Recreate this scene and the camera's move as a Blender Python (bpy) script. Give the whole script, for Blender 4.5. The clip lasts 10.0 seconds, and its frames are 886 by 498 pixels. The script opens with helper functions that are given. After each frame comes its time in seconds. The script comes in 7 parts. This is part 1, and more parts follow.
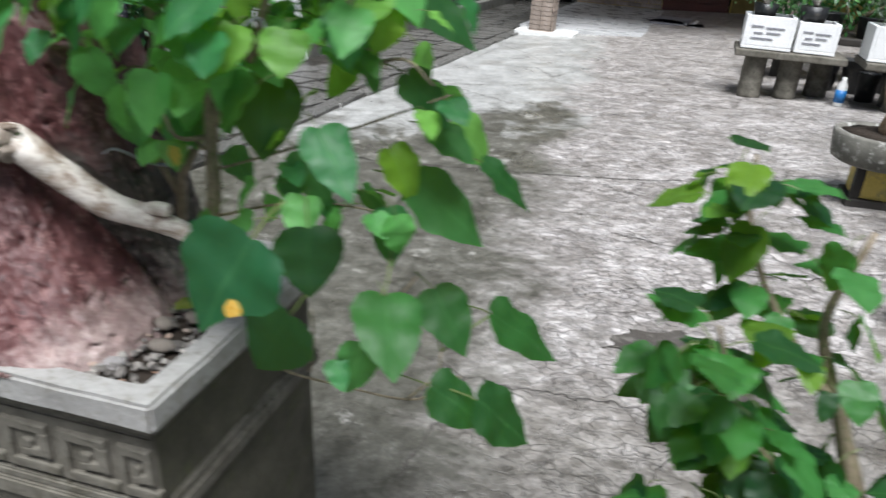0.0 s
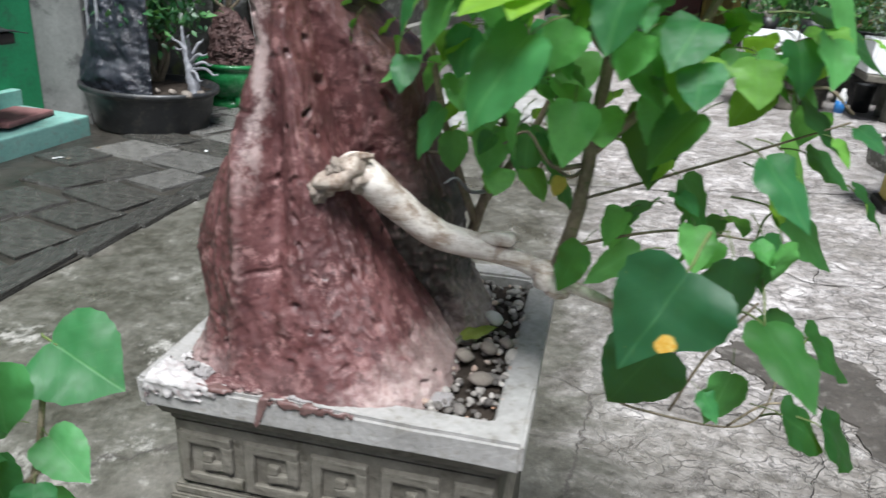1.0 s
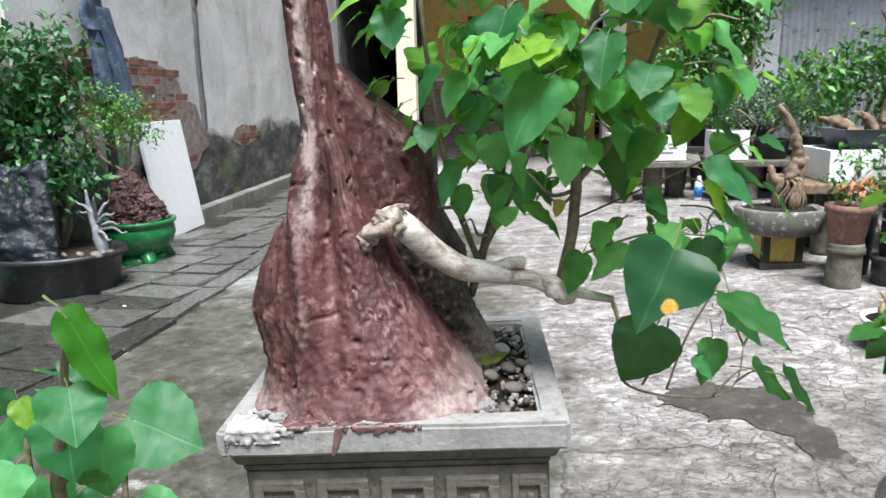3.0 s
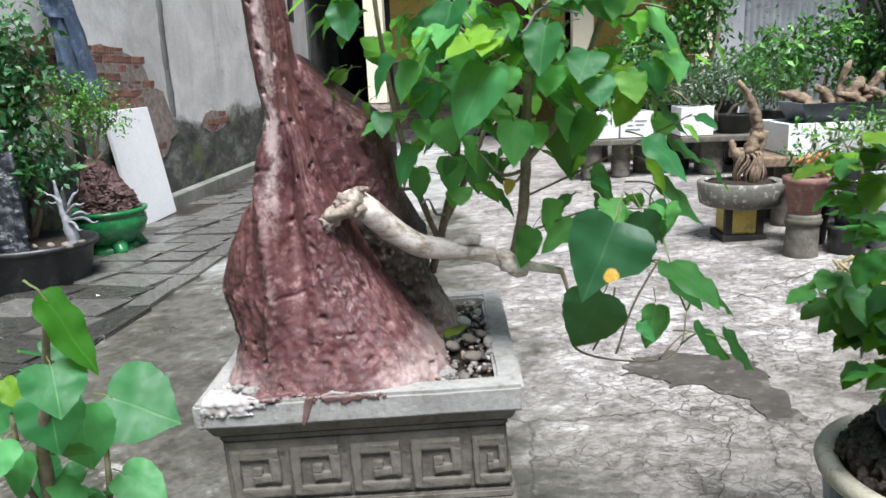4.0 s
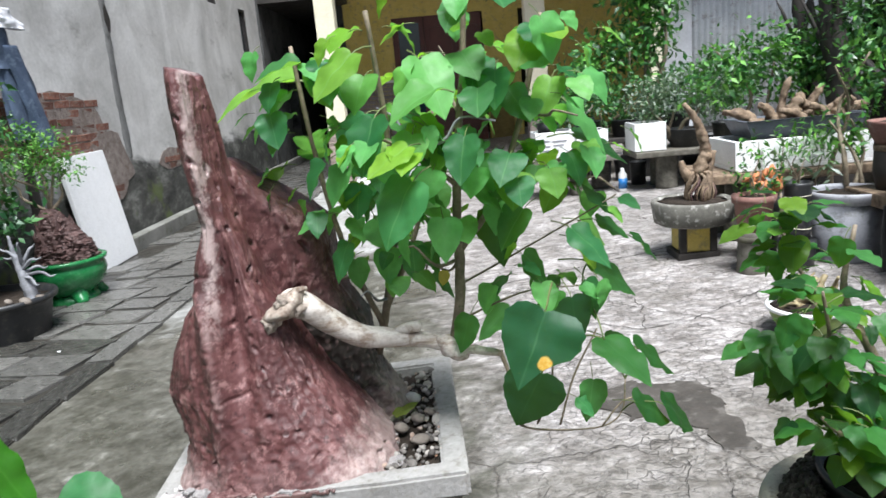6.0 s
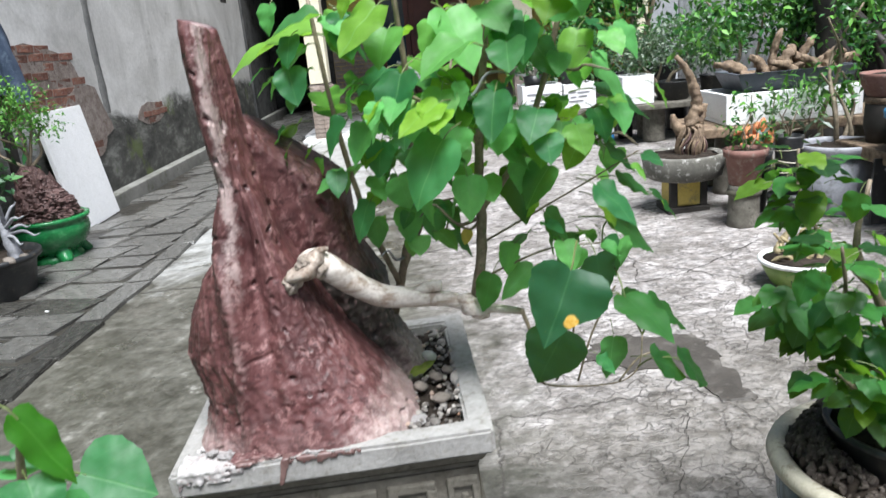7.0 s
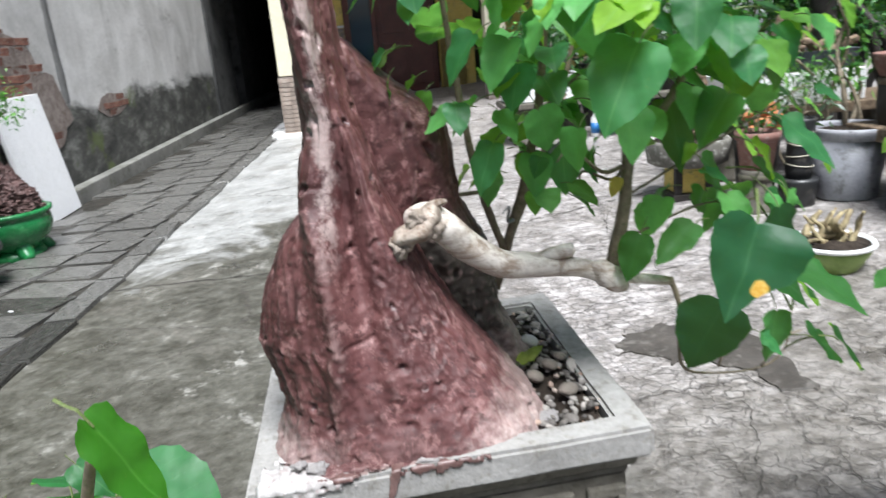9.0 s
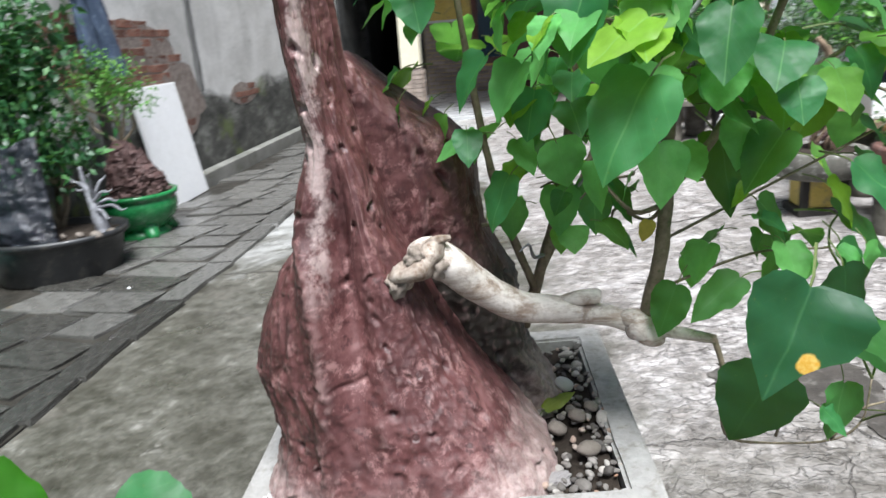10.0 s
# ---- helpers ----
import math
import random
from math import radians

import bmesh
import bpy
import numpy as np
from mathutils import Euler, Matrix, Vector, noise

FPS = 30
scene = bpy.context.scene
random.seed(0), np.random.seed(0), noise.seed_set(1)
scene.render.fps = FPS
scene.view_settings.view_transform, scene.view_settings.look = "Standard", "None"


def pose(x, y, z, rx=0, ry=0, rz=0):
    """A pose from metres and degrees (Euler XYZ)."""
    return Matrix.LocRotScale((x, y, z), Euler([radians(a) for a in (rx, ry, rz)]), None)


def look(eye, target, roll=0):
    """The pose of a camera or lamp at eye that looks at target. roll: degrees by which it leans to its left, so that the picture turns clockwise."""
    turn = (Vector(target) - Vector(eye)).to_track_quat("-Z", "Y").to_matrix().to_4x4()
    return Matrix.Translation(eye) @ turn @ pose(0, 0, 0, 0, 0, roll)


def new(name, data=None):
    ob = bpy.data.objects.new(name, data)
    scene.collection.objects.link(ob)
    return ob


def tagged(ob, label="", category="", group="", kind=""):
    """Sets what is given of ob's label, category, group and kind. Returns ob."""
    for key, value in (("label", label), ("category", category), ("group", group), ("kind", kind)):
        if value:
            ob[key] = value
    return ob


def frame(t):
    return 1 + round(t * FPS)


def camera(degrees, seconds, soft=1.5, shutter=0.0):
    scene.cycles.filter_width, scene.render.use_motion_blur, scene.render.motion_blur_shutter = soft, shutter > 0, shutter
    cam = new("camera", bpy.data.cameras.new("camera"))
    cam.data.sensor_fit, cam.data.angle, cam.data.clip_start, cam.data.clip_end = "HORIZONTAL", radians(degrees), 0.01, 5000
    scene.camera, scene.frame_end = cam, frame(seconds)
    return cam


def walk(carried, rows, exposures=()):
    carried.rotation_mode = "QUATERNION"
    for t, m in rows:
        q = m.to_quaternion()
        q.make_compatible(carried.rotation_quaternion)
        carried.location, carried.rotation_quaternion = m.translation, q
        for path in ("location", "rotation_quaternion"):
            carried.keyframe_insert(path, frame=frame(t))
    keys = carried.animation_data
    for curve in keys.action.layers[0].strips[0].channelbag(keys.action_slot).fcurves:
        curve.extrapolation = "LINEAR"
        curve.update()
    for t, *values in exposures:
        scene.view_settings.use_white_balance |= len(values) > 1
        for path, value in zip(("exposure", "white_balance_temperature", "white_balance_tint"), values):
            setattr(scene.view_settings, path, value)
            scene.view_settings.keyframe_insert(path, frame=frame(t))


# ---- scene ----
cam = camera(63.1, 10.0, shutter=0.5)
# seconds, eye, a point two metres ahead, roll
PATH = [
    (0, (0.632, -0.637, 0.999), (0.071, 1.099, 0.181), 4.1),
    (0.5, (0.458, -0.688, 0.998), (-0.157, 1.039, 0.199), 3.4),
    (1, (0.244, -0.737, 0.983), (-0.204, 1.047, 0.196), 4.7),
    (1.5, (0.143, -0.788, 0.949), (-0.174, 1.061, 0.256), 4.4),
    (2, (0.116, -0.856, 0.921), (-0.124, 1.035, 0.316), 2.9),
    (2.5, (0.126, -0.899, 0.905), (-0.087, 1.025, 0.403), 0.7),
    (2.7, (0.13, -0.918, 0.908), (-0.091, 1.026, 0.495), -0.5),
    (3.8, (0.147, -0.989, 0.934), (0.018, 0.952, 0.469), -2.3),
    (4, (0.159, -0.996, 0.924), (0.034, 0.943, 0.453), -2.4),
    (4.5, (0.172, -1.015, 0.915), (0.062, 0.942, 0.518), -4.2),
    (5, (0.195, -1.022, 0.938), (0.076, 0.936, 0.548), -5.1),
    (5.5, (0.207, -1.008, 0.986), (0.051, 0.94, 0.561), -5.1),
    (5.7, (0.21, -1.006, 1.004), (0.102, 0.944, 0.571), -5.0),
    (6.8, (0.173, -0.979, 1.049), (0.174, 0.949, 0.518), -5.4),
    (7, (0.155, -0.985, 1.032), (0.156, 0.933, 0.466), -5.3),
    (7.5, (0.124, -0.996, 0.982), (0.137, 0.922, 0.416), -5.0),
    (8, (0.065, -0.95, 0.944), (0.265, 0.96, 0.384), -5.1),
    (8.5, (-0.022, -0.875, 0.945), (0.227, 1.031, 0.395), -6.9),
    (9, (-0.037, -0.807, 0.949), (0.079, 1.106, 0.375), -4.9),
    (9.5, (0.001, -0.747, 0.961), (0.008, 1.18, 0.426), -5.1),
    (10, (0.076, -0.736, 0.965), (-0.142, 1.169, 0.396), -4.4),
]
EXPOSURES = [(0.0, 0.86, 6290, 12), (0.6, 0.88, 6290, 12), (1.1, 1.05, 6290, 12), (1.6, 1.2, 6290, 12), (10.0, 1.2, 6290, 12)]
walk(cam, [(t, look(eye, target, roll)) for t, eye, target, roll in PATH], EXPOSURES)

# ---- world, sun, exposure: an overcast noon over an open yard ----
world = bpy.data.worlds.new("sky")
scene.world = world
world.use_nodes = True
wn = world.node_tree.nodes
sky = wn.new("ShaderNodeTexSky")
sky.sky_type, sky.sun_disc = "NISHITA", False
sky.sun_elevation, sky.sun_rotation = radians(66), radians(164)
sky.air_density, sky.dust_density, sky.ozone_density = 1.0, 3.6, 1.0
world.node_tree.links.new(sky.outputs[0], wn["Background"].inputs[0])
wn["Background"].inputs[1].default_value = 0.045
sun_data = bpy.data.lights.new("sun", "SUN")
sun_data.energy, sun_data.angle, sun_data.color = 4.05, radians(28), (0.965, 1.0, 1.0)
sun = new("sun", sun_data)
sun.matrix_world = look((0.85, -3.0, 7.0), (0, 0, 0))
scene.view_settings.exposure = 1.22

# ---- small helpers ----
rnd = random.Random(7)
SLOPE = 0.05                       # the yard falls towards the paved lane


def gz(x, y=0.0):
    """Height of the yard."""
    return SLOPE * max(-4.0, min(5.0, x))


def finish(bm, name, smooth=False):
    me = bpy.data.meshes.new(name)
    bmesh.ops.recalc_face_normals(bm, faces=bm.faces)
    bm.to_mesh(me)
    bm.free()
    if smooth:
        for p in me.polygons:
            p.use_smooth = True
    return me


def part(name, bm, material, parent, label="", smooth=False, m=None):
    """One mesh object under a thing or a part; bm may be a bmesh or a mesh."""
    me = bm if isinstance(bm, bpy.types.Mesh) else finish(bm, name, smooth)
    if material is not None and not me.materials:
        for one in material if isinstance(material, (list, tuple)) else (material,):
            me.materials.append(one)
    ob = new(name, me)
    ob.parent = parent
    if m is not None:
        ob.matrix_basis = m
    if label:
        tagged(ob, label)
    return ob


def thing(name, label, category, m=None, group="", kind=""):
    """An Empty at the base of a thing."""
    ob = new(name)
    ob.empty_display_size = 0.05
    if m is not None:
        ob.matrix_basis = m
    return tagged(ob, label, category, group, kind)


def solid(name, bm, material, label="", category="", kind="structure", smooth=False):
    """A thing of one mesh."""
    me = finish(bm, name, smooth)
    for one in material if isinstance(material, (list, tuple)) else (material,):
        me.materials.append(one)
    return tagged(new(name, me), label, category, "", kind)


def box(bm, x0, y0, z0, x1, y1, z1, bevel=0.0, m=None):
    """A bevelled box between two corners, added to bm."""
    made = bmesh.ops.create_cube(bm, size=1.0)["verts"]
    for v in made:
        v.co = Vector((x0 + (v.co.x + 0.5) * (x1 - x0), y0 + (v.co.y + 0.5) * (y1 - y0), z0 + (v.co.z + 0.5) * (z1 - z0)))
    if bevel:
        edges = list({e for v in made for e in v.link_edges})
        got = bmesh.ops.bevel(bm, geom=edges, offset=bevel, segments=2, affect="EDGES", profile=0.6)
        made = list({v for f in got["faces"] for v in f.verts} | {v for v in made if v.is_valid})
    if m is not None:
        bmesh.ops.transform(bm, matrix=m, verts=[v for v in made if v.is_valid])
    return bm


def box_bm(*a, **k):
    return box(bmesh.new(), *a, **k)


def lathe(profile, n=40, wob=0.0, sx=1.0, sy=1.0, seed=0):
    """A turned form from (radius, height) pairs; open or closed as the profile is."""
    bm = bmesh.new()
    rings = []
    for k, (r, z) in enumerate(profile):
        ring = []
        for i in range(n):
            a = 2 * math.pi * i / n
            rr = r * (1 + wob * noise.noise((math.cos(a) * 1.3 + seed, math.sin(a) * 1.3, z * 6)))
            ring.append(bm.verts.new((rr * math.cos(a) * sx, rr * math.sin(a) * sy, z)))
        rings.append(ring)
    for a, b in zip(rings, rings[1:]):
        for i in range(n):
            j = (i + 1) % n
            bm.faces.new((a[i], a[j], b[j], b[i]))
    for ring in (rings[0], rings[-1]):
        if profile[rings.index(ring)][0] > 1e-4:
            bm.faces.new(ring)
    return bm


def tube(bm, points, radii, n=8, wob=0.0, seed=0.0, cap=True):
    """A tapered, slightly knotty limb along points, added to bm."""
    pts = [Vector(p) for p in points]
    rings, side = [], None
    for k, p in enumerate(pts):
        d = (pts[min(k + 1, len(pts) - 1)] - pts[max(k - 1, 0)]).normalized()
        ref = Vector((0, 0, 1)) if abs(d.z) < 0.9 else Vector((1, 0, 0))
        if side is None:
            side = d.cross(ref).normalized()
        side = (side - d * side.dot(d)).normalized()
        up = d.cross(side)
        ring = []
        for i in range(n):
            a = 2 * math.pi * i / n
            r = radii[k] * (1 + wob * noise.noise((p.x * 40 + seed + math.cos(a), p.y * 40 + math.sin(a), p.z * 40)))
            ring.append(bm.verts.new(p + (side * math.cos(a) + up * math.sin(a)) * r))
        rings.append(ring)
    for a, b in zip(rings, rings[1:]):
        for i in range(n):
            j = (i + 1) % n
            bm.faces.new((a[i], a[j], b[j], b[i]))
    if cap:
        bm.faces.new(rings[0][::-1])
        bm.faces.new(rings[-1])
    return bm


def bend(points, steps=5):
    """Points along a Catmull-Rom curve through the given ones."""
    p = [Vector(q) for q in points]
    p = [2 * p[0] - p[1]] + p + [2 * p[-1] - p[-2]]
    out = []
    for a, b, c, d in zip(p, p[1:], p[2:], p[3:]):
        for s in range(steps):
            t = s / steps
            out.append(0.5 * ((2 * b) + (c - a) * t + (2 * a - 5 * b + 4 * c - d) * t * t + (3 * b - a - 3 * c + d) * t ** 3))
    return out + [p[-2]]


def taper(n, *stops):
    """n radii spread evenly over the stops."""
    return [float(np.interp(i / (n - 1), np.linspace(0, 1, len(stops)), stops)) for i in range(n)]


def limb(bm, points, stops, n=8, wob=0.25, steps=5, seed=0.0):
    b = bend(points, steps)
    return tube(bm, b, taper(len(b), *stops), n, wob, seed)


# ---- materials ----
class Nodes:
    """Short hand for a node tree of one material."""

    def __init__(self, name):
        self.mat = bpy.data.materials.new(name)
        self.mat.use_nodes = True
        self.t = self.mat.node_tree
        self.p = self.t.nodes["Principled BSDF"]
        self.out = self.t.nodes["Material Output"]
        self.coord = self.t.nodes.new("ShaderNodeTexCoord").outputs["Object"]

    def add(self, kind, **sockets):
        n = self.t.nodes.new(kind)
        for k, v in sockets.items():
            self.set(n.inputs[k.replace("_", " ")], v)
        return n

    def set(self, socket, v):
        if isinstance(v, bpy.types.NodeSocket):
            self.t.links.new(v, socket)
        else:
            socket.default_value = v

    def noise(self, scale, detail=6, rough=0.6, dist=0.0, vec=None):
        n = self.add("ShaderNodeTexNoise", Scale=scale, Detail=detail, Roughness=rough, Distortion=dist)
        self.t.links.new(vec or self.coord, n.inputs["Vector"])
        return n.outputs["Fac"]

    def cells(self, scale, feature="F1", vec=None, rand=1.0):
        n = self.add("ShaderNodeTexVoronoi", Scale=scale, Randomness=rand)
        n.feature = feature
        self.t.links.new(vec or self.coord, n.inputs["Vector"])
        return n.outputs["Distance"]

    def ramp(self, fac, *stops):
        n = self.t.nodes.new("ShaderNodeValToRGB")
        r = n.color_ramp
        while len(r.elements) < len(stops):
            r.elements.new(0.5)
        for e, (pos, col) in zip(r.elements, stops):
            e.position = pos
            e.color = (*col, 1) if isinstance(col, tuple) else (col, col, col, 1)
        self.set(n.inputs["Fac"], fac)
        return n.outputs["Color"]

    def mix(self, fac, a, b, how="MIX"):
        n = self.t.nodes.new("ShaderNodeMixRGB")
        n.blend_type = how
        for s, v in zip(n.inputs, (fac, a, b)):
            if isinstance(v, tuple):
                v = (*v, 1) if len(v) == 3 else v
            self.set(s, v)
        return n.outputs["Color"]

    def math(self, op, a, b=0.0):
        n = self.t.nodes.new("ShaderNodeMath")
        n.operation = op
        self.set(n.inputs[0], a)
        self.set(n.inputs[1], b)
        return n.outputs[0]

    def scaled(self, sx, sy, sz, warp=0.0, warp_scale=3.0):
        m = self.add("ShaderNodeMapping", Vector=self.coord, Scale=(sx, sy, sz))
        v = m.outputs[0]
        if warp:
            n = self.add("ShaderNodeTexNoise", Scale=warp_scale, Detail=3.0)
            self.t.links.new(self.coord, n.inputs["Vector"])
            v = self.mix(warp, v, n.outputs["Color"], "ADD")
        return v

    def split(self):
        return self.add("ShaderNodeSeparateXYZ", Vector=self.coord).outputs

    def random(self):
        return self.t.nodes.new("ShaderNodeObjectInfo").outputs["Random"]

    def island(self):
        return self.t.nodes.new("ShaderNodeNewGeometry").outputs["Random Per Island"]

    def bump(self, height, strength=0.3, distance=0.005, normal=None):
        n = self.add("ShaderNodeBump", Strength=strength, Distance=distance, Height=height)
        if normal is not None:
            self.t.links.new(normal, n.inputs["Normal"])
        return n.outputs[0]

    def done(self, color=None, rough=None, normal=None, metal=0.0, spec=0.5):
        if color is not None:
            self.set(self.p.inputs["Base Color"], (*color, 1) if isinstance(color, tuple) else color)
        if rough is not None:
            self.set(self.p.inputs["Roughness"], rough)
        if normal is not None:
            self.set(self.p.inputs["Normal"], normal)
        self.p.inputs["Metallic"].default_value = metal
        self.p.inputs["Specular IOR Level"].default_value = spec
        return self.mat


def mottled(name, a, b, scale=6.0, grain=60.0, rough=(0.5, 0.8), bump=0.3, depth=0.003, c=None, metal=0.0, vary=0.0, spec=0.5):
    """A plain real surface: two colours in patches, fine grain, uneven gloss and relief."""
    n = Nodes(name)
    big, fine = n.noise(scale, 6, 0.66, 0.15), n.noise(grain, 4, 0.7)
    col = n.ramp(big, (0.32, a), (0.68, b))
    if c is not None:
        col = n.mix(n.ramp(n.noise(scale * 2.7, 6, 0.7, 0.2), (0.54, 0.0), (0.66, 0.9)), col, c)
    col = n.mix(0.35, col, n.ramp(fine, (0.3, 0.25), (0.7, 0.95)), "MULTIPLY")
    if vary:
        col = n.mix(vary, col, n.ramp(n.random(), (0.0, 0.2), (1.0, 1.0)), "MULTIPLY")
    ro = n.ramp(n.noise(scale * 1.7, 4), (0.3, rough[0]), (0.7, rough[1]))
    return n.done(col, ro, n.bump(n.mix(0.5, big, fine), bump, depth), metal, spec)


def concrete_yard():
    n = Nodes("yard_concrete")
    x = n.split()
    big = n.noise(1.5, 8, 0.68, 0.1)
    mid = n.mix(0.45, n.noise(4.6, 9, 0.74, 0.12), n.noise(17, 8, 0.74, 0.2))
    fine = n.noise(60, 6, 0.75)
    pale = n.ramp(mid, (0.38, (0.15, 0.132, 0.118)), (0.45, (0.31, 0.285, 0.265)), (0.51, (0.49, 0.455, 0.435)), (0.60, (0.70, 0.66, 0.64)))
    smooth = n.ramp(mid, (0.41, (0.044, 0.041, 0.030)), (0.49, (0.082, 0.078, 0.062)), (0.56, (0.124, 0.119, 0.099)), (0.64, (0.30, 0.29, 0.26)))
    smooth = n.mix(n.ramp(n.noise(2.6, 8, 0.75, 0.1), (0.585, 0.0), (0.64, 0.75)), smooth, (0.42, 0.405, 0.37))
    chip = n.add("ShaderNodeTexVoronoi", Scale=38.0)
    n.t.links.new(n.scaled(1, 1.4, 0, 0.05, 30.0), chip.inputs["Vector"])
    chips = n.ramp(n.mix(0.5, chip.outputs["Color"], n.noise(9, 8, 0.8)), (0.36, 0.30), (0.50, 0.85), (0.62, 1.0))
    pale = n.mix(0.5, pale, chips, "MULTIPLY")
    # the skin has scaled off in flat scabs
    scab = n.ramp(n.noise(10, 10, 0.72, 0.25, n.scaled(1, 1.5, 0)), (0.465, 0.0), (0.525, 1.0))
    pale = n.mix(n.math("MULTIPLY", n.math("SUBTRACT", 1.0, scab), 0.62), pale, n.ramp(n.noise(46, 6, 0.75), (0.36, (0.12, 0.105, 0.092)), (0.62, (0.33, 0.30, 0.275))))
    # dirtier, damper concrete before the planter
    damp = n.math("ADD", n.math("ADD", x[1], n.math("MULTIPLY", n.math("SUBTRACT", n.math("MINIMUM", x[0], 1.3), 0.33), -0.6)), n.math("MULTIPLY", n.math("SUBTRACT", n.noise(2.6, 7, 0.72, 0.3), 0.5), 2.2))
    pale = n.mix(n.ramp(damp, (0.40, 0.85), (1.05, 0.0)), pale, n.mix(n.math("MULTIPLY", scab, 0.55), n.ramp(mid, (0.40, (0.075, 0.067, 0.055)), (0.50, (0.14, 0.127, 0.108)), (0.58, (0.24, 0.22, 0.195))), (0.34, 0.315, 0.285)))
    # the trodden, flaked part lies to the east of the planter
    side = n.ramp(n.math("ADD", n.math("MULTIPLY", x[0], 0.45), n.math("ADD", n.math("MULTIPLY", x[1], 0.05), n.math("MULTIPLY", n.noise(1.6, 6, 0.7, 0.6), 0.65))), (0.44, 0.0), (0.56, 1.0))
    # a paler strip runs along the lane, stronger farther along it
    strip = n.math("ADD", n.math("MULTIPLY", x[1], 0.13), n.math("ADD", n.math("MULTIPLY", x[0], -0.11), n.math("MULTIPLY", n.math("SUBTRACT", n.noise(2.2, 5, 0.65, 0.5), 0.5), 0.6)))
    smooth = n.mix(n.ramp(strip, (0.47, 0.0), (0.56, 0.85)), smooth, n.ramp(mid, (0.35, (0.24, 0.235, 0.22)), (0.6, (0.50, 0.50, 0.485))))
    # a rough pale edge beside the lane, where the skim coat has worn through
    worn = n.math("ADD", n.math("MULTIPLY", x[0], -1.0), n.math("MULTIPLY", n.math("SUBTRACT", n.noise(2.4, 8, 0.72, 0.4), 0.5), 0.9))
    smooth = n.mix(n.ramp(worn, (1.10, 0.0), (1.24, 0.75)), smooth, n.ramp(n.noise(9, 8, 0.75, 0.2), (0.40, (0.15, 0.145, 0.125)), (0.52, (0.40, 0.385, 0.36)), (0.62, (0.58, 0.565, 0.54))))
    col = n.mix(side, smooth, pale)
    col = n.mix(n.ramp(big, (0.56, 0.0), (0.68, 0.7)), col, (0.19, 0.175, 0.15))
    crack = n.ramp(n.cells(0.85, "DISTANCE_TO_EDGE", n.scaled(1, 1, 0, 0.06, 24.0)), (0.0, 1.0), (0.0045, 0.0))
    flake = n.ramp(n.cells(17.0, "DISTANCE_TO_EDGE", n.scaled(1, 1.6, 0, 0.10, 14.0)), (0.012, 1.0), (0.05, 0.0))
    flake = n.math("MULTIPLY", flake, n.ramp(n.noise(5.0, 8, 0.75), (0.40, 0.0), (0.54, 1.0)))
    flake = n.math("MULTIPLY", flake, side)
    lines = n.math("MAXIMUM", n.math("MULTIPLY", crack, n.ramp(n.noise(1.3, 3), (0.44, 0.0), (0.52, 0.9))), n.math("MULTIPLY", flake, 0.60))
    col = n.mix(0.5, col, n.ramp(fine, (0.30, 0.25), (0.60, 1.0)), "MULTIPLY")
    specks = n.math("MAXIMUM", n.ramp(n.cells(9.0), (0.035, 1.0), (0.05, 0.0)), n.math("MULTIPLY", n.ramp(n.noise(70, 5, 0.8), (0.33, 1.0), (0.38, 0.0)), side))
    col = n.mix(n.math("MAXIMUM", lines, specks), col, (0.055, 0.048, 0.042))
    pits = n.ramp(n.noise(24, 5, 0.8), (0.30, 0.0), (0.48, 1.0))
    height = n.mix(0.45, n.mix(0.4, mid, fine), pits)
    height = n.mix(lines, height, (0, 0, 0))
    strength = n.math("ADD", 0.25, n.math("MULTIPLY", side, 0.6))
    rough = n.ramp(n.noise(3.2, 5, 0.7), (0.35, 0.24), (0.62, 0.55))
    return n.done(col, rough, n.bump(height, strength, 0.014))


def plaster():
    n = Nodes("old_plaster")
    x = n.split()
    streak = n.noise(1.0, 7, 0.62, 0.3, n.scaled(1, 2.2, 0.5))
    big = n.noise(1.1, 6, 0.65, 0.5)
    fine = n.noise(30, 6, 0.7)
    col = n.ramp(big, (0.35, (0.44, 0.43, 0.41)), (0.6, (0.69, 0.68, 0.66)))
    col = n.mix(n.ramp(streak, (0.54, 0.0), (0.72, 0.45)), col, (0.24, 0.235, 0.22))
    col = n.mix(n.ramp(n.noise(3.2, 8, 0.72, 0.2, n.scaled(1, 0.5, 1.0)), (0.60, 0.0), (0.70, 0.55)), col, (0.20, 0.19, 0.165))
    # damp creeping up from the skirting, with a ragged edge
    line = n.math("ADD", x[2], n.math("MULTIPLY", n.noise(1.7, 9, 0.72, 0.2, n.scaled(1, 0.45, 1.1)), -1.02))
    damp = n.ramp(line, (0.0, 1.0), (0.16, 0.0))
    mould = n.ramp(n.noise(5.5, 8, 0.75, 0.2, n.scaled(1, 0.5, 1.0)), (0.34, (0.018, 0.018, 0.016)), (0.52, (0.075, 0.075, 0.066)), (0.66, (0.22, 0.22, 0.20)))
    mould = n.mix(n.ramp(n.noise(2.4, 3), (0.60, 0.0), (0.68, 0.8)), mould, (0.10, 0.13, 0.035))
    col = n.mix(damp, col, mould)
    col = n.mix(0.3, col, n.ramp(fine, (0.3, 0.3), (0.65, 1.0)), "MULTIPLY")
    return n.done(col, n.ramp(fine, (0.3, 0.75), (0.7, 0.95)), n.bump(n.mix(0.5, big, fine), 0.4, 0.01))


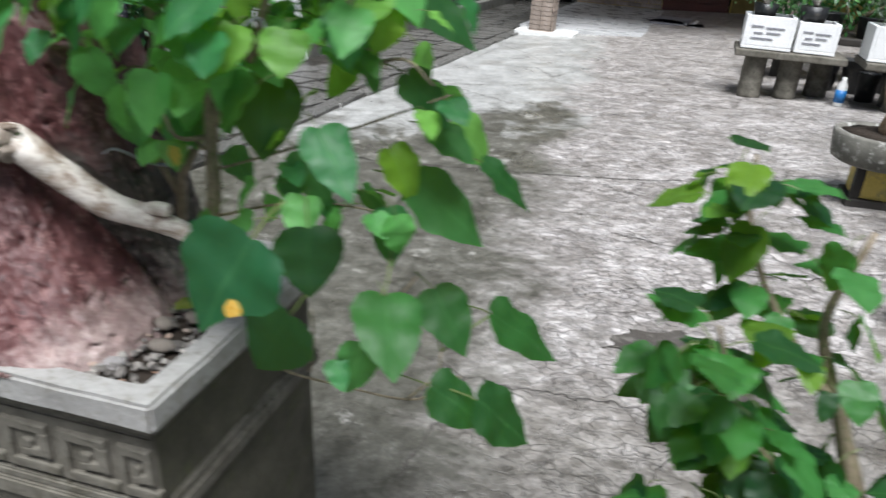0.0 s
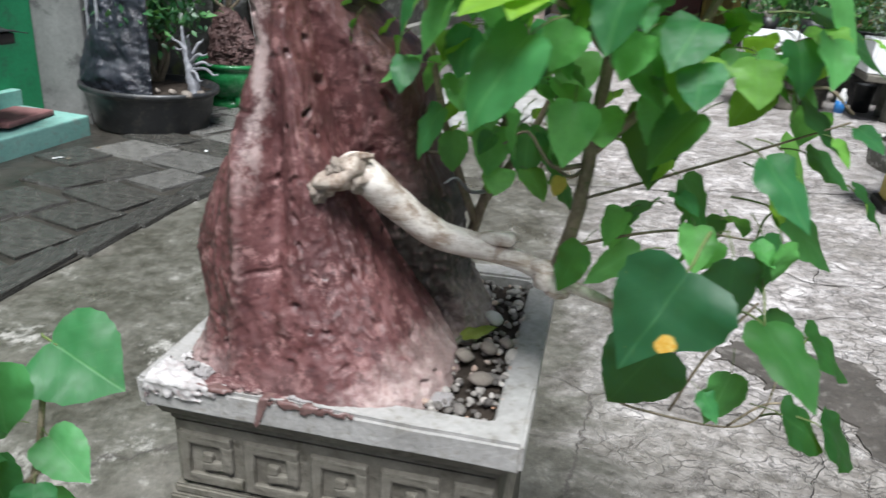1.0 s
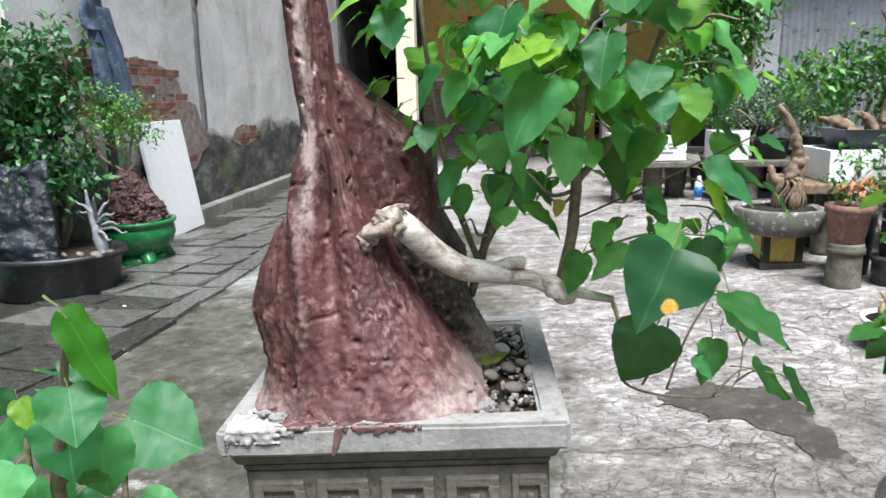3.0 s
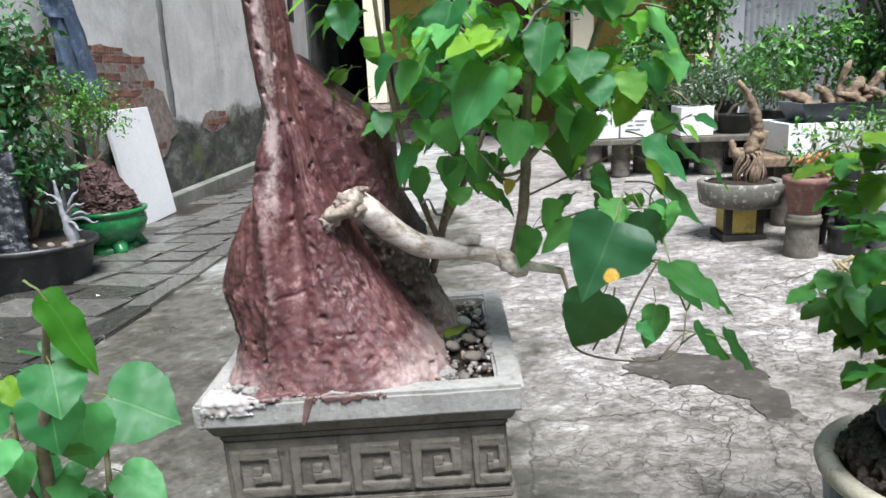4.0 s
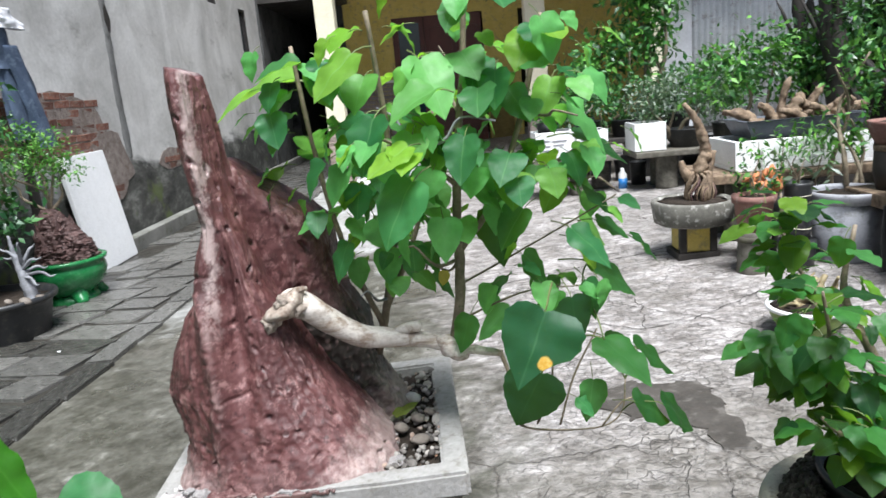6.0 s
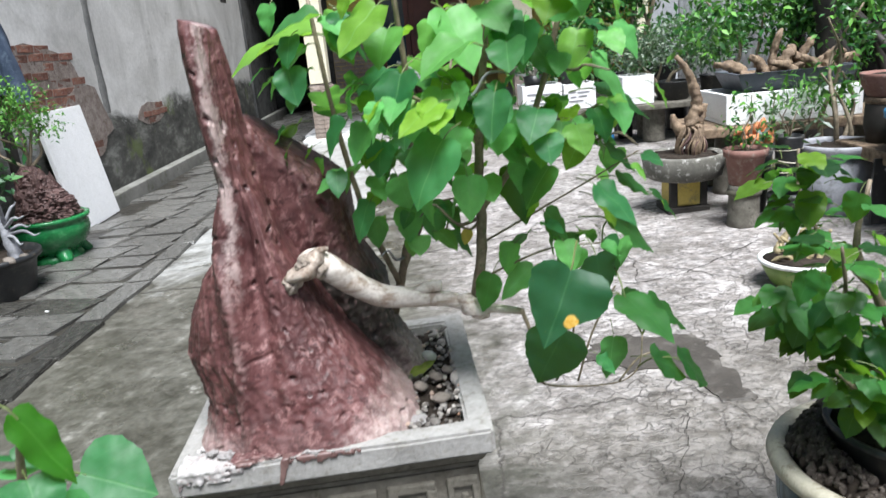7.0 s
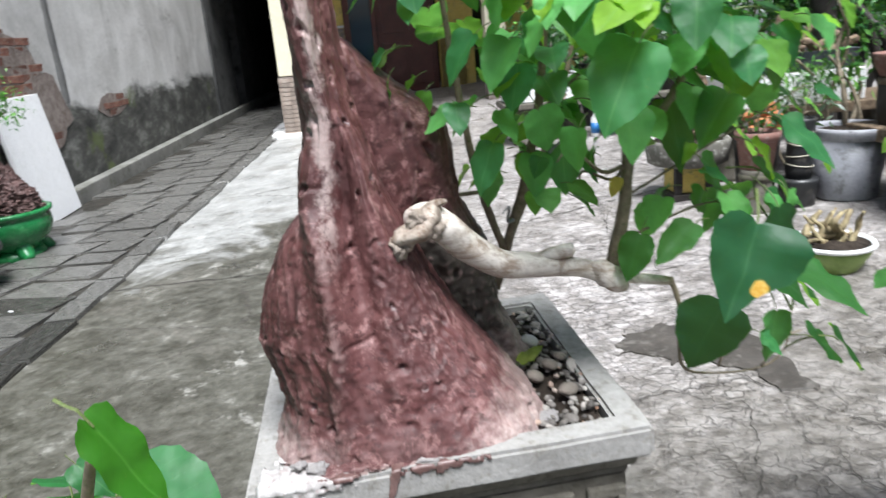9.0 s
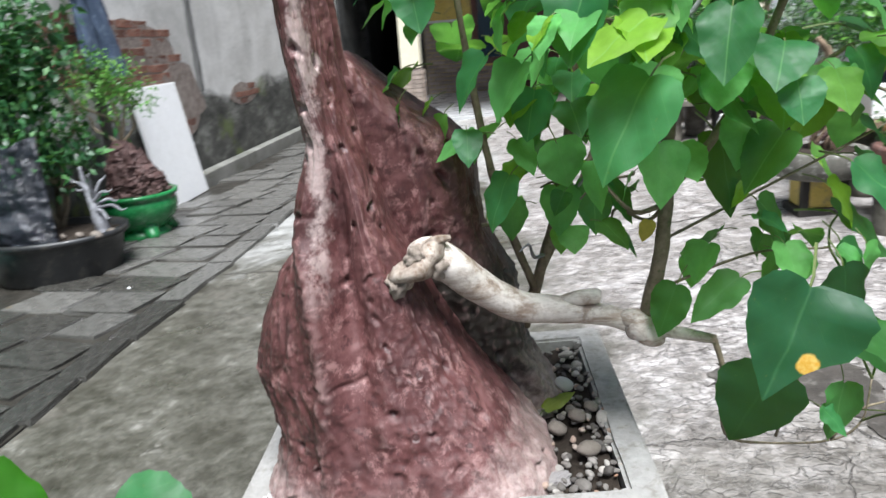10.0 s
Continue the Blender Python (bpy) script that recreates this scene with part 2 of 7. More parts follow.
def bark_paint(name="red_painted_wood", bare=False):
    """Wood coated with dark red-brown paint, worn and also tinted paler on the ridges; bare: left raw and shade-dark
    low down.
    """
    n = Nodes(name)
    x = n.split()
    run = n.noise(10, 7, 0.72, 0.5, n.scaled(5.0, 5.0, 1.0, 0.05, 14.0))
    big = n.noise(16, 7, 0.7, 0.5)
    fine = n.noise(120, 6, 0.75)
    col = n.ramp(big, (0.32, (0.040, 0.012, 0.012)), (0.5, (0.092, 0.032, 0.031)), (0.70, (0.155, 0.068, 0.065)))
    col = n.mix(n.ramp(n.noise(46, 7, 0.8, 0.4), (0.53, 0.0), (0.62, 0.75)), col, (0.27, 0.145, 0.137))
    col = n.mix(n.ramp(n.noise(70, 5, 0.7), (0.37, 0.8), (0.45, 0.0)), col, (0.040, 0.013, 0.013))
    col = n.mix(n.ramp(run, (0.36, 0.8), (0.50, 0.0)), col, (0.048, 0.015, 0.015))
    if bare:
        # raw unpainted wood, its colour darkened for the shade under the branch
        raw = n.ramp(big, (0.32, (0.014, 0.011, 0.009)), (0.68, (0.070, 0.058, 0.048)))
        low = n.ramp(n.math("ADD", n.math("MULTIPLY", x[2], 3.0), n.math("MULTIPLY", n.noise(14, 5, 0.7, 0.5), 0.5)), (0.82, 1.0), (0.96, 0.0))
        col = n.mix(low, col, raw)
    # patchy wear, plus ridges tinted lighter to contrast with the shaded hollows
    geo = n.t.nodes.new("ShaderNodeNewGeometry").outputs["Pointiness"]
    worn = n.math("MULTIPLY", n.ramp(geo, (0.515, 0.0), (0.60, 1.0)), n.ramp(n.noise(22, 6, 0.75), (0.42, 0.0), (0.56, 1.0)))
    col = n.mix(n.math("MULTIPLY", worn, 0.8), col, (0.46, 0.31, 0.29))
    # one long pale highlight painted down the front edge
    edge = n.math("ABSOLUTE", n.math("ADD", x[0], n.math("ADD", 0.103, n.math("MULTIPLY", n.math("SUBTRACT", n.noise(11, 5, 0.75), 0.5), 0.060))))
    edge = n.math("MULTIPLY", n.ramp(edge, (0.002, 1.0), (0.008, 0.0)), n.ramp(n.noise(17, 7, 0.75), (0.43, 0.0), (0.51, 1.0)))
    edge = n.math("MULTIPLY", edge, n.math("MULTIPLY", n.ramp(x[2], (0.19, 0.0), (0.25, 1.0)), n.ramp(x[1], (-0.085, 1.0), (-0.07, 0.0)) if not bare else 0.0))
    col = n.mix(n.math("MULTIPLY", edge, 0.55), col, (0.62, 0.50, 0.47))
    # cement from the planting sticks to the foot
    foot = n.ramp(n.math("ADD", n.math("MULTIPLY", x[2], 6.5), n.math("ADD", n.math("MULTIPLY", n.noise(26, 7, 0.8, 0.4), 0.7), n.math("MULTIPLY", n.noise(7, 3), 0.5))), (0.68, 0.62), (0.90, 0.0))
    foot = n.math("MULTIPLY", foot, n.ramp(n.math("ADD", n.math("ABSOLUTE", n.math("ADD", x[0], 0.055)), n.math("MULTIPLY", n.math("SUBTRACT", n.noise(17, 5, 0.7), 0.5), 0.12)), (0.055, 0.12), (0.115, 1.0)))
    col = n.mix(foot, col, n.ramp(fine, (0.35, (0.20, 0.125, 0.118)), (0.65, (0.52, 0.41, 0.39))))
    # a dusty cement coat over the foot's outer corner
    dust = n.math("ADD", n.math("MULTIPLY", x[0], 1.0), n.math("ADD", n.math("MULTIPLY", x[2], -0.75), n.math("MULTIPLY", n.math("SUBTRACT", n.noise(34, 7, 0.75, 0.4), 0.5), 0.17)))
    col = n.mix(n.ramp(dust, (0.000, 0.0), (0.040, 0.50)), col, n.ramp(fine, (0.35, (0.30, 0.205, 0.19)), (0.65, (0.56, 0.46, 0.42))))
    pit = n.ramp(n.cells(34), (0.06, 0.0), (0.15, 1.0))
    pit = n.math("MAXIMUM", pit, n.ramp(n.noise(9, 3), (0.40, 0.0), (0.47, 1.0)))
    col = n.mix(0.85, col, n.ramp(pit, (0.0, 0.10), (1.0, 1.0)), "MULTIPLY")
    h = n.mix(0.5, n.mix(0.55, run, fine), pit)
    return n.done(col, n.ramp(n.noise(35, 4), (0.35, 0.42), (0.65, 0.68)), n.bump(h, 0.6, 0.005))


def leaf_material(name, dark, light, vein, yellow=0.25, spot=False):
    n = Nodes(name)
    r = n.random()
    bright = tuple(min(1.0, 1.25 * c + 0.02) for c in light)
    col = n.ramp(n.math("FRACT", n.math("MULTIPLY", r, 5.7)), (0.0, tuple(0.7 * c for c in dark)), (0.30, dark), (0.62, light), (1.0, bright))
    fresh = n.ramp(n.math("FRACT", n.math("MULTIPLY", r, 7.3)), (1 - yellow, 0.0), (1.0, 0.85))
    col = n.mix(fresh, col, (0.25, 0.45, 0.02))
    x = n.split()
    mid = n.ramp(n.math("ABSOLUTE", x[0]), (0.006, 1.0), (0.018, 0.0))
    side = n.math("ABSOLUTE", n.math("SUBTRACT", n.math("FRACT", n.math("MULTIPLY", n.math("SUBTRACT", x[1], n.math("MULTIPLY", n.math("ABSOLUTE", x[0]), 1.1)), 4.5)), 0.5))
    side = n.ramp(side, (0.0, 0.30), (0.035, 0.0))
    veins = n.math("MAXIMUM", mid, side)
    col = n.mix(n.math("MULTIPLY", veins, 0.32), col, vein)
    col = n.mix(0.45, col, n.ramp(n.noise(3.4, 5, 0.65, 0.3), (0.3, 0.35), (0.7, 1.0)), "MULTIPLY")
    col = n.mix(n.ramp(n.noise(23, 4, 0.7), (0.66, 0.0), (0.72, 0.5)), col, (0.20, 0.22, 0.05))
    if spot:
        d = n.math("SQRT", n.math("ADD", n.math("POWER", n.math("ADD", x[0], 0.19), 2.0), n.math("POWER", n.math("SUBTRACT", x[1], 0.58), 2.0)))
        d = n.math("ADD", d, n.math("MULTIPLY", n.noise(7, 4), 0.10))
        col = n.mix(n.ramp(d, (0.125, 1.0), (0.145, 0.0)), col, n.ramp(n.noise(14, 3), (0.4, (0.80, 0.40, 0.05)), (0.6, (0.88, 0.60, 0.16))))
    n.done(col, n.ramp(n.noise(4, 3), (0.35, 0.44), (0.65, 0.60)), n.bump(n.math("ADD", n.math("MULTIPLY", veins, -0.4), n.math("MULTIPLY", n.noise(2.2, 2), 0.6)), 0.12, 0.03), 0.0, 0.50)
    glow = n.add("ShaderNodeBsdfTranslucent")
    n.set(glow.inputs["Color"], n.mix(0.40, col, (0.38, 0.76, 0.03)))
    mixer = n.add("ShaderNodeMixShader", Fac=0.50)
    n.t.links.new(n.p.outputs[0], mixer.inputs[1])
    n.t.links.new(glow.outputs[0], mixer.inputs[2])
    n.t.links.new(mixer.outputs[0], n.out.inputs["Surface"])
    return n.mat


def plain_glass(name, tint):
    n = Nodes(name)
    n.p.inputs["Transmission Weight"].default_value = 0.0
    return n.done(tint, 0.06, None, 0.0, 0.8)


M_YARD = concrete_yard()
M_PATCH = mottled("damp_cement", (0.048, 0.042, 0.035), (0.090, 0.079, 0.068), 9, 120, (0.4, 0.65), 0.6, 0.006, (0.16, 0.147, 0.13))
M_SLAB = mottled("paving_slab", (0.095, 0.091, 0.082), (0.175, 0.17, 0.157), 5, 60, (0.18, 0.48), 0.6, 0.006, (0.26, 0.25, 0.23), vary=0.35)
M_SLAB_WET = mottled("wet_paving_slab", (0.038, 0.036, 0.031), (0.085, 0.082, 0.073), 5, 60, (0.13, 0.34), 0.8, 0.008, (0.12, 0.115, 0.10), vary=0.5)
M_LEDGE = mottled("mossy_ledge", (0.15, 0.148, 0.13), (0.28, 0.275, 0.25), 3, 50, (0.8, 0.95), 0.7, 0.006, (0.11, 0.115, 0.075))
M_JOINT = mottled("wet_joint", (0.022, 0.020, 0.016), (0.050, 0.045, 0.037), 7, 80, (0.25, 0.6), 0.6, 0.008)
M_PLASTER = plaster()
M_BRICK = mottled("old_brick", (0.19, 0.065, 0.042), (0.33, 0.15, 0.10), 14, 120, (0.8, 0.95), 0.9, 0.008, (0.34, 0.28, 0.24), vary=0.6)
M_MORTAR = mottled("crumbled_mortar", (0.17, 0.125, 0.105), (0.36, 0.31, 0.275), 14, 90, (0.85, 0.95), 1.0, 0.02, (0.10, 0.07, 0.055))
M_GREYWALL = mottled("unpainted_render", (0.13, 0.13, 0.125), (0.24, 0.24, 0.23), 2.5, 40, (0.8, 0.95), 0.5, 0.008, (0.07, 0.07, 0.068))
# grey render darkened to put the passage's shade into its colour
M_SHADED_RENDER = mottled("shaded_render", (0.050, 0.050, 0.049), (0.125, 0.125, 0.122), 2.5, 40, (0.85, 0.95), 0.5, 0.008, (0.018, 0.018, 0.018), spec=0.2)
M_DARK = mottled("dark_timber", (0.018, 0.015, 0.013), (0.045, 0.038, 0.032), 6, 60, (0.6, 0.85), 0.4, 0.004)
M_CEMENT = mottled("cast_cement", (0.255, 0.245, 0.23), (0.36, 0.35, 0.335), 20, 130, (0.8, 0.95), 0.8, 0.003, (0.21, 0.195, 0.17))
M_RUBBLE = mottled("white_cement_rubble", (0.30, 0.275, 0.265), (0.54, 0.52, 0.51), 40, 150, (0.85, 0.97), 0.8, 0.003, (0.33, 0.24, 0.23), spec=0.2)
M_CEMENT_OLD = mottled("weathered_cement", (0.075, 0.066, 0.050), (0.19, 0.175, 0.145), 17, 110, (0.7, 0.92), 0.9, 0.004, (0.065, 0.058, 0.040))
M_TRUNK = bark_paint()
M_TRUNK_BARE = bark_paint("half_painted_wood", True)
def branch_bark():
    """Pale smooth bark, streaked along the branch with brown."""
    n = Nodes("pale_bark")
    along = n.noise(1.0, 7, 0.7, 0.3, n.scaled(14, 70, 70))
    col = n.ramp(along, (0.30, (0.18, 0.12, 0.085)), (0.42, (0.42, 0.34, 0.28)), (0.54, (0.70, 0.64, 0.585)))
    col = n.mix(n.ramp(n.noise(26, 6, 0.7, 0.5), (0.52, 0.0), (0.64, 0.8)), col, (0.24, 0.16, 0.11))
    col = n.mix(0.3, col, n.ramp(n.noise(220, 4, 0.7), (0.3, 0.3), (0.7, 1.0)), "MULTIPLY")
    return n.done(col, n.ramp(along, (0.3, 0.62), (0.7, 0.42)), n.bump(along, 0.6, 0.003))


def glazed_streaks():
    """Blue-grey glaze run down over brown clay."""
    n = Nodes("blue_glazed_bowl")
    run = n.noise(1.0, 7, 0.7, 0.3, n.scaled(14, 14, 2.4))
    col = n.ramp(run, (0.30, (0.030, 0.026, 0.022)), (0.42, (0.095, 0.085, 0.070)), (0.52, (0.060, 0.105, 0.140)), (0.62, (0.13, 0.20, 0.25)), (0.72, (0.24, 0.24, 0.20)))
    col = n.mix(n.ramp(n.noise(6, 6, 0.7), (0.50, 0.0), (0.64, 0.8)), col, (0.060, 0.048, 0.036))
    col = n.mix(0.3, col, n.ramp(n.noise(110, 4, 0.7), (0.3, 0.3), (0.7, 1.0)), "MULTIPLY")
    return n.done(col, n.ramp(run, (0.3, 0.55), (0.7, 0.22)), n.bump(run, 0.3, 0.003))


M_BARK = branch_bark()
M_KNOT = mottled("torn_knot", (0.14, 0.092, 0.062), (0.60, 0.53, 0.46), 55, 180, (0.7, 0.9), 0.8, 0.002, (0.20, 0.13, 0.09), spec=0.3)
M_PAINT = mottled("dark_red_paint", (0.075, 0.036, 0.032), (0.19, 0.115, 0.105), 60, 200, (0.3, 0.5), 0.4, 0.002, (0.17, 0.09, 0.08))
M_CEMENT_OLIVE = mottled("olive_cement", (0.050, 0.046, 0.030), (0.12, 0.11, 0.078), 9, 110, (0.75, 0.92), 0.7, 0.004, (0.075, 0.08, 0.035))
M_TWIG = mottled("twig_bark", (0.15, 0.115, 0.075), (0.30, 0.24, 0.17), 60, 260, (0.55, 0.8), 0.6, 0.0015, (0.09, 0.11, 0.04))
M_GREENTWIG = mottled("green_shoot", (0.09, 0.14, 0.035), (0.17, 0.20, 0.07), 60, 260, (0.45, 0.7), 0.4, 0.001)
M_SOIL = mottled("potting_soil", (0.022, 0.017, 0.013), (0.055, 0.043, 0.034), 40, 260, (0.85, 0.98), 1.0, 0.006, spec=0.15)
M_STONE = mottled("pebble", (0.16, 0.130, 0.105), (0.42, 0.36, 0.305), 30, 200, (0.6, 0.85), 0.4, 0.002, vary=0.75)
M_WHITESTONE = mottled("white_pebble", (0.42, 0.40, 0.37), (0.66, 0.64, 0.61), 30, 200, (0.5, 0.8), 0.3, 0.002)
M_LEAF = leaf_material("leaf_green", (0.036, 0.215, 0.074), (0.135, 0.455, 0.120), (0.24, 0.54, 0.18), 0.50)
# darker greens: hanging bonsai leaves, and a shade tone in the potted shrub
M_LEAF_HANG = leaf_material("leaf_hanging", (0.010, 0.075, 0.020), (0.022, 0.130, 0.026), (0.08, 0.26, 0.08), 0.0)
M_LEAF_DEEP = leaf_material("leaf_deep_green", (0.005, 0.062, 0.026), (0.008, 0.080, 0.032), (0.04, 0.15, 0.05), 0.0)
M_LEAF_PALE = leaf_material("leaf_pale_green", (0.030, 0.20, 0.065), (0.085, 0.34, 0.11), (0.22, 0.50, 0.20), 0.0)
M_LEAF_BLADE = leaf_material("leaf_yellow_green", (0.050, 0.25, 0.016), (0.060, 0.29, 0.020), (0.12, 0.36, 0.05), 0.0)
M_LEAF_SPOT = leaf_material("leaf_green_spotted", (0.018, 0.150, 0.066), (0.022, 0.165, 0.072), (0.09, 0.28, 0.11), 0.0, True)
# kept dark so the shade among the shrub's stems is in the colour
M_LEAF_SMALL = leaf_material("leaf_small", (0.008, 0.062, 0.020), (0.036, 0.185, 0.036), (0.10, 0.28, 0.07), 0.12)
M_FOAM = mottled("styrofoam", (0.86, 0.86, 0.86), (0.90, 0.90, 0.90), 8, 160, (0.6, 0.8), 0.15, 0.001, (0.80, 0.80, 0.785))
M_BLACKPLASTIC = mottled("black_plastic", (0.012, 0.013, 0.014), (0.030, 0.031, 0.033), 8, 90, (0.3, 0.55), 0.15, 0.002, (0.07, 0.065, 0.055))
M_GREENGLAZE = mottled("green_glaze", (0.010, 0.135, 0.035), (0.020, 0.21, 0.062), 9, 90, (0.18, 0.35), 0.15, 0.002, (0.06, 0.28, 0.10))
M_TERRACOTTA = mottled("terracotta", (0.17, 0.078, 0.062), (0.26, 0.135, 0.11), 12, 120, (0.7, 0.9), 0.4, 0.003, (0.30, 0.23, 0.19))
M_YELLOW = mottled("yellow_paint", (0.60, 0.44, 0.09), (0.72, 0.55, 0.16), 5, 70, (0.6, 0.8), 0.2, 0.003, (0.40, 0.32, 0.14))
M_CREAM = mottled("cream_paint", (0.74, 0.68, 0.50), (0.82, 0.77, 0.60), 4, 70, (0.55, 0.75), 0.2, 0.003)
M_GREENWALL = mottled("green_wall_paint", (0.012, 0.22, 0.085), (0.020, 0.29, 0.12), 4, 60, (0.5, 0.7), 0.2, 0.003, (0.03, 0.16, 0.08))
M_TEAL = mottled("teal_step_paint", (0.16, 0.36, 0.31), (0.24, 0.46, 0.40), 6, 70, (0.45, 0.7), 0.3, 0.003, (0.22, 0.30, 0.26))
M_DENIM = mottled("faded_denim", (0.045, 0.070, 0.12), (0.10, 0.14, 0.215), 7, 300, (0.85, 0.95), 0.4, 0.002, (0.15, 0.20, 0.28))
M_WHITECLOTH = mottled("white_cloth", (0.62, 0.63, 0.66), (0.78, 0.78, 0.80), 12, 200, (0.85, 0.95), 0.3, 0.002)
M_DOOR = mottled("varnished_red_wood", (0.075, 0.016, 0.010), (0.125, 0.030, 0.018), 4, 60, (0.3, 0.5), 0.2, 0.002)
M_GLASS = plain_glass("dark_window_glass", (0.02, 0.045, 0.07))
M_TILE = mottled("stone_wall_tile", (0.30, 0.225, 0.175), (0.50, 0.42, 0.36), 20, 140, (0.6, 0.85), 0.6, 0.004, (0.17, 0.10, 0.08), vary=0.5)
M_FLOORTILE = mottled("porch_floor", (0.46, 0.46, 0.46), (0.62, 0.62, 0.62), 3, 60, (0.2, 0.4), 0.1, 0.001)
M_WHITE = mottled("white_paint", (0.72, 0.72, 0.70), (0.82, 0.82, 0.80), 5, 80, (0.5, 0.75), 0.2, 0.002, (0.55, 0.54, 0.50))
M_ZINC = mottled("corrugated_zinc", (0.40, 0.43, 0.45), (0.58, 0.61, 0.63), 3, 70, (0.4, 0.6), 0.1, 0.002, (0.28, 0.26, 0.25), metal=0.3)
M_ROOF = mottled("clay_roof_tile", (0.10, 0.045, 0.03), (0.18, 0.085, 0.06), 3, 60, (0.75, 0.9), 0.5, 0.01)
M_GREYPLASTIC = mottled("grey_plastic", (0.27, 0.275, 0.30), (0.40, 0.40, 0.43), 6, 90, (0.35, 0.55), 0.15, 0.002, (0.15, 0.15, 0.15))
M_BLUEBOWL = glazed_streaks()
M_CREAMRIM = mottled("cream_rim", (0.44, 0.40, 0.30), (0.62, 0.58, 0.47), 14, 130, (0.6, 0.8), 0.5, 0.003, (0.25, 0.21, 0.15))
M_DRIFT = mottled("grey_driftwood", (0.14, 0.14, 0.155), (0.36, 0.365, 0.39), 30, 180, (0.6, 0.85), 0.7, 0.003, (0.20, 0.19, 0.19))
M_STUMP = mottled("brown_stump", (0.075, 0.046, 0.028), (0.34, 0.245, 0.16), 25, 160, (0.65, 0.85), 0.9, 0.004, (0.06, 0.038, 0.024))
M_REDSTUMP = mottled("red_brown_stump", (0.045, 0.020, 0.017), (0.13, 0.066, 0.058), 30, 160, (0.55, 0.8), 0.9, 0.005, (0.26, 0.19, 0.18))
M_TEALPLASTIC = mottled("teal_plastic", (0.010, 0.055, 0.075), (0.018, 0.085, 0.11), 8, 90, (0.35, 0.5), 0.15, 0.002)
M_BLUERIM = mottled("blue_rim_plastic", (0.03, 0.19, 0.40), (0.05, 0.26, 0.48), 8, 90, (0.35, 0.5), 0.15, 0.002)
M_FILM = mottled("black_and_clear_film", (0.008, 0.009, 0.013), (0.030, 0.034, 0.045), 6, 30, (0.10, 0.25), 1.0, 0.03, (0.03, 0.034, 0.042), spec=0.45)
M_ORANGE = mottled("orange_petals", (0.50, 0.17, 0.06), (0.66, 0.27, 0.12), 30, 120, (0.6, 0.8), 0.4, 0.003)
M_MAT = mottled("dusty_red_mat", (0.22, 0.095, 0.09), (0.32, 0.155, 0.15), 9, 160, (0.85, 0.95), 0.6, 0.003)
M_YELLOWGREEN = mottled("yellow_green_glaze", (0.16, 0.25, 0.050), (0.26, 0.36, 0.09), 8, 90, (0.3, 0.5), 0.2, 0.002)
M_BLUE = mottled("blue_label", (0.02, 0.16, 0.45), (0.03, 0.22, 0.55), 8, 90, (0.4, 0.6), 0.1, 0.001)

# ---- ground, lane, walls ----
def make_ground():
    xs = sorted({*np.linspace(-4, 5, 46), *np.linspace(-300, -4, 6), *np.linspace(5, 300, 6)})
    ys = sorted({*np.linspace(-3, 14, 69), *np.linspace(-300, -3, 6), *np.linspace(14, 300, 6)})
    bm = bmesh.new()
    grid = [[bm.verts.new((x, y, gz(x) + (0.0025 * noise.noise((x * 1.7, y * 1.7, 0)) if abs(x) < 5 and -3 < y < 14 else 0))) for x in xs] for y in ys]
    for a, b in zip(grid, grid[1:]):
        for i in range(len(xs) - 1):
            bm.faces.new((a[i], a[i + 1], b[i + 1], b[i]))
    return solid("ground", bm, M_YARD, "pale cracked rough concrete yard, damp in places", "ground", smooth=True)


make_ground()


def make_patch(outline, seed, name="cement_patch"):
    """A thin skim of darker, damp cement with a wandering edge."""
    bm = bmesh.new()
    mx, my = (sum(c) / len(outline) for c in zip(*outline))
    pts = bend([(x, y, 0) for x, y in outline] + [(*outline[0], 0)], 9)[:-1]
    rim, low = [], []
    for p in pts:
        w = noise.noise_vector(p * 14 + Vector((seed, 0, 0))) * 0.045 + noise.noise_vector(p * 45) * 0.022
        x, y = p.x + w.x, p.y + w.y
        rim.append(bm.verts.new((x, y, gz(x) + 0.0042)))
        low.append(bm.verts.new((x + 0.03 * (x - mx), y + 0.03 * (y - my), gz(x) - 0.008)))
    bm.faces.new(rim)
    k = len(rim)
    for i in range(k):
        bm.faces.new((rim[i], low[i], low[(i + 1) % k], rim[(i + 1) % k]))
    return solid(name, bm, M_PATCH, "thin damp dark cement repair on the yard", "cement patch")


make_patch([(0.56, 1.04), (0.62, 1.14), (0.72, 1.20), (0.83, 1.15), (0.93, 1.08), (0.94, 0.88), (0.91, 0.69), (0.84, 0.76), (0.77, 0.90), (0.66, 0.97)], 3.1)

M_CRACK = mottled("crack_dirt", (0.020, 0.017, 0.014), (0.055, 0.048, 0.040), 30, 160, (0.8, 0.95), 0.5, 0.003)


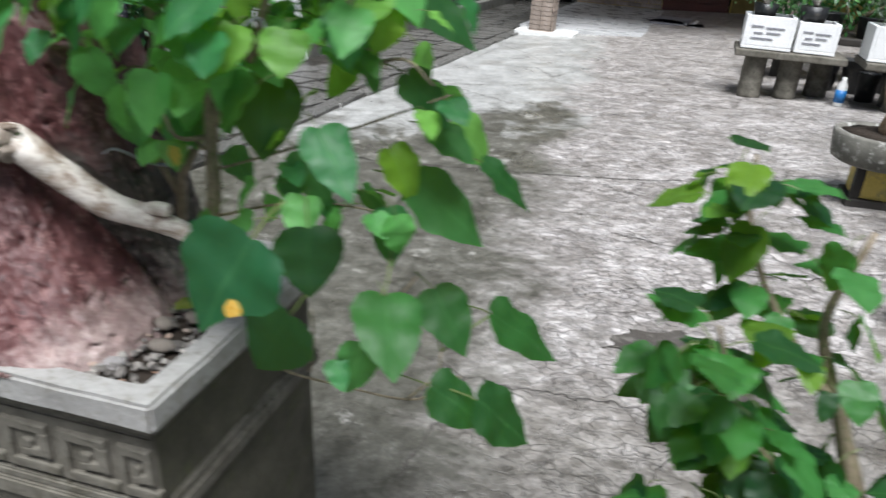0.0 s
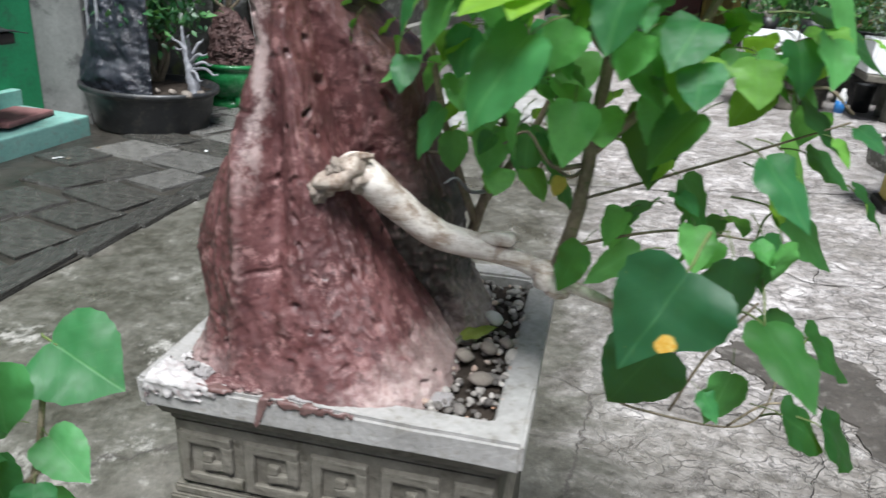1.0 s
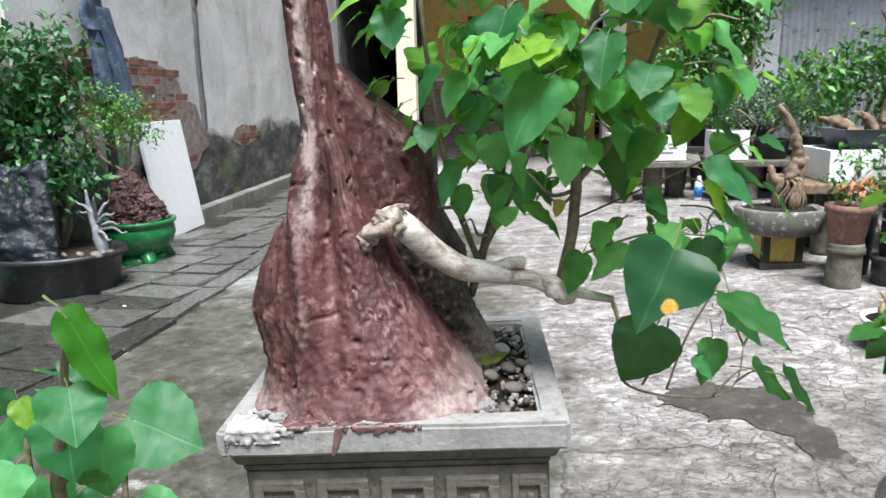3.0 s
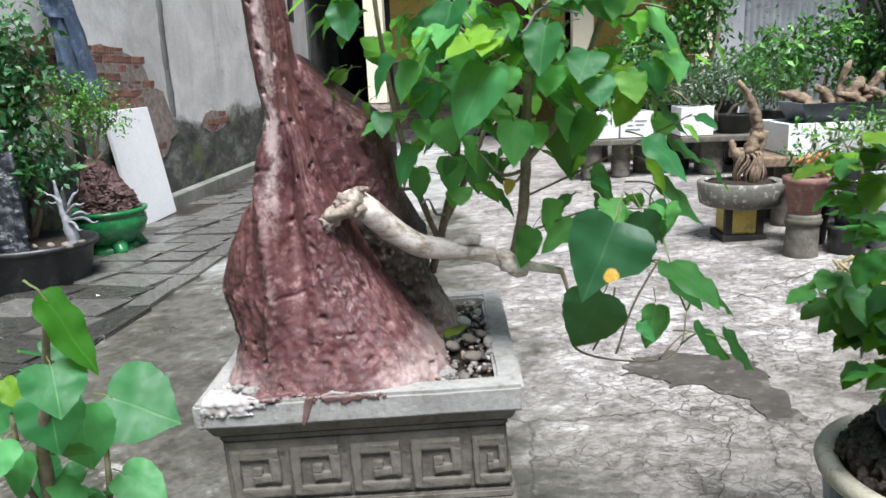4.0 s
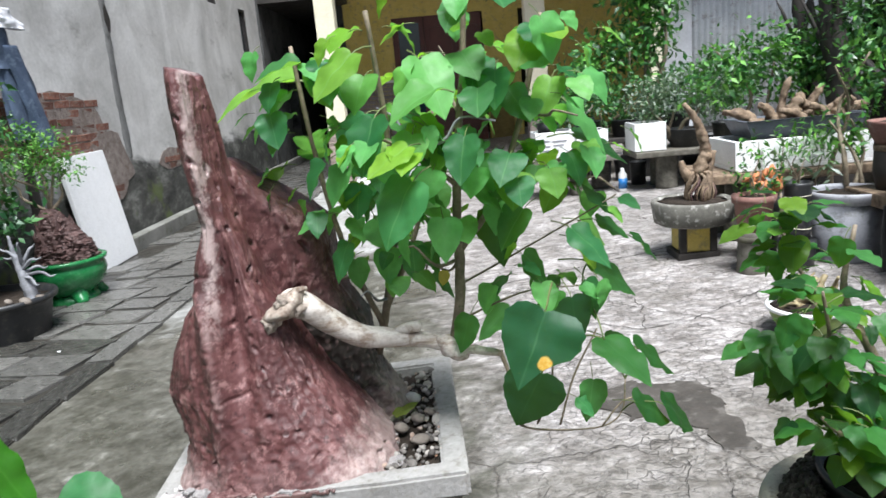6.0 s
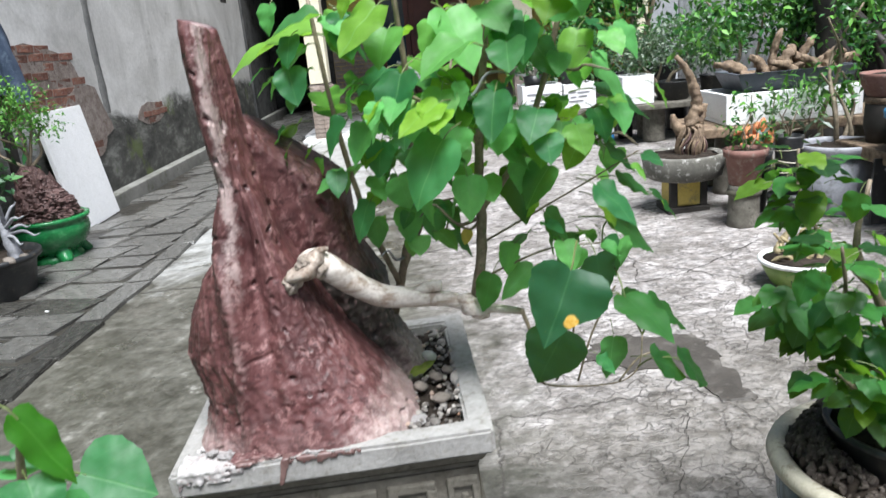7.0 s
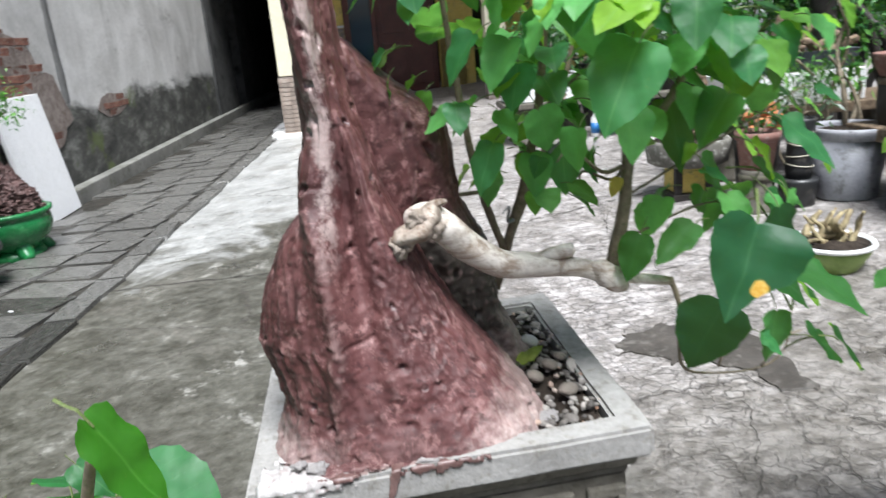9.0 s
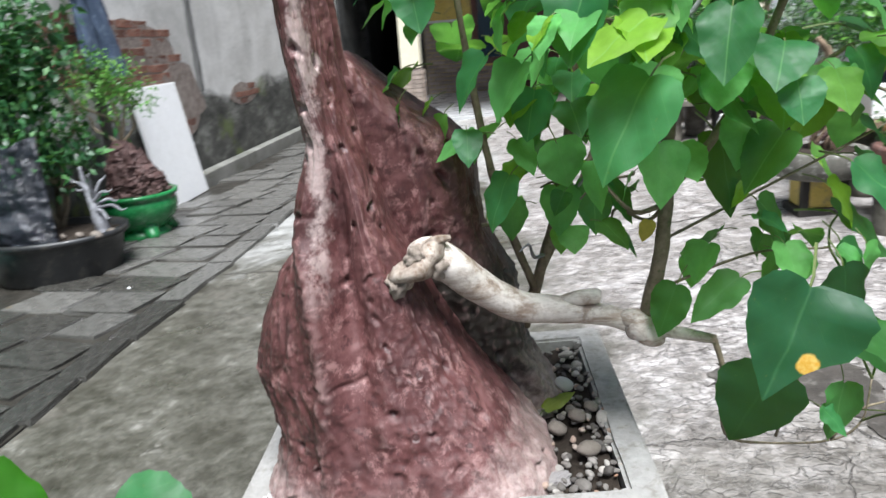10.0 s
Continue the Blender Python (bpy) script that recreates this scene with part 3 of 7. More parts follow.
def make_crack(name, label, points, wide, seed):
    """A dirt-filled crack or joint wandering over the yard, thin as a finger's edge."""
    pts = bend([(x, y, 0) for x, y in points], 14)
    bm = bmesh.new()
    rows = []
    for k, p in enumerate(pts):
        d = (pts[min(k + 1, len(pts) - 1)] - pts[max(k - 1, 0)]).normalized()
        side = Vector((-d.y, d.x, 0))
        wig = noise.noise_vector(p * 16 + Vector((seed, 0, 0))) * 0.020 + noise.noise_vector(p * 55) * 0.008
        c = p + Vector((wig.x, wig.y, 0))
        w = wide * (0.35 + 0.9 * abs(noise.noise(p * 23 + Vector((0, seed, 0))))) * (0.3 if k in (0, len(pts) - 1) else 1.0)
        rows.append([bm.verts.new((q.x, q.y, gz(q.x) + 0.0034)) for q in (c - side * w, c + side * w)])
    for a, b in zip(rows, rows[1:]):
        bm.faces.new((a[0], a[1], b[1], b[0]))
    return solid(name, bm, M_CRACK, label, "crack")


for k, (pts, wide) in enumerate((([(0.76, 0.70), (0.715, 0.56), (0.66, 0.47), (0.63, 0.40), (0.60, 0.32), (0.56, 0.20)], 0.0017), ([(0.83, 0.64), (0.805, 0.51), (0.83, 0.45), (0.825, 0.36), (0.84, 0.25)], 0.0016), ([(0.45, 1.86), (0.73, 1.775), (0.89, 1.65), (1.12, 1.70), (1.49, 1.94)], 0.0035),
                                 ([(0.78, 0.86), (0.90, 0.62), (0.98, 0.50)], 0.0022), ([(0.42, 1.30), (0.62, 1.42), (0.80, 1.36), (1.05, 1.46)], 0.0024), ([(0.89, 1.65), (0.96, 1.95), (0.90, 2.25), (1.02, 2.6)], 0.0026))):
    make_crack("ground_crack", "jagged dirt-filled crack in the yard's concrete", pts, wide, k * 5.3)
make_crack("yard_joint", "worn joint across the yard's concrete", [(-1.40, 2.46), (-1.0, 2.41), (-0.7, 2.36), (-0.2, 2.42), (0.3, 2.50), (0.60, 2.57), (0.88, 2.66), (1.22, 2.77), (1.9, 2.95)], 0.006, 3.0)



def lane_edge(y):
    """The yard's edge along the lane, slightly askew."""
    return -1.43 + 0.016 * y


def make_lane():
    bm = bmesh.new()
    for y0 in np.arange(-2.0, 20.0, 1.0):
        a, b = lane_edge(y0) - 0.012, lane_edge(y0 + 1) - 0.012
        q = [(-2.72, y0, gz(-2.72) + 0.006), (a, y0, gz(a) + 0.006), (b, y0 + 1, gz(b) + 0.006), (-2.72, y0 + 1, gz(-2.72) + 0.006)]
        bm.faces.new([bm.verts.new(c) for c in q])
    bmesh.ops.remove_doubles(bm, verts=bm.verts, dist=0.001)
    return solid("lane", bm, M_JOINT, "dark wet bedding of the slab-paved lane", "lane")


lane = make_lane()

def make_wall_west():
    """The old plastered boundary wall, with openings cut by building it in strips."""
    X0, X1 = -2.78, -2.60
    holes = [(8.30, 8.66, 2.28, 2.75), (9.66, 10.02, 1.74, 2.34)]
    bm = bmesh.new()
    ys = [2.905] + sorted(v for h in holes for v in h[:2]) + [10.70]
    for a, b in zip(ys, ys[1:]):
        hole = next((h for h in holes if h[0] <= a + 1e-6 and b - 1e-6 <= h[1]), None)
        if hole:
            box(bm, X0, a, -0.35, X1, b, hole[2])
            box(bm, X0, a, hole[3], X1, b, 3.9)
        else:
            box(bm, X0, a, -0.35, X1, b, 3.9)
    bmesh.ops.remove_doubles(bm, verts=bm.verts, dist=0.0005)
    return solid("wall_west", bm, M_PLASTER, "stained off-white plaster wall, mouldy and peeling low down", "wall"), holes


wall_west, WEST_HOLES = make_wall_west()
for k, (a, b, c, d) in enumerate(WEST_HOLES):
    w = thing(f"window_{k + 1}", "small dark barred window in the plaster wall", "window", kind="structure")
    fr = bmesh.new()
    for q in ((a, c, a + 0.03, d), (b - 0.03, c, b, d), (a + 0.03, c, b - 0.03, c + 0.03), (a + 0.03, d - 0.03, b - 0.03, d)):
        box(fr, -2.66, q[0], q[1], -2.605, q[2], q[3], 0.003)
    part("window_frame", fr, M_DARK, w)
    for q in (0.33, 0.66):
        part("bar", box_bm(-2.632, a + (b - a) * q - 0.006, c + 0.03, -2.620, a + (b - a) * q + 0.006, d - 0.03), M_DARK, w)
    part("pane", box_bm(-2.652, a + 0.03, c + 0.03, -2.642, b - 0.03, d - 0.03), M_GLASS, w)

bm = bmesh.new()
box(bm, -2.60, 4.2, -0.30, -2.49, 19.0, gz(-2.55) + 0.135, 0.012)
solid("skirting_ledge", bm, M_LEDGE, "low grey cement ledge along the wall foot", "ledge")

# the unpainted building beyond, and the roofed passage, its walls coloured dark for its shade
bm = bmesh.new()
box(bm, -2.95, 10.70, -0.35, -2.565, 12.20, 4.2)
box(bm, -2.95, 12.20, 1.95, -2.565, 12.95, 4.2)
box(bm, -2.95, 12.95, -0.35, -2.565, 19.5, 4.2)
solid("wall_passage_west", bm, M_SHADED_RENDER, "dark grey unpainted render wall of the passage", "wall")
solid("wall_passage_end", box_bm(-2.565, 19.3, -0.35, -1.30, 19.5, 4.2), M_SHADED_RENDER, "dark end wall of the narrow passage", "wall")
solid("wall_passage_east", box_bm(-1.50, 11.9, -0.35, -1.30, 19.3, 4.2), M_SHADED_RENDER, "dark side wall of the narrow passage", "wall")
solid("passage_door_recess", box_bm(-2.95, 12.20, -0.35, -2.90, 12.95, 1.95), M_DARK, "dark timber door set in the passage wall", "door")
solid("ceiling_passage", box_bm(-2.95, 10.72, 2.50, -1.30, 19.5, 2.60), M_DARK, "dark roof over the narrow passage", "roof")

# ---- the cement planter ----
def make_planter():
    t = thing("planter", "square grey cast-cement planter with a Greek key band", "planter", pose(0, 0.012, gz(0) - 0.004, 0, -1.7, 3.0))
    H, R, T = 0.552, 0.204, 0.034
    bm = bmesh.new()
    for k in range(4):
        m = Matrix.Rotation(k * math.pi / 2, 4, "Z")
        o, i, lo, hi = R, R - T, H - 0.034, H
        vs = [m @ Vector(c) for c in ((-o, -o, lo), (o, -o, lo), (i, -i, lo), (-i, -i, lo), (-o, -o, hi), (o, -o, hi), (i, -i, hi), (-i, -i, hi))]
        v = [bm.verts.new(c) for c in vs]
        for f in ((4, 5, 6, 7), (0, 1, 5, 4), (3, 2, 1, 0), (2, 3, 7, 6)):
            bm.faces.new([v[j] for j in f])
    bmesh.ops.remove_doubles(bm, verts=bm.verts, dist=0.0005)
    bmesh.ops.bevel(bm, geom=[e for e in bm.edges if e.calc_face_angle(0) > 0.5], offset=0.004, segments=2, affect="EDGES")
    for _ in range(3):
        bmesh.ops.subdivide_edges(bm, edges=[e for e in bm.edges if e.calc_length() > 0.05], cuts=1)
    for v in bm.verts:
        v.co += 0.0014 * noise.noise_vector(v.co * 40) + 0.0008 * noise.noise_vector(v.co * 9)
    part("rim", bm, M_CEMENT, t, "chipped pale cement rim")
    for name, z0, z1, a, b in (("moulding", H - 0.052, H - 0.034, 0.188, 0.196), ("moulding", H - 0.062, H - 0.052, 0.183, 0.183), ("band", H - 0.150, H - 0.062, 0.180, 0.180), ("moulding", H - 0.162, H - 0.150, 0.186, 0.186),
                               ("moulding", H - 0.185, H - 0.162, 0.190, 0.190), ("body", 0.05, H - 0.185, 0.165, 0.180), ("foot", 0.0, 0.05, 0.185, 0.185)):
        bm = bmesh.new()
        v = [bm.verts.new((sx * r, sy * r, z)) for z, r in ((z0, a), (z1, b)) for sx, sy in ((-1, -1), (1, -1), (1, 1), (-1, 1))]
        for f in ((0, 1, 5, 4), (1, 2, 6, 5), (2, 3, 7, 6), (3, 0, 4, 7), (0, 3, 2, 1), (4, 5, 6, 7)):
            bm.faces.new([v[j] for j in f])
        bmesh.ops.bevel(bm, geom=bm.edges[:], offset=0.0025, segments=2, affect="EDGES")
        part(name, bm, M_CEMENT_OLD, t)
    # one raised key, shared by all
    key = bmesh.new()
    s = 0.0125
    for x0, z0, x1, z1 in ((-0.034, 0, -0.034 + s, 0.066), (-0.0235, 0.066 - s, 0.026, 0.066), (0.026 - s, 0.020, 0.026, 0.0555), (-0.008, 0.020, 0.0155, 0.020 + s), (-0.008, 0.0305, -0.008 + s, 0.042), (-0.0235, 0, 0.036, s)):
        box(key, x0, -0.0062, z0, x1, 0.004, z1, 0.0028)
    for v in key.verts:
        v.co += 0.0016 * noise.noise_vector(v.co * 90) + 0.0010 * noise.noise_vector(v.co * 300)
    key_mesh = None
    # side panels are darker and more olive than the front band
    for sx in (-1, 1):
        part("side_panel", box_bm(sx * 0.1795 - 0.002, -0.176, H - 0.149, sx * 0.1795 + 0.002, 0.176, H - 0.063), M_CEMENT_OLIVE, t, "plain dark olive cement side")
        part("side_panel", box_bm(sx * 0.178 - 0.006, -0.170, 0.055, sx * 0.178 + 0.006, 0.170, H - 0.187), M_CEMENT_OLIVE, t)
    for k in (0, 2):
        for i in range(5):
            m = Matrix.Rotation(k * math.pi / 2, 4, "Z") @ Matrix.Translation((-0.138 + 0.0775 * i - 0.012 * (i == 4), -0.180, H - 0.142)) @ Matrix.Diagonal((1.08 if i < 4 else 0.70, 1, 1, 1))
            if key_mesh is None:
                key_mesh = part("key_relief", key, M_CEMENT_OLD, t, m=m).data
            else:
                part("key_relief", key_mesh, M_CEMENT_OLD, t, m=m)
    # soil
    bm = bmesh.new()
    n = 34
    rows = [[bm.verts.new(((i / n - 0.5) * 0.334, (j / n - 0.5) * 0.334, H - 0.013 + 0.007 * noise.noise((i * 0.45, j * 0.45, 1)))) for i in range(n + 1)] for j in range(n + 1)]
    for a, b in zip(rows, rows[1:]):
        for i in range(n):
            bm.faces.new((a[i], a[i + 1], b[i + 1], b[i]))
    part("soil", bm, M_SOIL, t, "dark moist soil", True)
    return t


planter = make_planter()


def pebble_bm(seed, sub=2, flat=0.7, amp=0.35):
    bm = bmesh.new()
    bmesh.ops.create_icosphere(bm, subdivisions=sub, radius=1.0)
    for v in bm.verts:
        v.co *= 1 + amp * noise.noise(v.co * 0.9 + Vector((seed * 7.3, 0, 0)))
        v.co.z *= flat
    return bm


PEBBLES = [finish(pebble_bm(k, 2), "pebble", True) for k in range(5)]


def make_gravel():
    r = random.Random(3)
    verts, faces = [], []
    for k in range(900):
        x, y = r.uniform(-0.15, 0.163), r.uniform(-0.152, 0.172)
        if x < 0.03 and y < 0.02:
            continue
        s = r.uniform(0.0018, 0.0052) * (1.7 if r.random() < 0.13 else 1)
        src = PEBBLES[k % 5]
        m = Matrix.Translation((x, y, 0.542 + 0.03 * x + s * 0.25)) @ Euler((r.uniform(-0.5, 0.5), r.uniform(-0.5, 0.5), r.uniform(0, 6))).to_matrix().to_4x4() @ Matrix.Diagonal((s * r.uniform(0.8, 1.5), s, s, 1))
        base = len(verts)
        verts += [m @ v.co for v in src.vertices]
        faces += [[base + i for i in p.vertices] for p in src.polygons]
    me = bpy.data.meshes.new("gravel")
    me.from_pydata(verts, [], faces)
    n = Nodes("gravel_mix")
    col = n.ramp(n.island(), (0.0, (0.06, 0.052, 0.046)), (0.5, (0.19, 0.172, 0.155)), (0.85, (0.42, 0.39, 0.355)), (1.0, (0.34, 0.19, 0.12)))
    me.materials.append(n.done(n.mix(0.4, col, n.ramp(n.noise(160, 4), (0.3, 0.3), (0.7, 1.0)), "MULTIPLY"), 0.75, n.bump(n.noise(200, 4), 0.5, 0.001)))
    return tagged(new("gravel", me), "grey and brown gravel on dark soil in the planter", "gravel", "", "stuff")


make_gravel()
for x, y, s, mt, lab in ((0.118, 0.053, 0.0115, M_WHITESTONE, "round white pebble on the planter's soil"), (0.134, -0.086, 0.0095, M_STONE, "long grey pebble on the planter's soil"),
                         (0.128, -0.02, 0.010, M_STONE, "grey pebble on the planter's soil"), (0.105, -0.045, 0.010, M_STONE, "grey pebble on the planter's soil"), (0.145, 0.0, 0.008, M_STONE, "grey pebble on the planter's soil")):
    p = tagged(new("pebble", PEBBLES[int(s * 10000) % 5].copy()), lab, "pebble", "pebbles in the planter")
    p.data.materials.append(mt)
    p.matrix_basis = pose(x, y, 0.546 + 0.03 * x + s * 0.4, 10, 5, 40) @ Matrix.Diagonal((s * (1.6 if "long" in lab else 1.1), s, s, 1))

# ---- the bonsai ----
def mass(bm, levels, nz, na, seed, lump, power=0.85, ridges=0.008, groove=None, tilt_top=0.0):
    """A gnarled mass lofted through levels of (z, left, right, front, back)."""
    lv = np.array(levels)
    rings = []
    for k in range(nz):
        z = lv[0, 0] + (lv[-1, 0] - lv[0, 0]) * k / (nz - 1)
        l, r, f, b = (float(np.interp(z, lv[:, 0], lv[:, c])) for c in (1, 2, 3, 4))
        ring = []
        for i in range(na):
            a = 2 * math.pi * i / na
            c, s = math.cos(a), math.sin(a)
            pw = power + (1.25 - power) * max(0.0, min(1.0, (z - 0.28) / 0.14)) if groove else power
            u, w0 = math.copysign(abs(c) ** pw, c), math.copysign(abs(s) ** pw, s)
            v = Vector(((l + r) / 2 + (r - l) / 2 * u, (f + b) / 2 + (b - f) / 2 * w0, z))
            v.x -= 0.26 * (r - l) * max(0.0, -s) * max(0.0, pw - 0.9) / 0.35
            d = Vector((c, s, 0))
            # furrows that run down and spread with the foot, calmer towards the top
            low = max(0.22, min(1.0, 1.25 - z / 0.30))
            w = ridges * low * (0.7 * noise.noise((c * 2.3 + seed, s * 2.3, z * 3.5)) + 0.55 * (0.3 - abs(noise.noise((u * 3.4 + seed, w0 * 3.4, z * 4.0 + 9)))) + 0.5 * (0.25 - abs(noise.noise((u * 7.5 + seed, w0 * 7.5, z * 9 + 3)))))
            q = v + 0.012 * noise.noise_vector(v * 22)
            w += lump * (0.12 + 0.88 * low) * (0.40 * noise.noise(q * 17 + Vector((seed, 0, 0))) + 0.36 * noise.noise(q * 41) + 0.34 * noise.noise(q * 83) + 0.40 * noise.noise(q * 170))
            # fibres along the grain, and bore holes
            w += 0.0030 * (0.5 + 0.5 * low) * (0.30 - abs(noise.noise((v.x * 62 + seed, v.y * 62, z * 9)))) + 0.0018 * (0.28 - abs(noise.noise((v.x * 140, v.y * 140 + seed, z * 26))))
            w -= 0.006 * max(0.0, noise.noise(q * 75 + Vector((0, seed, 0))) - 0.42) * 3.4
            if groove and s < 0.3:
                gx = float(np.interp(z, groove[0], groove[1]))
                depth = float(np.interp(z, groove[0], groove[2]))
                w -= depth * math.exp(-((v.x - gx) / 0.016) ** 2)
                w += 0.75 * depth * math.exp(-((v.x - gx + 0.030) / 0.011) ** 2)
            ring.append(bm.verts.new(v + d * w + Vector((0, 0, tilt_top * (v.x - l) * max(0.0, k / nz - 0.9) * 10))))
        rings.append(ring)
    for a, b in zip(rings, rings[1:]):
        for i in range(na):
            j = (i + 1) % na
            bm.faces.new((a[i], a[j], b[j], b[i]))
    bm.faces.new(rings[-1])
    bm.faces.new(rings[0][::-1])


bonsai = thing("bonsai_tree", "leafy bonsai growing from a dark red painted trunk", "bonsai", Matrix.Translation((0, 0, 0.535)))
Z0 = 0.535
bm = bmesh.new()
mass(bm, [(-0.01, -0.205, 0.105, -0.188, 0.03), (0.022, -0.186, 0.094, -0.180, 0.03), (0.055, -0.176, 0.068, -0.170, 0.03), (0.090, -0.184, 0.042, -0.162, 0.03), (0.125, -0.194, 0.018, -0.154, 0.03), (0.175, -0.182, -0.008, -0.144, 0.025),
          (0.225, -0.156, -0.030, -0.138, 0.0), (0.265, -0.122, -0.048, -0.134, -0.015), (0.345, -0.108, -0.064, -0.132, -0.030), (0.415, -0.112, -0.074, -0.128, -0.045), (0.49, -0.119, -0.080, -0.128, -0.056),
          (0.524, -0.121, -0.083, -0.126, -0.062), (0.541, -0.120, -0.086, -0.123, -0.066)], 260, 280, 1.7, 0.0038, 0.72, 0.0090,
     ((0.02, 0.10, 0.18, 0.26, 0.34, 0.44, 0.54), (-0.085, -0.078, -0.080, -0.086, -0.084, -0.084, -0.085), (0.0, 0.010, 0.019, 0.021, 0.013, 0.008, 0.004)), -0.42)
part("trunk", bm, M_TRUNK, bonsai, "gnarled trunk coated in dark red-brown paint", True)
bm = bmesh.new()
mass(bm, [(-0.01, -0.13, 0.122, -0.005, 0.125), (0.03, -0.13, 0.104, -0.005, 0.115), (0.09, -0.13, 0.074, -0.025, 0.105), (0.17, -0.13, 0.066, -0.045, 0.095), (0.235, -0.13, 0.034, -0.055, 0.09),
          (0.30, -0.13, 0.030, -0.062, 0.085), (0.326, -0.13, 0.024, -0.064, 0.08), (0.346, -0.13, 0.004, -0.066, 0.072), (0.368, -0.13, -0.026, -0.070, 0.06), (0.392, -0.128, -0.052, -0.076, 0.04), (0.412, -0.124, -0.070, -0.078, 0.01), (0.422, -0.118, -0.082, -0.074, -0.02)], 190, 220, 6.2, 0.0068, 0.58, 0.011)
part("trunk_back", bm, M_TRUNK_BARE, bonsai, "rear of the trunk, red above, raw grey with painted shade below", True)
YAW = Matrix.Translation((0, 0.012, 0)) @ Matrix.Rotation(radians(3.0), 4, "Z")
def drape(name, label, mt, x0, x1, y0, y1, keep, thick, lift=0.0012, step=0.0022):
    """A thin coat over the rim's top that folds down its outer faces; keep(x, y) above zero where it sticks."""
    bm = bmesh.new()
    nx, ny, edge = int((x1 - x0) / step), int((y1 - y0) / step), 0.2052
    grid = {}
    for i in range(nx + 1):
        for j in range(ny + 1):
            x, y = x0 + i * step, y0 + j * step
            d = keep(x, y)
            if d < -0.15:
                continue
            dx, dy = max(0.0, -edge - x), max(0.0, -edge - y)
            h = lift + thick * max(0.0, min(1.0, d)) * (0.7 + 0.6 * noise.noise((x * 120, y * 120, 1))) - (0.004 if d < 0 else 0)
            z = 0.0150 + 0.03 * max(x, -edge) - dx - dy
            grid[i, j] = bm.verts.new((max(x, -edge) - (h if dx > 0 else 0), max(y, -edge) - (h if dy > 0 else 0), z + (h if dx + dy == 0 else 0)))
    for i, j in grid:
        q = [grid.get(c) for c in ((i, j), (i + 1, j), (i + 1, j + 1), (i, j + 1))]
        if all(q):
            bm.faces.new(q)
    return part(name, bm, mt, bonsai, label, True, YAW)


def ragged(x, y, amount, scale=60.0):
    return amount * (noise.noise((x * scale, y * scale, 3)) + 0.6 * noise.noise((x * scale * 2.7, y * scale * 2.7, 8)))


# white cement smeared over the corner and along the foot, red paint run over the rim
drape("cement_smear", "white cement smeared over the rim's corner", M_RUBBLE, -0.226, -0.105, -0.222, -0.120, lambda x, y: 1.0 - math.hypot((x + 0.190) / 0.062, (y + 0.196) / 0.034) + ragged(x, y, 0.75), 0.005, 0.0012, 0.0013)
drape("paint_run", "faded red paint smeared over the rim's edge", M_PAINT, -0.075, 0.020, -0.222, -0.190, lambda x, y: 0.75 - abs(y + 0.2075) / 0.0075 - abs(x + 0.032) / 0.110 + ragged(x, y, 0.8, 90), 0.0003, 0.0012, 0.0012)
drape("paint_run", "", M_PAINT, -0.090, -0.060, -0.2395, -0.190, lambda x, y: 1.0 - abs(x + 0.0755 - 0.25 * (y + 0.21)) / (0.0052 - 0.08 * max(0.0, -y - 0.21)) + ragged(x, y, 0.35, 90), 0.0005, 0.0013, 0.0010)
drape("paint_run", "", M_PAINT, -0.150, -0.105, -0.214, -0.190, lambda x, y: 0.9 - math.hypot((x + 0.128) / 0.020, (y + 0.203) / 0.006) + ragged(x, y, 0.5, 90), 0.0008, 0.0024, 0.0015)
for k, (x, y, z, sx, sy, sz, mt) in enumerate(((-0.150, -0.186, 0.018, 0.010, 0.007, 0.009, M_RUBBLE), (-0.168, -0.180, 0.019, 0.008, 0.006, 0.006, M_RUBBLE), (0.092, -0.140, 0.010, 0.014, 0.011, 0.008, M_RUBBLE), (-0.042, -0.194, 0.014, 0.013, 0.005, 0.004, M_RUBBLE),
                                               (-0.112, -0.184, 0.012, 0.022, 0.012, 0.010, M_TRUNK), (-0.066, -0.190, 0.012, 0.022, 0.009, 0.006, M_TRUNK), (-0.015, -0.184, 0.010, 0.026, 0.012, 0.010, M_TRUNK), (-0.092, -0.194, 0.014, 0.010, 0.006, 0.005, M_TRUNK), (-0.140, -0.188, 0.012, 0.016, 0.010, 0.008, M_TRUNK))):
    bm = pebble_bm(k + 3, 4, 1.0, 0.4)
    for v in bm.verts:
        v.co *= 1 + 0.30 * noise.noise(v.co * 1.8 + Vector((k, 0, 0))) + 0.22 * noise.noise(v.co * 4.5) + 0.16 * noise.noise(v.co * 10)
    part("cement_lump", bm, mt, bonsai, m=YAW @ Matrix.Translation((x, y, z - 0.2 * sz)) @ Matrix.Diagonal((sx, sy, sz * 0.7, 1)), smooth=True)


def W(*p):
    """World place to the bonsai's own."""
    return (p[0], p[1], p[2] - Z0)

bm = bmesh.new()
limb(bm, [W(-0.022, -0.090, 0.768), W(-0.008, -0.104, 0.772), W(0.010, -0.100, 0.758), W(0.032, -0.085, 0.733), W(0.068, -0.072, 0.706), W(0.114, -0.066, 0.697), W(0.159, -0.063, 0.688), W(0.190, -0.062, 0.675), W(0.215, -0.068, 0.672), W(0.256, -0.082, 0.668)],
     (0.0125, 0.0165, 0.0172, 0.0168, 0.0155, 0.0130, 0.0105, 0.0108, 0.0068, 0.0045), 20, 0.07, 9, 2.0)
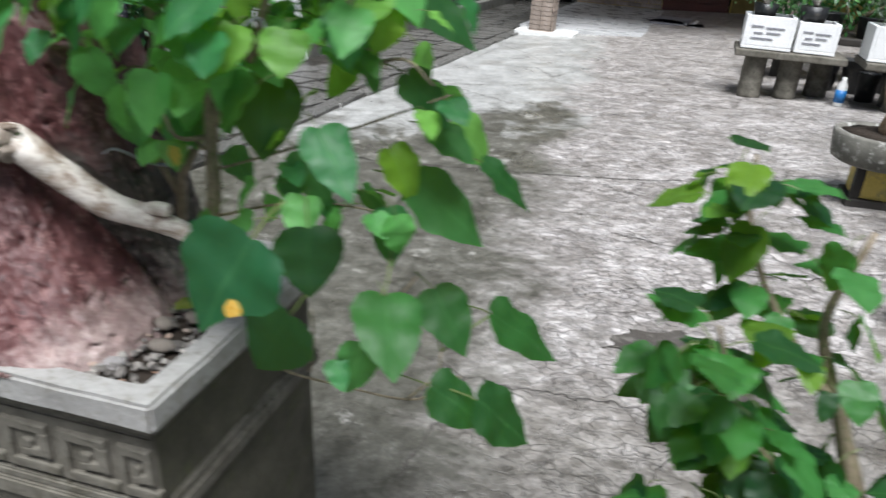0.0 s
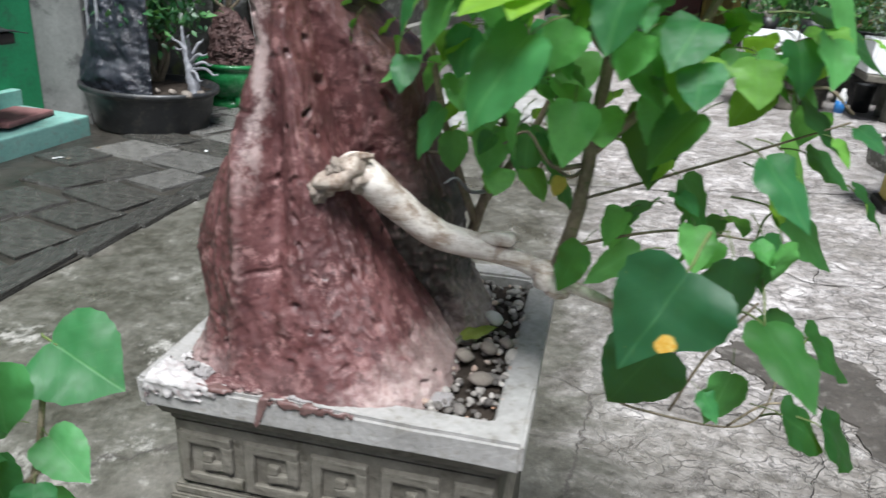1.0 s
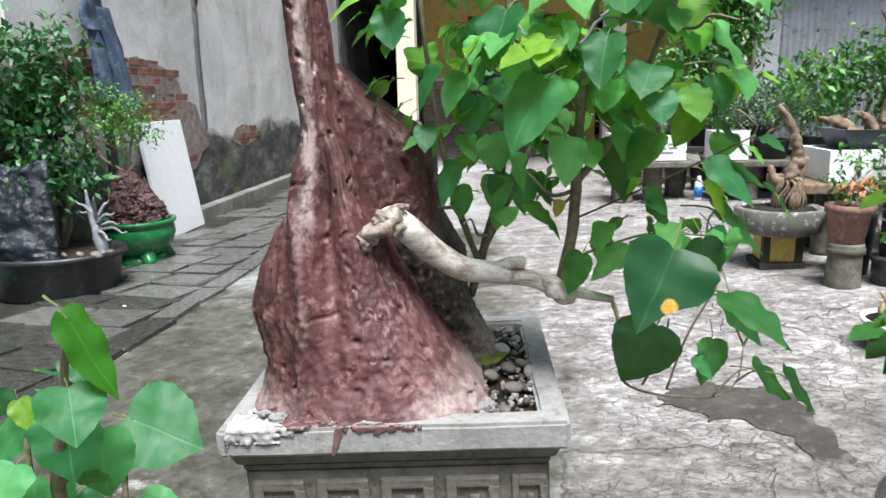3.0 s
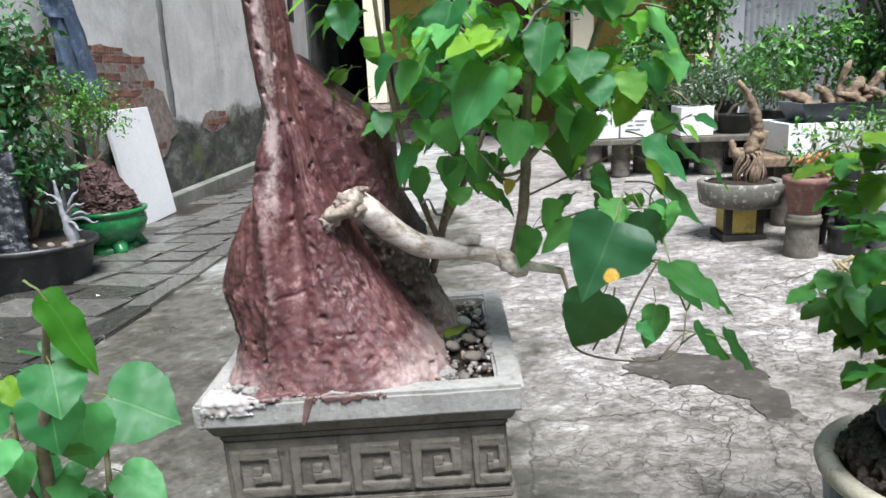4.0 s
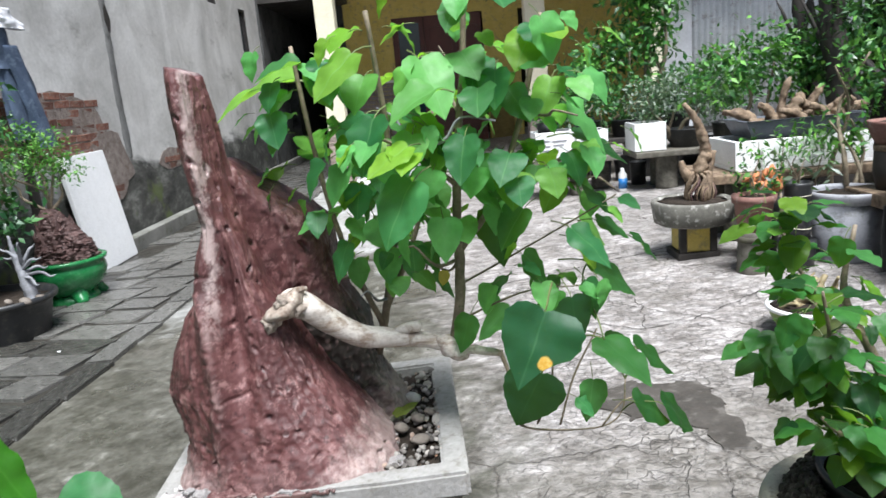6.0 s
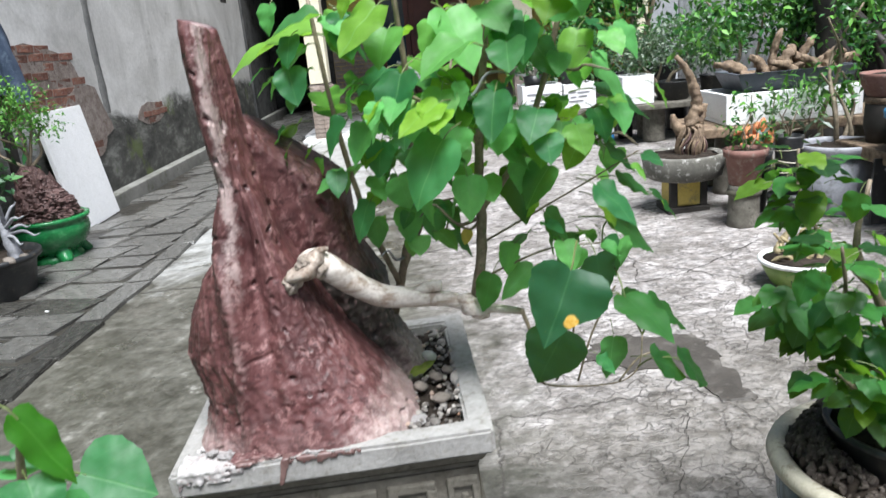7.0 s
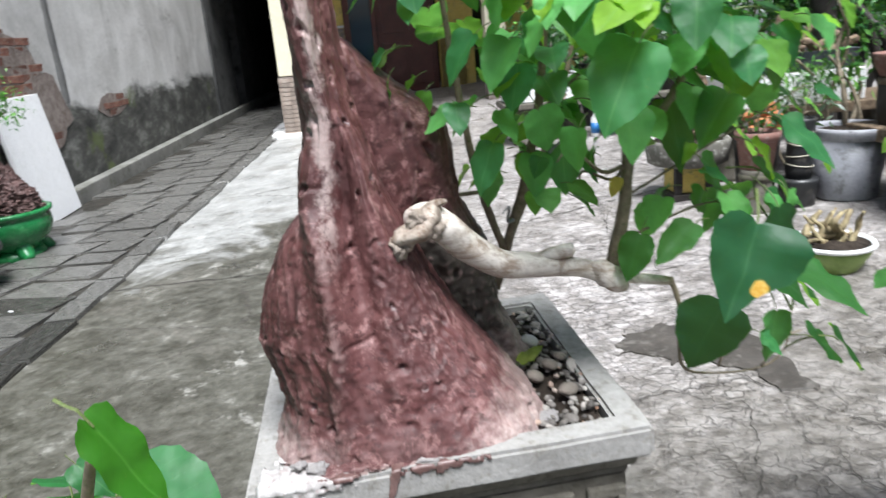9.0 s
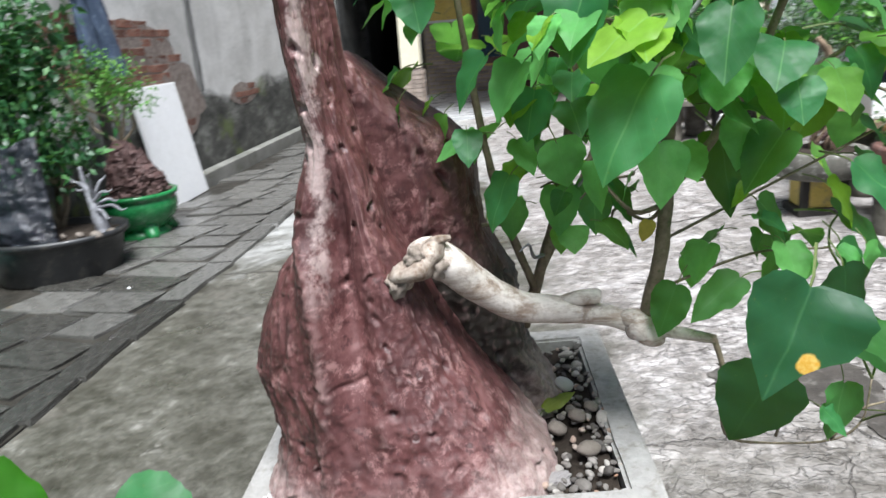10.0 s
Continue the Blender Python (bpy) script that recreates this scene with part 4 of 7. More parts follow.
limb(bm, [W(0.108, -0.064, 0.704), W(0.130, -0.068, 0.710), W(0.146, -0.069, 0.7115), W(0.150, -0.069, 0.7115)], (0.006, 0.0082, 0.0078, 0.004), 12, 0.12, 5, 8.0)
for x, z, r0 in ((0.186, 0.678, 0.0165), (0.196, 0.668, 0.014), (0.178, 0.685, 0.012)):
    limb(bm, [W(x - 0.008, -0.062, z), W(x, -0.066, z + 0.001), W(x + 0.010, -0.060, z)], (r0 * 0.7, r0, r0 * 0.7), 10, 0.5, 5, x * 50)
part("branch", bm, M_BARK, bonsai, "thick pale bare branch with a torn knot at its root", True)
# the stub at its root curls forward, torn and split
for k, (pts, stops) in enumerate((([(-0.054, -0.106, 0.740), (-0.046, -0.118, 0.754), (-0.034, -0.122, 0.768), (-0.020, -0.116, 0.776), (-0.008, -0.106, 0.776)], (0.0025, 0.0105, 0.0140, 0.0135, 0.010)), ([(-0.024, -0.116, 0.780), (-0.012, -0.118, 0.788), (0.002, -0.112, 0.789)], (0.006, 0.0050, 0.002)),
                                  ([(-0.052, -0.112, 0.742), (-0.054, -0.120, 0.732), (-0.050, -0.120, 0.724)], (0.0055, 0.0045, 0.0015)))):
    part("knot", limb(bmesh.new(), [W(p[0] + 0.010, *p[1:]) for p in pts], stops, 26, 1.0, 14, 3.0 + k * 5.1), M_KNOT, bonsai, "torn fibrous knot" if k == 0 else "", True)
for k, (x, y, z, r0) in enumerate(((-0.038, -0.120, 0.752, 0.012), (-0.016, -0.122, 0.774, 0.011), (-0.006, -0.112, 0.768, 0.014))):
    bm = pebble_bm(k + 21, 4, 1.0, 0.5)
    for v in bm.verts:
        c = v.co.copy()
        v.co *= 1 + 0.45 * noise.noise(c * 1.9 + Vector((k * 4.0, 0, 0))) + 0.40 * (0.28 - abs(noise.noise((c.x * 1.2, c.y * 4.2 + k, c.z * 4.2))))
    part("knot", bm, M_KNOT, bonsai, "", True, Matrix.Translation(W(x, y, z)) @ Matrix.Rotation(0.4 * k, 4, "Y") @ Matrix.Scale(r0, 4))

fallen = thing("fallen_leaf", "single yellow-green fallen leaf on the planter's soil", "leaf", Matrix.Translation((0.094, -0.008, 0.556)))

# ---- leaves ----
def leaf_mesh(seed, slim=1.0, curl=0.16, fold=0.16, mats=(None, None), stalk=0.30, lobed=False, halves=None):
    """A heart-shaped (or shallowly three-lobed) leaf one unit long along +y, folded on its midrib, with its stalk."""
    bm = bmesh.new()
    rows = ((-0.09, 0.10, 0.26), (-0.04, 0.0, 0.44), (0.06, 0.0, 0.58), (0.19, 0.0, 0.655), (0.32, 0.0, 0.59), (0.48, 0.0, 0.40), (0.66, 0.0, 0.255), (0.85, 0.0, 0.125), (1.0, 0.0, 0.0)) if lobed else ((-0.055, 0.08, 0.22), (-0.01, 0.0, 0.36), (0.09, 0.0, 0.455), (0.24, 0.0, 0.490), (0.42, 0.0, 0.468), (0.60, 0.0, 0.385), (0.77, 0.0, 0.250), (0.90, 0.0, 0.105), (1.0, 0.0, 0.0))
    ys, inn, outs = zip(*rows)
    one, two = halves or ((ys, outs), (ys, outs))
    fine = [ys[0], -0.03, -0.01 if not lobed else -0.02] + [0.045 + (0.985 - 0.045) * (i / 12) ** 0.95 for i in range(13)] + [1.0]
    def put(x, y):
        e = abs(x) / 0.45
        z = fold * abs(x) * (1 - 0.5 * y) - curl * (y ** 2) - 0.20 * x * x
        z += 0.06 * noise.noise((x * 3.0 + seed * 5.1, y * 3.0, seed)) + 0.035 * e * e * math.sin(y * 15 + seed * 2.1 + (1.5 if x > 0 else 0))
        return bm.verts.new((x * slim, y, z))
    left, right = [], []
    for k, y in enumerate(fine):
        outer = 0.0 if y >= 1.0 else float(np.interp(y, *one)) * (1 + 0.09 * noise.noise((y * 4, seed * 3.7, 0)))
        other = float(np.interp(y, *two)) * (1 + 0.09 * noise.noise((y * 4, seed * 3.7, 0)))
        inner = float(np.interp(y, ys, inn))
        if outer == 0:
            tip = put(0, y)
            left.append([tip] * 4), right.append([tip] * 4)
            continue
        nick = 1 - 0.035 * (k % 2)
        cols = (inner, inner + (outer - inner) * 0.36, inner + (outer - inner) * 0.72, outer * nick)
        cols2 = (inner, inner + (other - inner) * 0.36, inner + (other - inner) * 0.72, other * nick)
        mid = put(0, y) if inner < 0.001 else None
        right.append([mid or put(cols[0], y)] + [put(c, y) for c in cols[1:]])
        left.append([mid or put(-cols2[0], y)] + [put(-c * (1 + 0.05 * noise.noise((seed, y * 3, 4))), y) for c in cols2[1:]])
    for side, flip in ((right, False), (left, True)):
        for a, b in zip(side, side[1:]):
            for k in range(3):
                q = []
                for v in (a[k], a[k + 1], b[k + 1], b[k]):
                    if v not in q:
                        q.append(v)
                if len(q) > 2:
                    f = bm.faces.new(q[::-1] if flip else q)
                    f.smooth = True
    base = len(bm.faces)
    s = stalk
    tube(bm, [(0, 0.06, -0.012), (0, -0.10, -0.02), (0.01, -0.10 - 0.5 * s, -0.05 - 0.12 * s), (0.0, -0.10 - s, -0.06 - 0.45 * s)], [0.010, 0.014, 0.014, 0.016], 4)
    bm.faces.ensure_lookup_table()
    for f in bm.faces[base:]:
        f.material_index = 1
    me = bpy.data.meshes.new("leaf")
    bm.to_mesh(me)
    bm.free()
    for one in mats:
        me.materials.append(one)
    return me


def leaf_pose(base, tip, width, face):
    """The pose of a leaf from its base to its tip, whose upper side looks towards face."""
    b, t = Vector(base), Vector(tip)
    y = t - b
    size = y.length
    y.normalize()
    z = Vector(face)
    z = (z - y * z.dot(y)).normalized()
    x = y.cross(z)
    m = Matrix((x, y, z)).transposed().to_4x4() @ Matrix.Diagonal((size * width, size, size, 1))
    m.translation = b
    return m


HEART = [leaf_mesh(k, 1.0, 0.10 + 0.06 * k, 0.16 + 0.14 * (k % 3), (M_LEAF, M_GREENTWIG)) for k in range(5)]
# one half round and full, the other drawn in towards a long tip
HEART_SPOT = leaf_mesh(9, 1.0, 0.10, 0.42, (M_LEAF_SPOT, M_GREENTWIG), halves=(((-0.055, 0.0, 0.14, 0.35, 0.50, 0.70, 0.85, 1.0), (0.28, 0.40, 0.49, 0.45, 0.38, 0.26, 0.12, 0.0)),
                                                                              ((-0.055, 0.0, 0.15, 0.30, 0.40, 0.49, 0.57, 0.64, 0.72, 0.86, 1.0), (0.36, 0.45, 0.53, 0.53, 0.49, 0.42, 0.30, 0.22, 0.16, 0.08, 0.0))))
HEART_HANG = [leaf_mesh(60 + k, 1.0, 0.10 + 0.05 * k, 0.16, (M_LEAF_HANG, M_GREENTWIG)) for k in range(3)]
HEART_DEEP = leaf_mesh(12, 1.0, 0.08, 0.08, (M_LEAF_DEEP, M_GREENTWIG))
HEART_PALE = [leaf_mesh(40 + k, 1.05, 0.14 + 0.06 * k, 0.26, (M_LEAF_PALE, M_GREENTWIG), 0.18) for k in range(3)]
BLADE = leaf_mesh(46, 0.46, 0.10, 0.10, (M_LEAF_BLADE, M_GREENTWIG), 0.14)
SMALL = [leaf_mesh(20 + k, 0.9, 0.12 + 0.05 * k, 0.14, (M_LEAF_SMALL, M_GREENTWIG)) for k in range(4)]


def put_leaf(parent, shift, meshes, base, tip, width, face):
    m = leaf_pose(Vector(base) - Vector(shift), Vector(tip) - Vector(shift), width, face)
    return part("leaf", rnd.choice(meshes) if isinstance(meshes, list) else meshes, None, parent, m=m)


def strew(parent, shift, meshes, stems, count, size, reach, seed, toward=(0, -0.5, 0.2), droop=(0.3, 1.2), lo=0.15):
    """Leaves along stems: each on its stalk, hanging outwards."""
    r = random.Random(seed)
    for _ in range(count):
        s = r.choice(stems)
        pts = bend(s, 6)
        p = pts[int((lo + (1 - lo) * r.random() ** 0.8) * (len(pts) - 1))]
        a = r.uniform(0, 2 * math.pi)
        out = (Vector((math.cos(a), math.sin(a), 0)) + 0.9 * Vector(toward) * r.random()).normalized()
        d = r.uniform(*droop)
        go = (out * math.cos(d) + Vector((r.uniform(-0.4, 0.4), r.uniform(-0.4, 0.4), -math.sin(d)))).normalized()
        L = r.uniform(*size)
        base = p + out * r.uniform(0.3, 1.0) * reach + Vector((0, 0, r.uniform(-0.01, 0.02)))
        face = out * math.sin(d) + Vector((0, 0, 0.85 + math.cos(d))) + Vector((r.uniform(-0.5, 0.5), r.uniform(-0.5, 0.3), 0))
        put_leaf(parent, shift, meshes, base, base + go * L, r.uniform(0.82, 1.12), face)


SHIFT = (0, 0, Z0)
STEMS = [
    [(0.190, -0.062, 0.672), (0.204, -0.068, 0.74), (0.209, -0.072, 0.80), (0.212, -0.070, 0.88), (0.222, -0.078, 0.97), (0.236, -0.092, 1.08), (0.242, -0.10, 1.19)],
    [(0.209, -0.071, 0.81), (0.255, -0.078, 0.87), (0.295, -0.090, 0.965), (0.33, -0.10, 1.10)],
    [(0.075, 0.035, 0.640), (0.094, 0.020, 0.707), (0.113, 0.0, 0.78), (0.125, -0.035, 0.87), (0.130, -0.065, 0.98), (0.122, -0.10, 1.12)],
    [(0.088, 0.022, 0.690), (0.062, 0.0, 0.77), (0.044, -0.03, 0.86), (0.030, -0.05, 0.97), (0.020, -0.06, 1.09)],
    [(0.207, -0.070, 0.765), (0.285, -0.045, 0.795), (0.365, -0.03, 0.83), (0.43, -0.02, 0.86)],
    [(0.203, -0.067, 0.715), (0.295, -0.05, 0.742), (0.378, -0.02, 0.735)],
    [(0.213, -0.072, 0.90), (0.17, -0.13, 0.945), (0.13, -0.18, 0.975)],
    [(0.262, -0.078, 0.885), (0.32, -0.06, 0.905), (0.38, -0.03, 0.93)],
    [(0.095, 0.018, 0.712), (0.140, 0.03, 0.80), (0.175, 0.03, 0.90), (0.19, 0.02, 1.0)],
]
for s, r in zip(STEMS, ((0.0085, 0.0070, 0.0058, 0.0042, 0.0026), (0.005, 0.003), (0.0068, 0.005, 0.003), (0.005, 0.0025), (0.0017, 0.0010), (0.0017, 0.0010), (0.004, 0.002), (0.004, 0.002), (0.005, 0.002))):
    bm = bmesh.new()
    limb(bm, [W(*p) for p in s], r, 8, 0.3, 6, s[0][0] * 9)
    part("stem", bm, M_TWIG, bonsai, smooth=True)
bm = bmesh.new()
limb(bm, [W(0.254, -0.082, 0.668), W(0.262, -0.085, 0.640), W(0.262, -0.085, 0.600), W(0.275, -0.070, 0.555), W(0.33, -0.03, 0.522), W(0.40, -0.01, 0.512), W(0.43, -0.01, 0.535), W(0.436, -0.01, 0.585)], (0.0032, 0.0024, 0.0016, 0.0012, 0.0010), 6, 0.3, 5)
limb(bm, [W(0.40, -0.01, 0.513), W(0.43, -0.005, 0.545), W(0.456, 0.0, 0.552)], (0.0016, 0.0012), 5, 0.2)
limb(bm, [W(0.335, -0.03, 0.53), W(0.36, -0.02, 0.60), W(0.40, 0.0, 0.662)], (0.0018, 0.0014), 5, 0.2)
limb(bm, [W(0.30, -0.05, 0.545), W(0.318, -0.075, 0.60), W(0.322, -0.085, 0.645)], (0.0018, 0.0014), 5, 0.2)
part("stem", bm, M_TWIG, bonsai, "thin wiry hanging twig", True)
UPPER = [(0.109, -0.160, 1.071, 0.059, -0.200, 1.020, 0.95), (0.038, -0.100, 1.066, -0.024, -0.120, 1.058, 0.60), (0.182, -0.140, 1.058, 0.212, -0.190, 0.990, 0.95), (0.284, -0.100, 1.017, 0.309, -0.130, 0.972, 0.90),
         (0.342, -0.080, 1.025, 0.319, -0.120, 0.974, 0.90), (0.262, -0.020, 1.026, 0.295, -0.030, 0.988, 0.80), (0.364, -0.050, 0.993, 0.420, -0.060, 0.918, 0.70), (0.265, -0.100, 1.045, 0.232, -0.150, 1.002, 0.90),
         (0.199, -0.200, 1.022, 0.142, -0.240, 1.000, 0.70), (0.019, -0.050, 1.049, -0.113, -0.050, 1.036, 0.42), (0.226, -0.200, 0.970, 0.213, -0.230, 0.918, 0.98), (0.129, -0.200, 0.998, 0.107, -0.240, 0.938, 1.0), (0.166, -0.230, 0.967, 0.117, -0.270, 0.941, 0.85)]
MIDDLE = [(0.167, -0.230, 0.930, 0.122, -0.265, 0.866, 1.02), (0.193, -0.120, 0.866, 0.194, -0.150, 0.814, 0.98), (0.083, -0.120, 0.938, 0.053, -0.140, 0.894, 0.98), (0.039, -0.060, 0.874, -0.006, -0.070, 0.855, 0.70),
          (0.068, -0.080, 0.838, 0.039, -0.100, 0.790, 0.95), (0.053, -0.100, 0.945, 0.016, -0.100, 0.898, 0.75), (0.066, -0.030, 0.804, 0.073, -0.030, 0.752, 0.85), (0.147, -0.040, 0.823, 0.147, -0.060, 0.766, 0.90),
          (0.221, -0.130, 0.918, 0.272, -0.150, 0.872, 0.80), (0.294, -0.120, 0.870, 0.254, -0.140, 0.823, 0.90), (0.294, -0.060, 0.798, 0.338, -0.060, 0.744, 0.85), (0.349, -0.120, 0.841, 0.399, -0.150, 0.790, 0.78), (0.348, -0.050, 0.890, 0.322, -0.060, 0.847, 1.0)]
LOWER = [(0.374, -0.020, 0.948, 0.461, -0.020, 0.911, 0.45), (0.217, -0.090, 0.729, 0.195, -0.100, 0.675, 0.9),
         (0.271, -0.100, 0.737, 0.217, -0.120, 0.706, 0.85), 
         (0.404, 0.000, 0.824, 0.460, 0.000, 0.796, 0.65), (0.384, -0.020, 0.874, 0.438, -0.020, 0.828, 0.65), (0.243, -0.020, 0.919, 0.263, -0.020, 0.867, 0.85)]
for rows in (UPPER, MIDDLE, LOWER):
    for x, y, z, u, v, w, k in rows:
        b, t = Vector((x, y, z)), Vector((u, v, w))
        face = (rnd.uniform(-0.45, 0.45), -0.50, rnd.uniform(0.8, 1.7))
        if k < 0.72:
            # these look sideways or straight up
            face, k = ((0.40, -0.32, 0.85) if x > 0.2 else (0.05, -0.25, 1.0)), 1.0
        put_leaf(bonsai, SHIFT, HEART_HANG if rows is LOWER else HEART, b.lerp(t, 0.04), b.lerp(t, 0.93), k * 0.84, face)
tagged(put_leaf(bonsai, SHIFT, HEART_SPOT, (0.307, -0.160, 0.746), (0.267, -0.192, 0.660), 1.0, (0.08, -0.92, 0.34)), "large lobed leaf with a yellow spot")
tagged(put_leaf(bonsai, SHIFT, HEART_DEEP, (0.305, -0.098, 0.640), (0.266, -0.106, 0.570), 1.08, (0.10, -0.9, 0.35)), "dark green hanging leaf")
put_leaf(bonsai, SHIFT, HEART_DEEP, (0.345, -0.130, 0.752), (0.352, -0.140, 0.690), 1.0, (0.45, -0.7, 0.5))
strew(bonsai, SHIFT, HEART, STEMS[:4] + STEMS[6:9], 190, (0.024, 0.048), 0.080, 11, lo=0.34)
strew(bonsai, SHIFT, HEART, STEMS[4:6], 20, (0.026, 0.046), 0.050, 12)
# leaves that stand out flat from the hanging twigs
FLAT = (((0.391, -0.004, 0.765), (0.473, 0.012, 0.715), 0.80, 1), ((0.440, -0.049, 0.566), (0.500, -0.030, 0.524), 0.80, 1), ((0.485, -0.030, 0.550), (0.548, -0.002, 0.496), 0.78, 1), ((0.395, -0.075, 0.672), (0.440, -0.150, 0.640), 0.75, 1),
        ((0.414, 0.016, 0.641), (0.468, -0.012, 0.593), 0.85, 1), ((0.471, 0.056, 0.606), (0.551, 0.104, 0.541), 0.55, 1), ((0.376, -0.080, 0.617), (0.366, -0.094, 0.560), 0.75, 0), ((0.398, 0.085, 0.806), (0.447, 0.105, 0.765), 1.0, 0),
        ((0.380, -0.040, 0.747), (0.396, -0.052, 0.693), 0.75, 0), ((0.343, 0.120, 0.876), (0.362, 0.130, 0.836), 0.8, 0), ((0.258, -0.050, 0.858), (0.274, -0.085, 0.792), 0.95, 1), ((0.458, 0.010, 0.792), (0.512, 0.032, 0.750), 0.5, 1),
        ((0.352, -0.095, 0.600), (0.372, -0.110, 0.578), 0.8, 0), ((0.372, -0.020, 0.800), (0.410, -0.030, 0.760), 0.8, 0))
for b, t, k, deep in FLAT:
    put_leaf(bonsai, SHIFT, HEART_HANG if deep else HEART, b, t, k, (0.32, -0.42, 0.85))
for p, q, u in (((0.378, -0.02, 0.735), (0.383, -0.006, 0.752), (0.391, -0.004, 0.765)), ((0.436, -0.01, 0.585), (0.424, 0.0, 0.615), (0.414, 0.016, 0.641)), ((0.436, -0.01, 0.585), (0.455, 0.02, 0.60), (0.471, 0.056, 0.606)), ((0.43, -0.01, 0.535), (0.436, -0.03, 0.553), (0.440, -0.049, 0.566)), ((0.378, -0.02, 0.735), (0.390, -0.05, 0.70), (0.395, -0.075, 0.672))):
    bm = limb(bmesh.new(), [W(*p), W(*q), W(*u)], (0.0015, 0.0011), 5, 0.2)
    part("twig", bm, M_GREENTWIG, bonsai, smooth=True)
M_LEAF_OLD = leaf_material("leaf_withered", (0.55, 0.38, 0.06), (0.62, 0.44, 0.08), (0.5, 0.3, 0.1), 0.0)
tagged(put_leaf(bonsai, SHIFT, leaf_mesh(81, 0.9, 0.2, 0.2, (M_LEAF_OLD, M_GREENTWIG), 0.2), (0.189, -0.1, 0.793), (0.184, -0.1, 0.772), 0.8, (0.1, -0.8, 0.5)), "small withered yellow leaf")
part("blade", leaf_mesh(77, 0.42, 0.05, 0.1, (leaf_material("leaf_yellow", (0.30, 0.36, 0.06), (0.38, 0.42, 0.08), (0.4, 0.45, 0.1), 0.0), M_GREENTWIG), 0.1), None, fallen, m=pose(0, 0, 0, 12, 20, -50) @ Matrix.Diagonal((0.045, 0.045, 0.045, 1)))
strew(bonsai, SHIFT, HEART, [s[-3:] for s in STEMS[:4]], 60, (0.030, 0.056), 0.090, 13)

# bare side twigs among the leaves
q = random.Random(52)
for k in range(22):
    pts = bend(q.choice(STEMS[:4] + STEMS[6:]), 6)
    p = pts[int(q.uniform(0.25, 0.9) * (len(pts) - 1))]
    a = q.uniform(0, 6.28)
    go = Vector((math.cos(a), math.sin(a) * 0.8, q.uniform(-0.1, 0.9))).normalized()
    L = q.uniform(0.05, 0.13)
    side = Vector((q.uniform(-1, 1), q.uniform(-1, 1), q.uniform(-1, 0.3))) * 0.02
    bm = limb(bmesh.new(), [W(*p), W(*(p + go * L * 0.4 + side)), W(*(p + go * L * 0.75 + side * 0.4)), W(*(p + go * L + side * 1.5))], (0.0026, 0.0018, 0.0010), 5, 0.4, 4, k * 3.0)
    part("twig", bm, M_TWIG if k % 3 else M_DRIFT, bonsai, smooth=True)

# ---- the potted shrub in the glazed bowl ----
M_CRUMB = mottled("soil_crumbs", (0.035, 0.027, 0.021), (0.12, 0.10, 0.085), 60, 260, (0.85, 0.98), 0.9, 0.003, (0.20, 0.17, 0.145), spec=0.2)
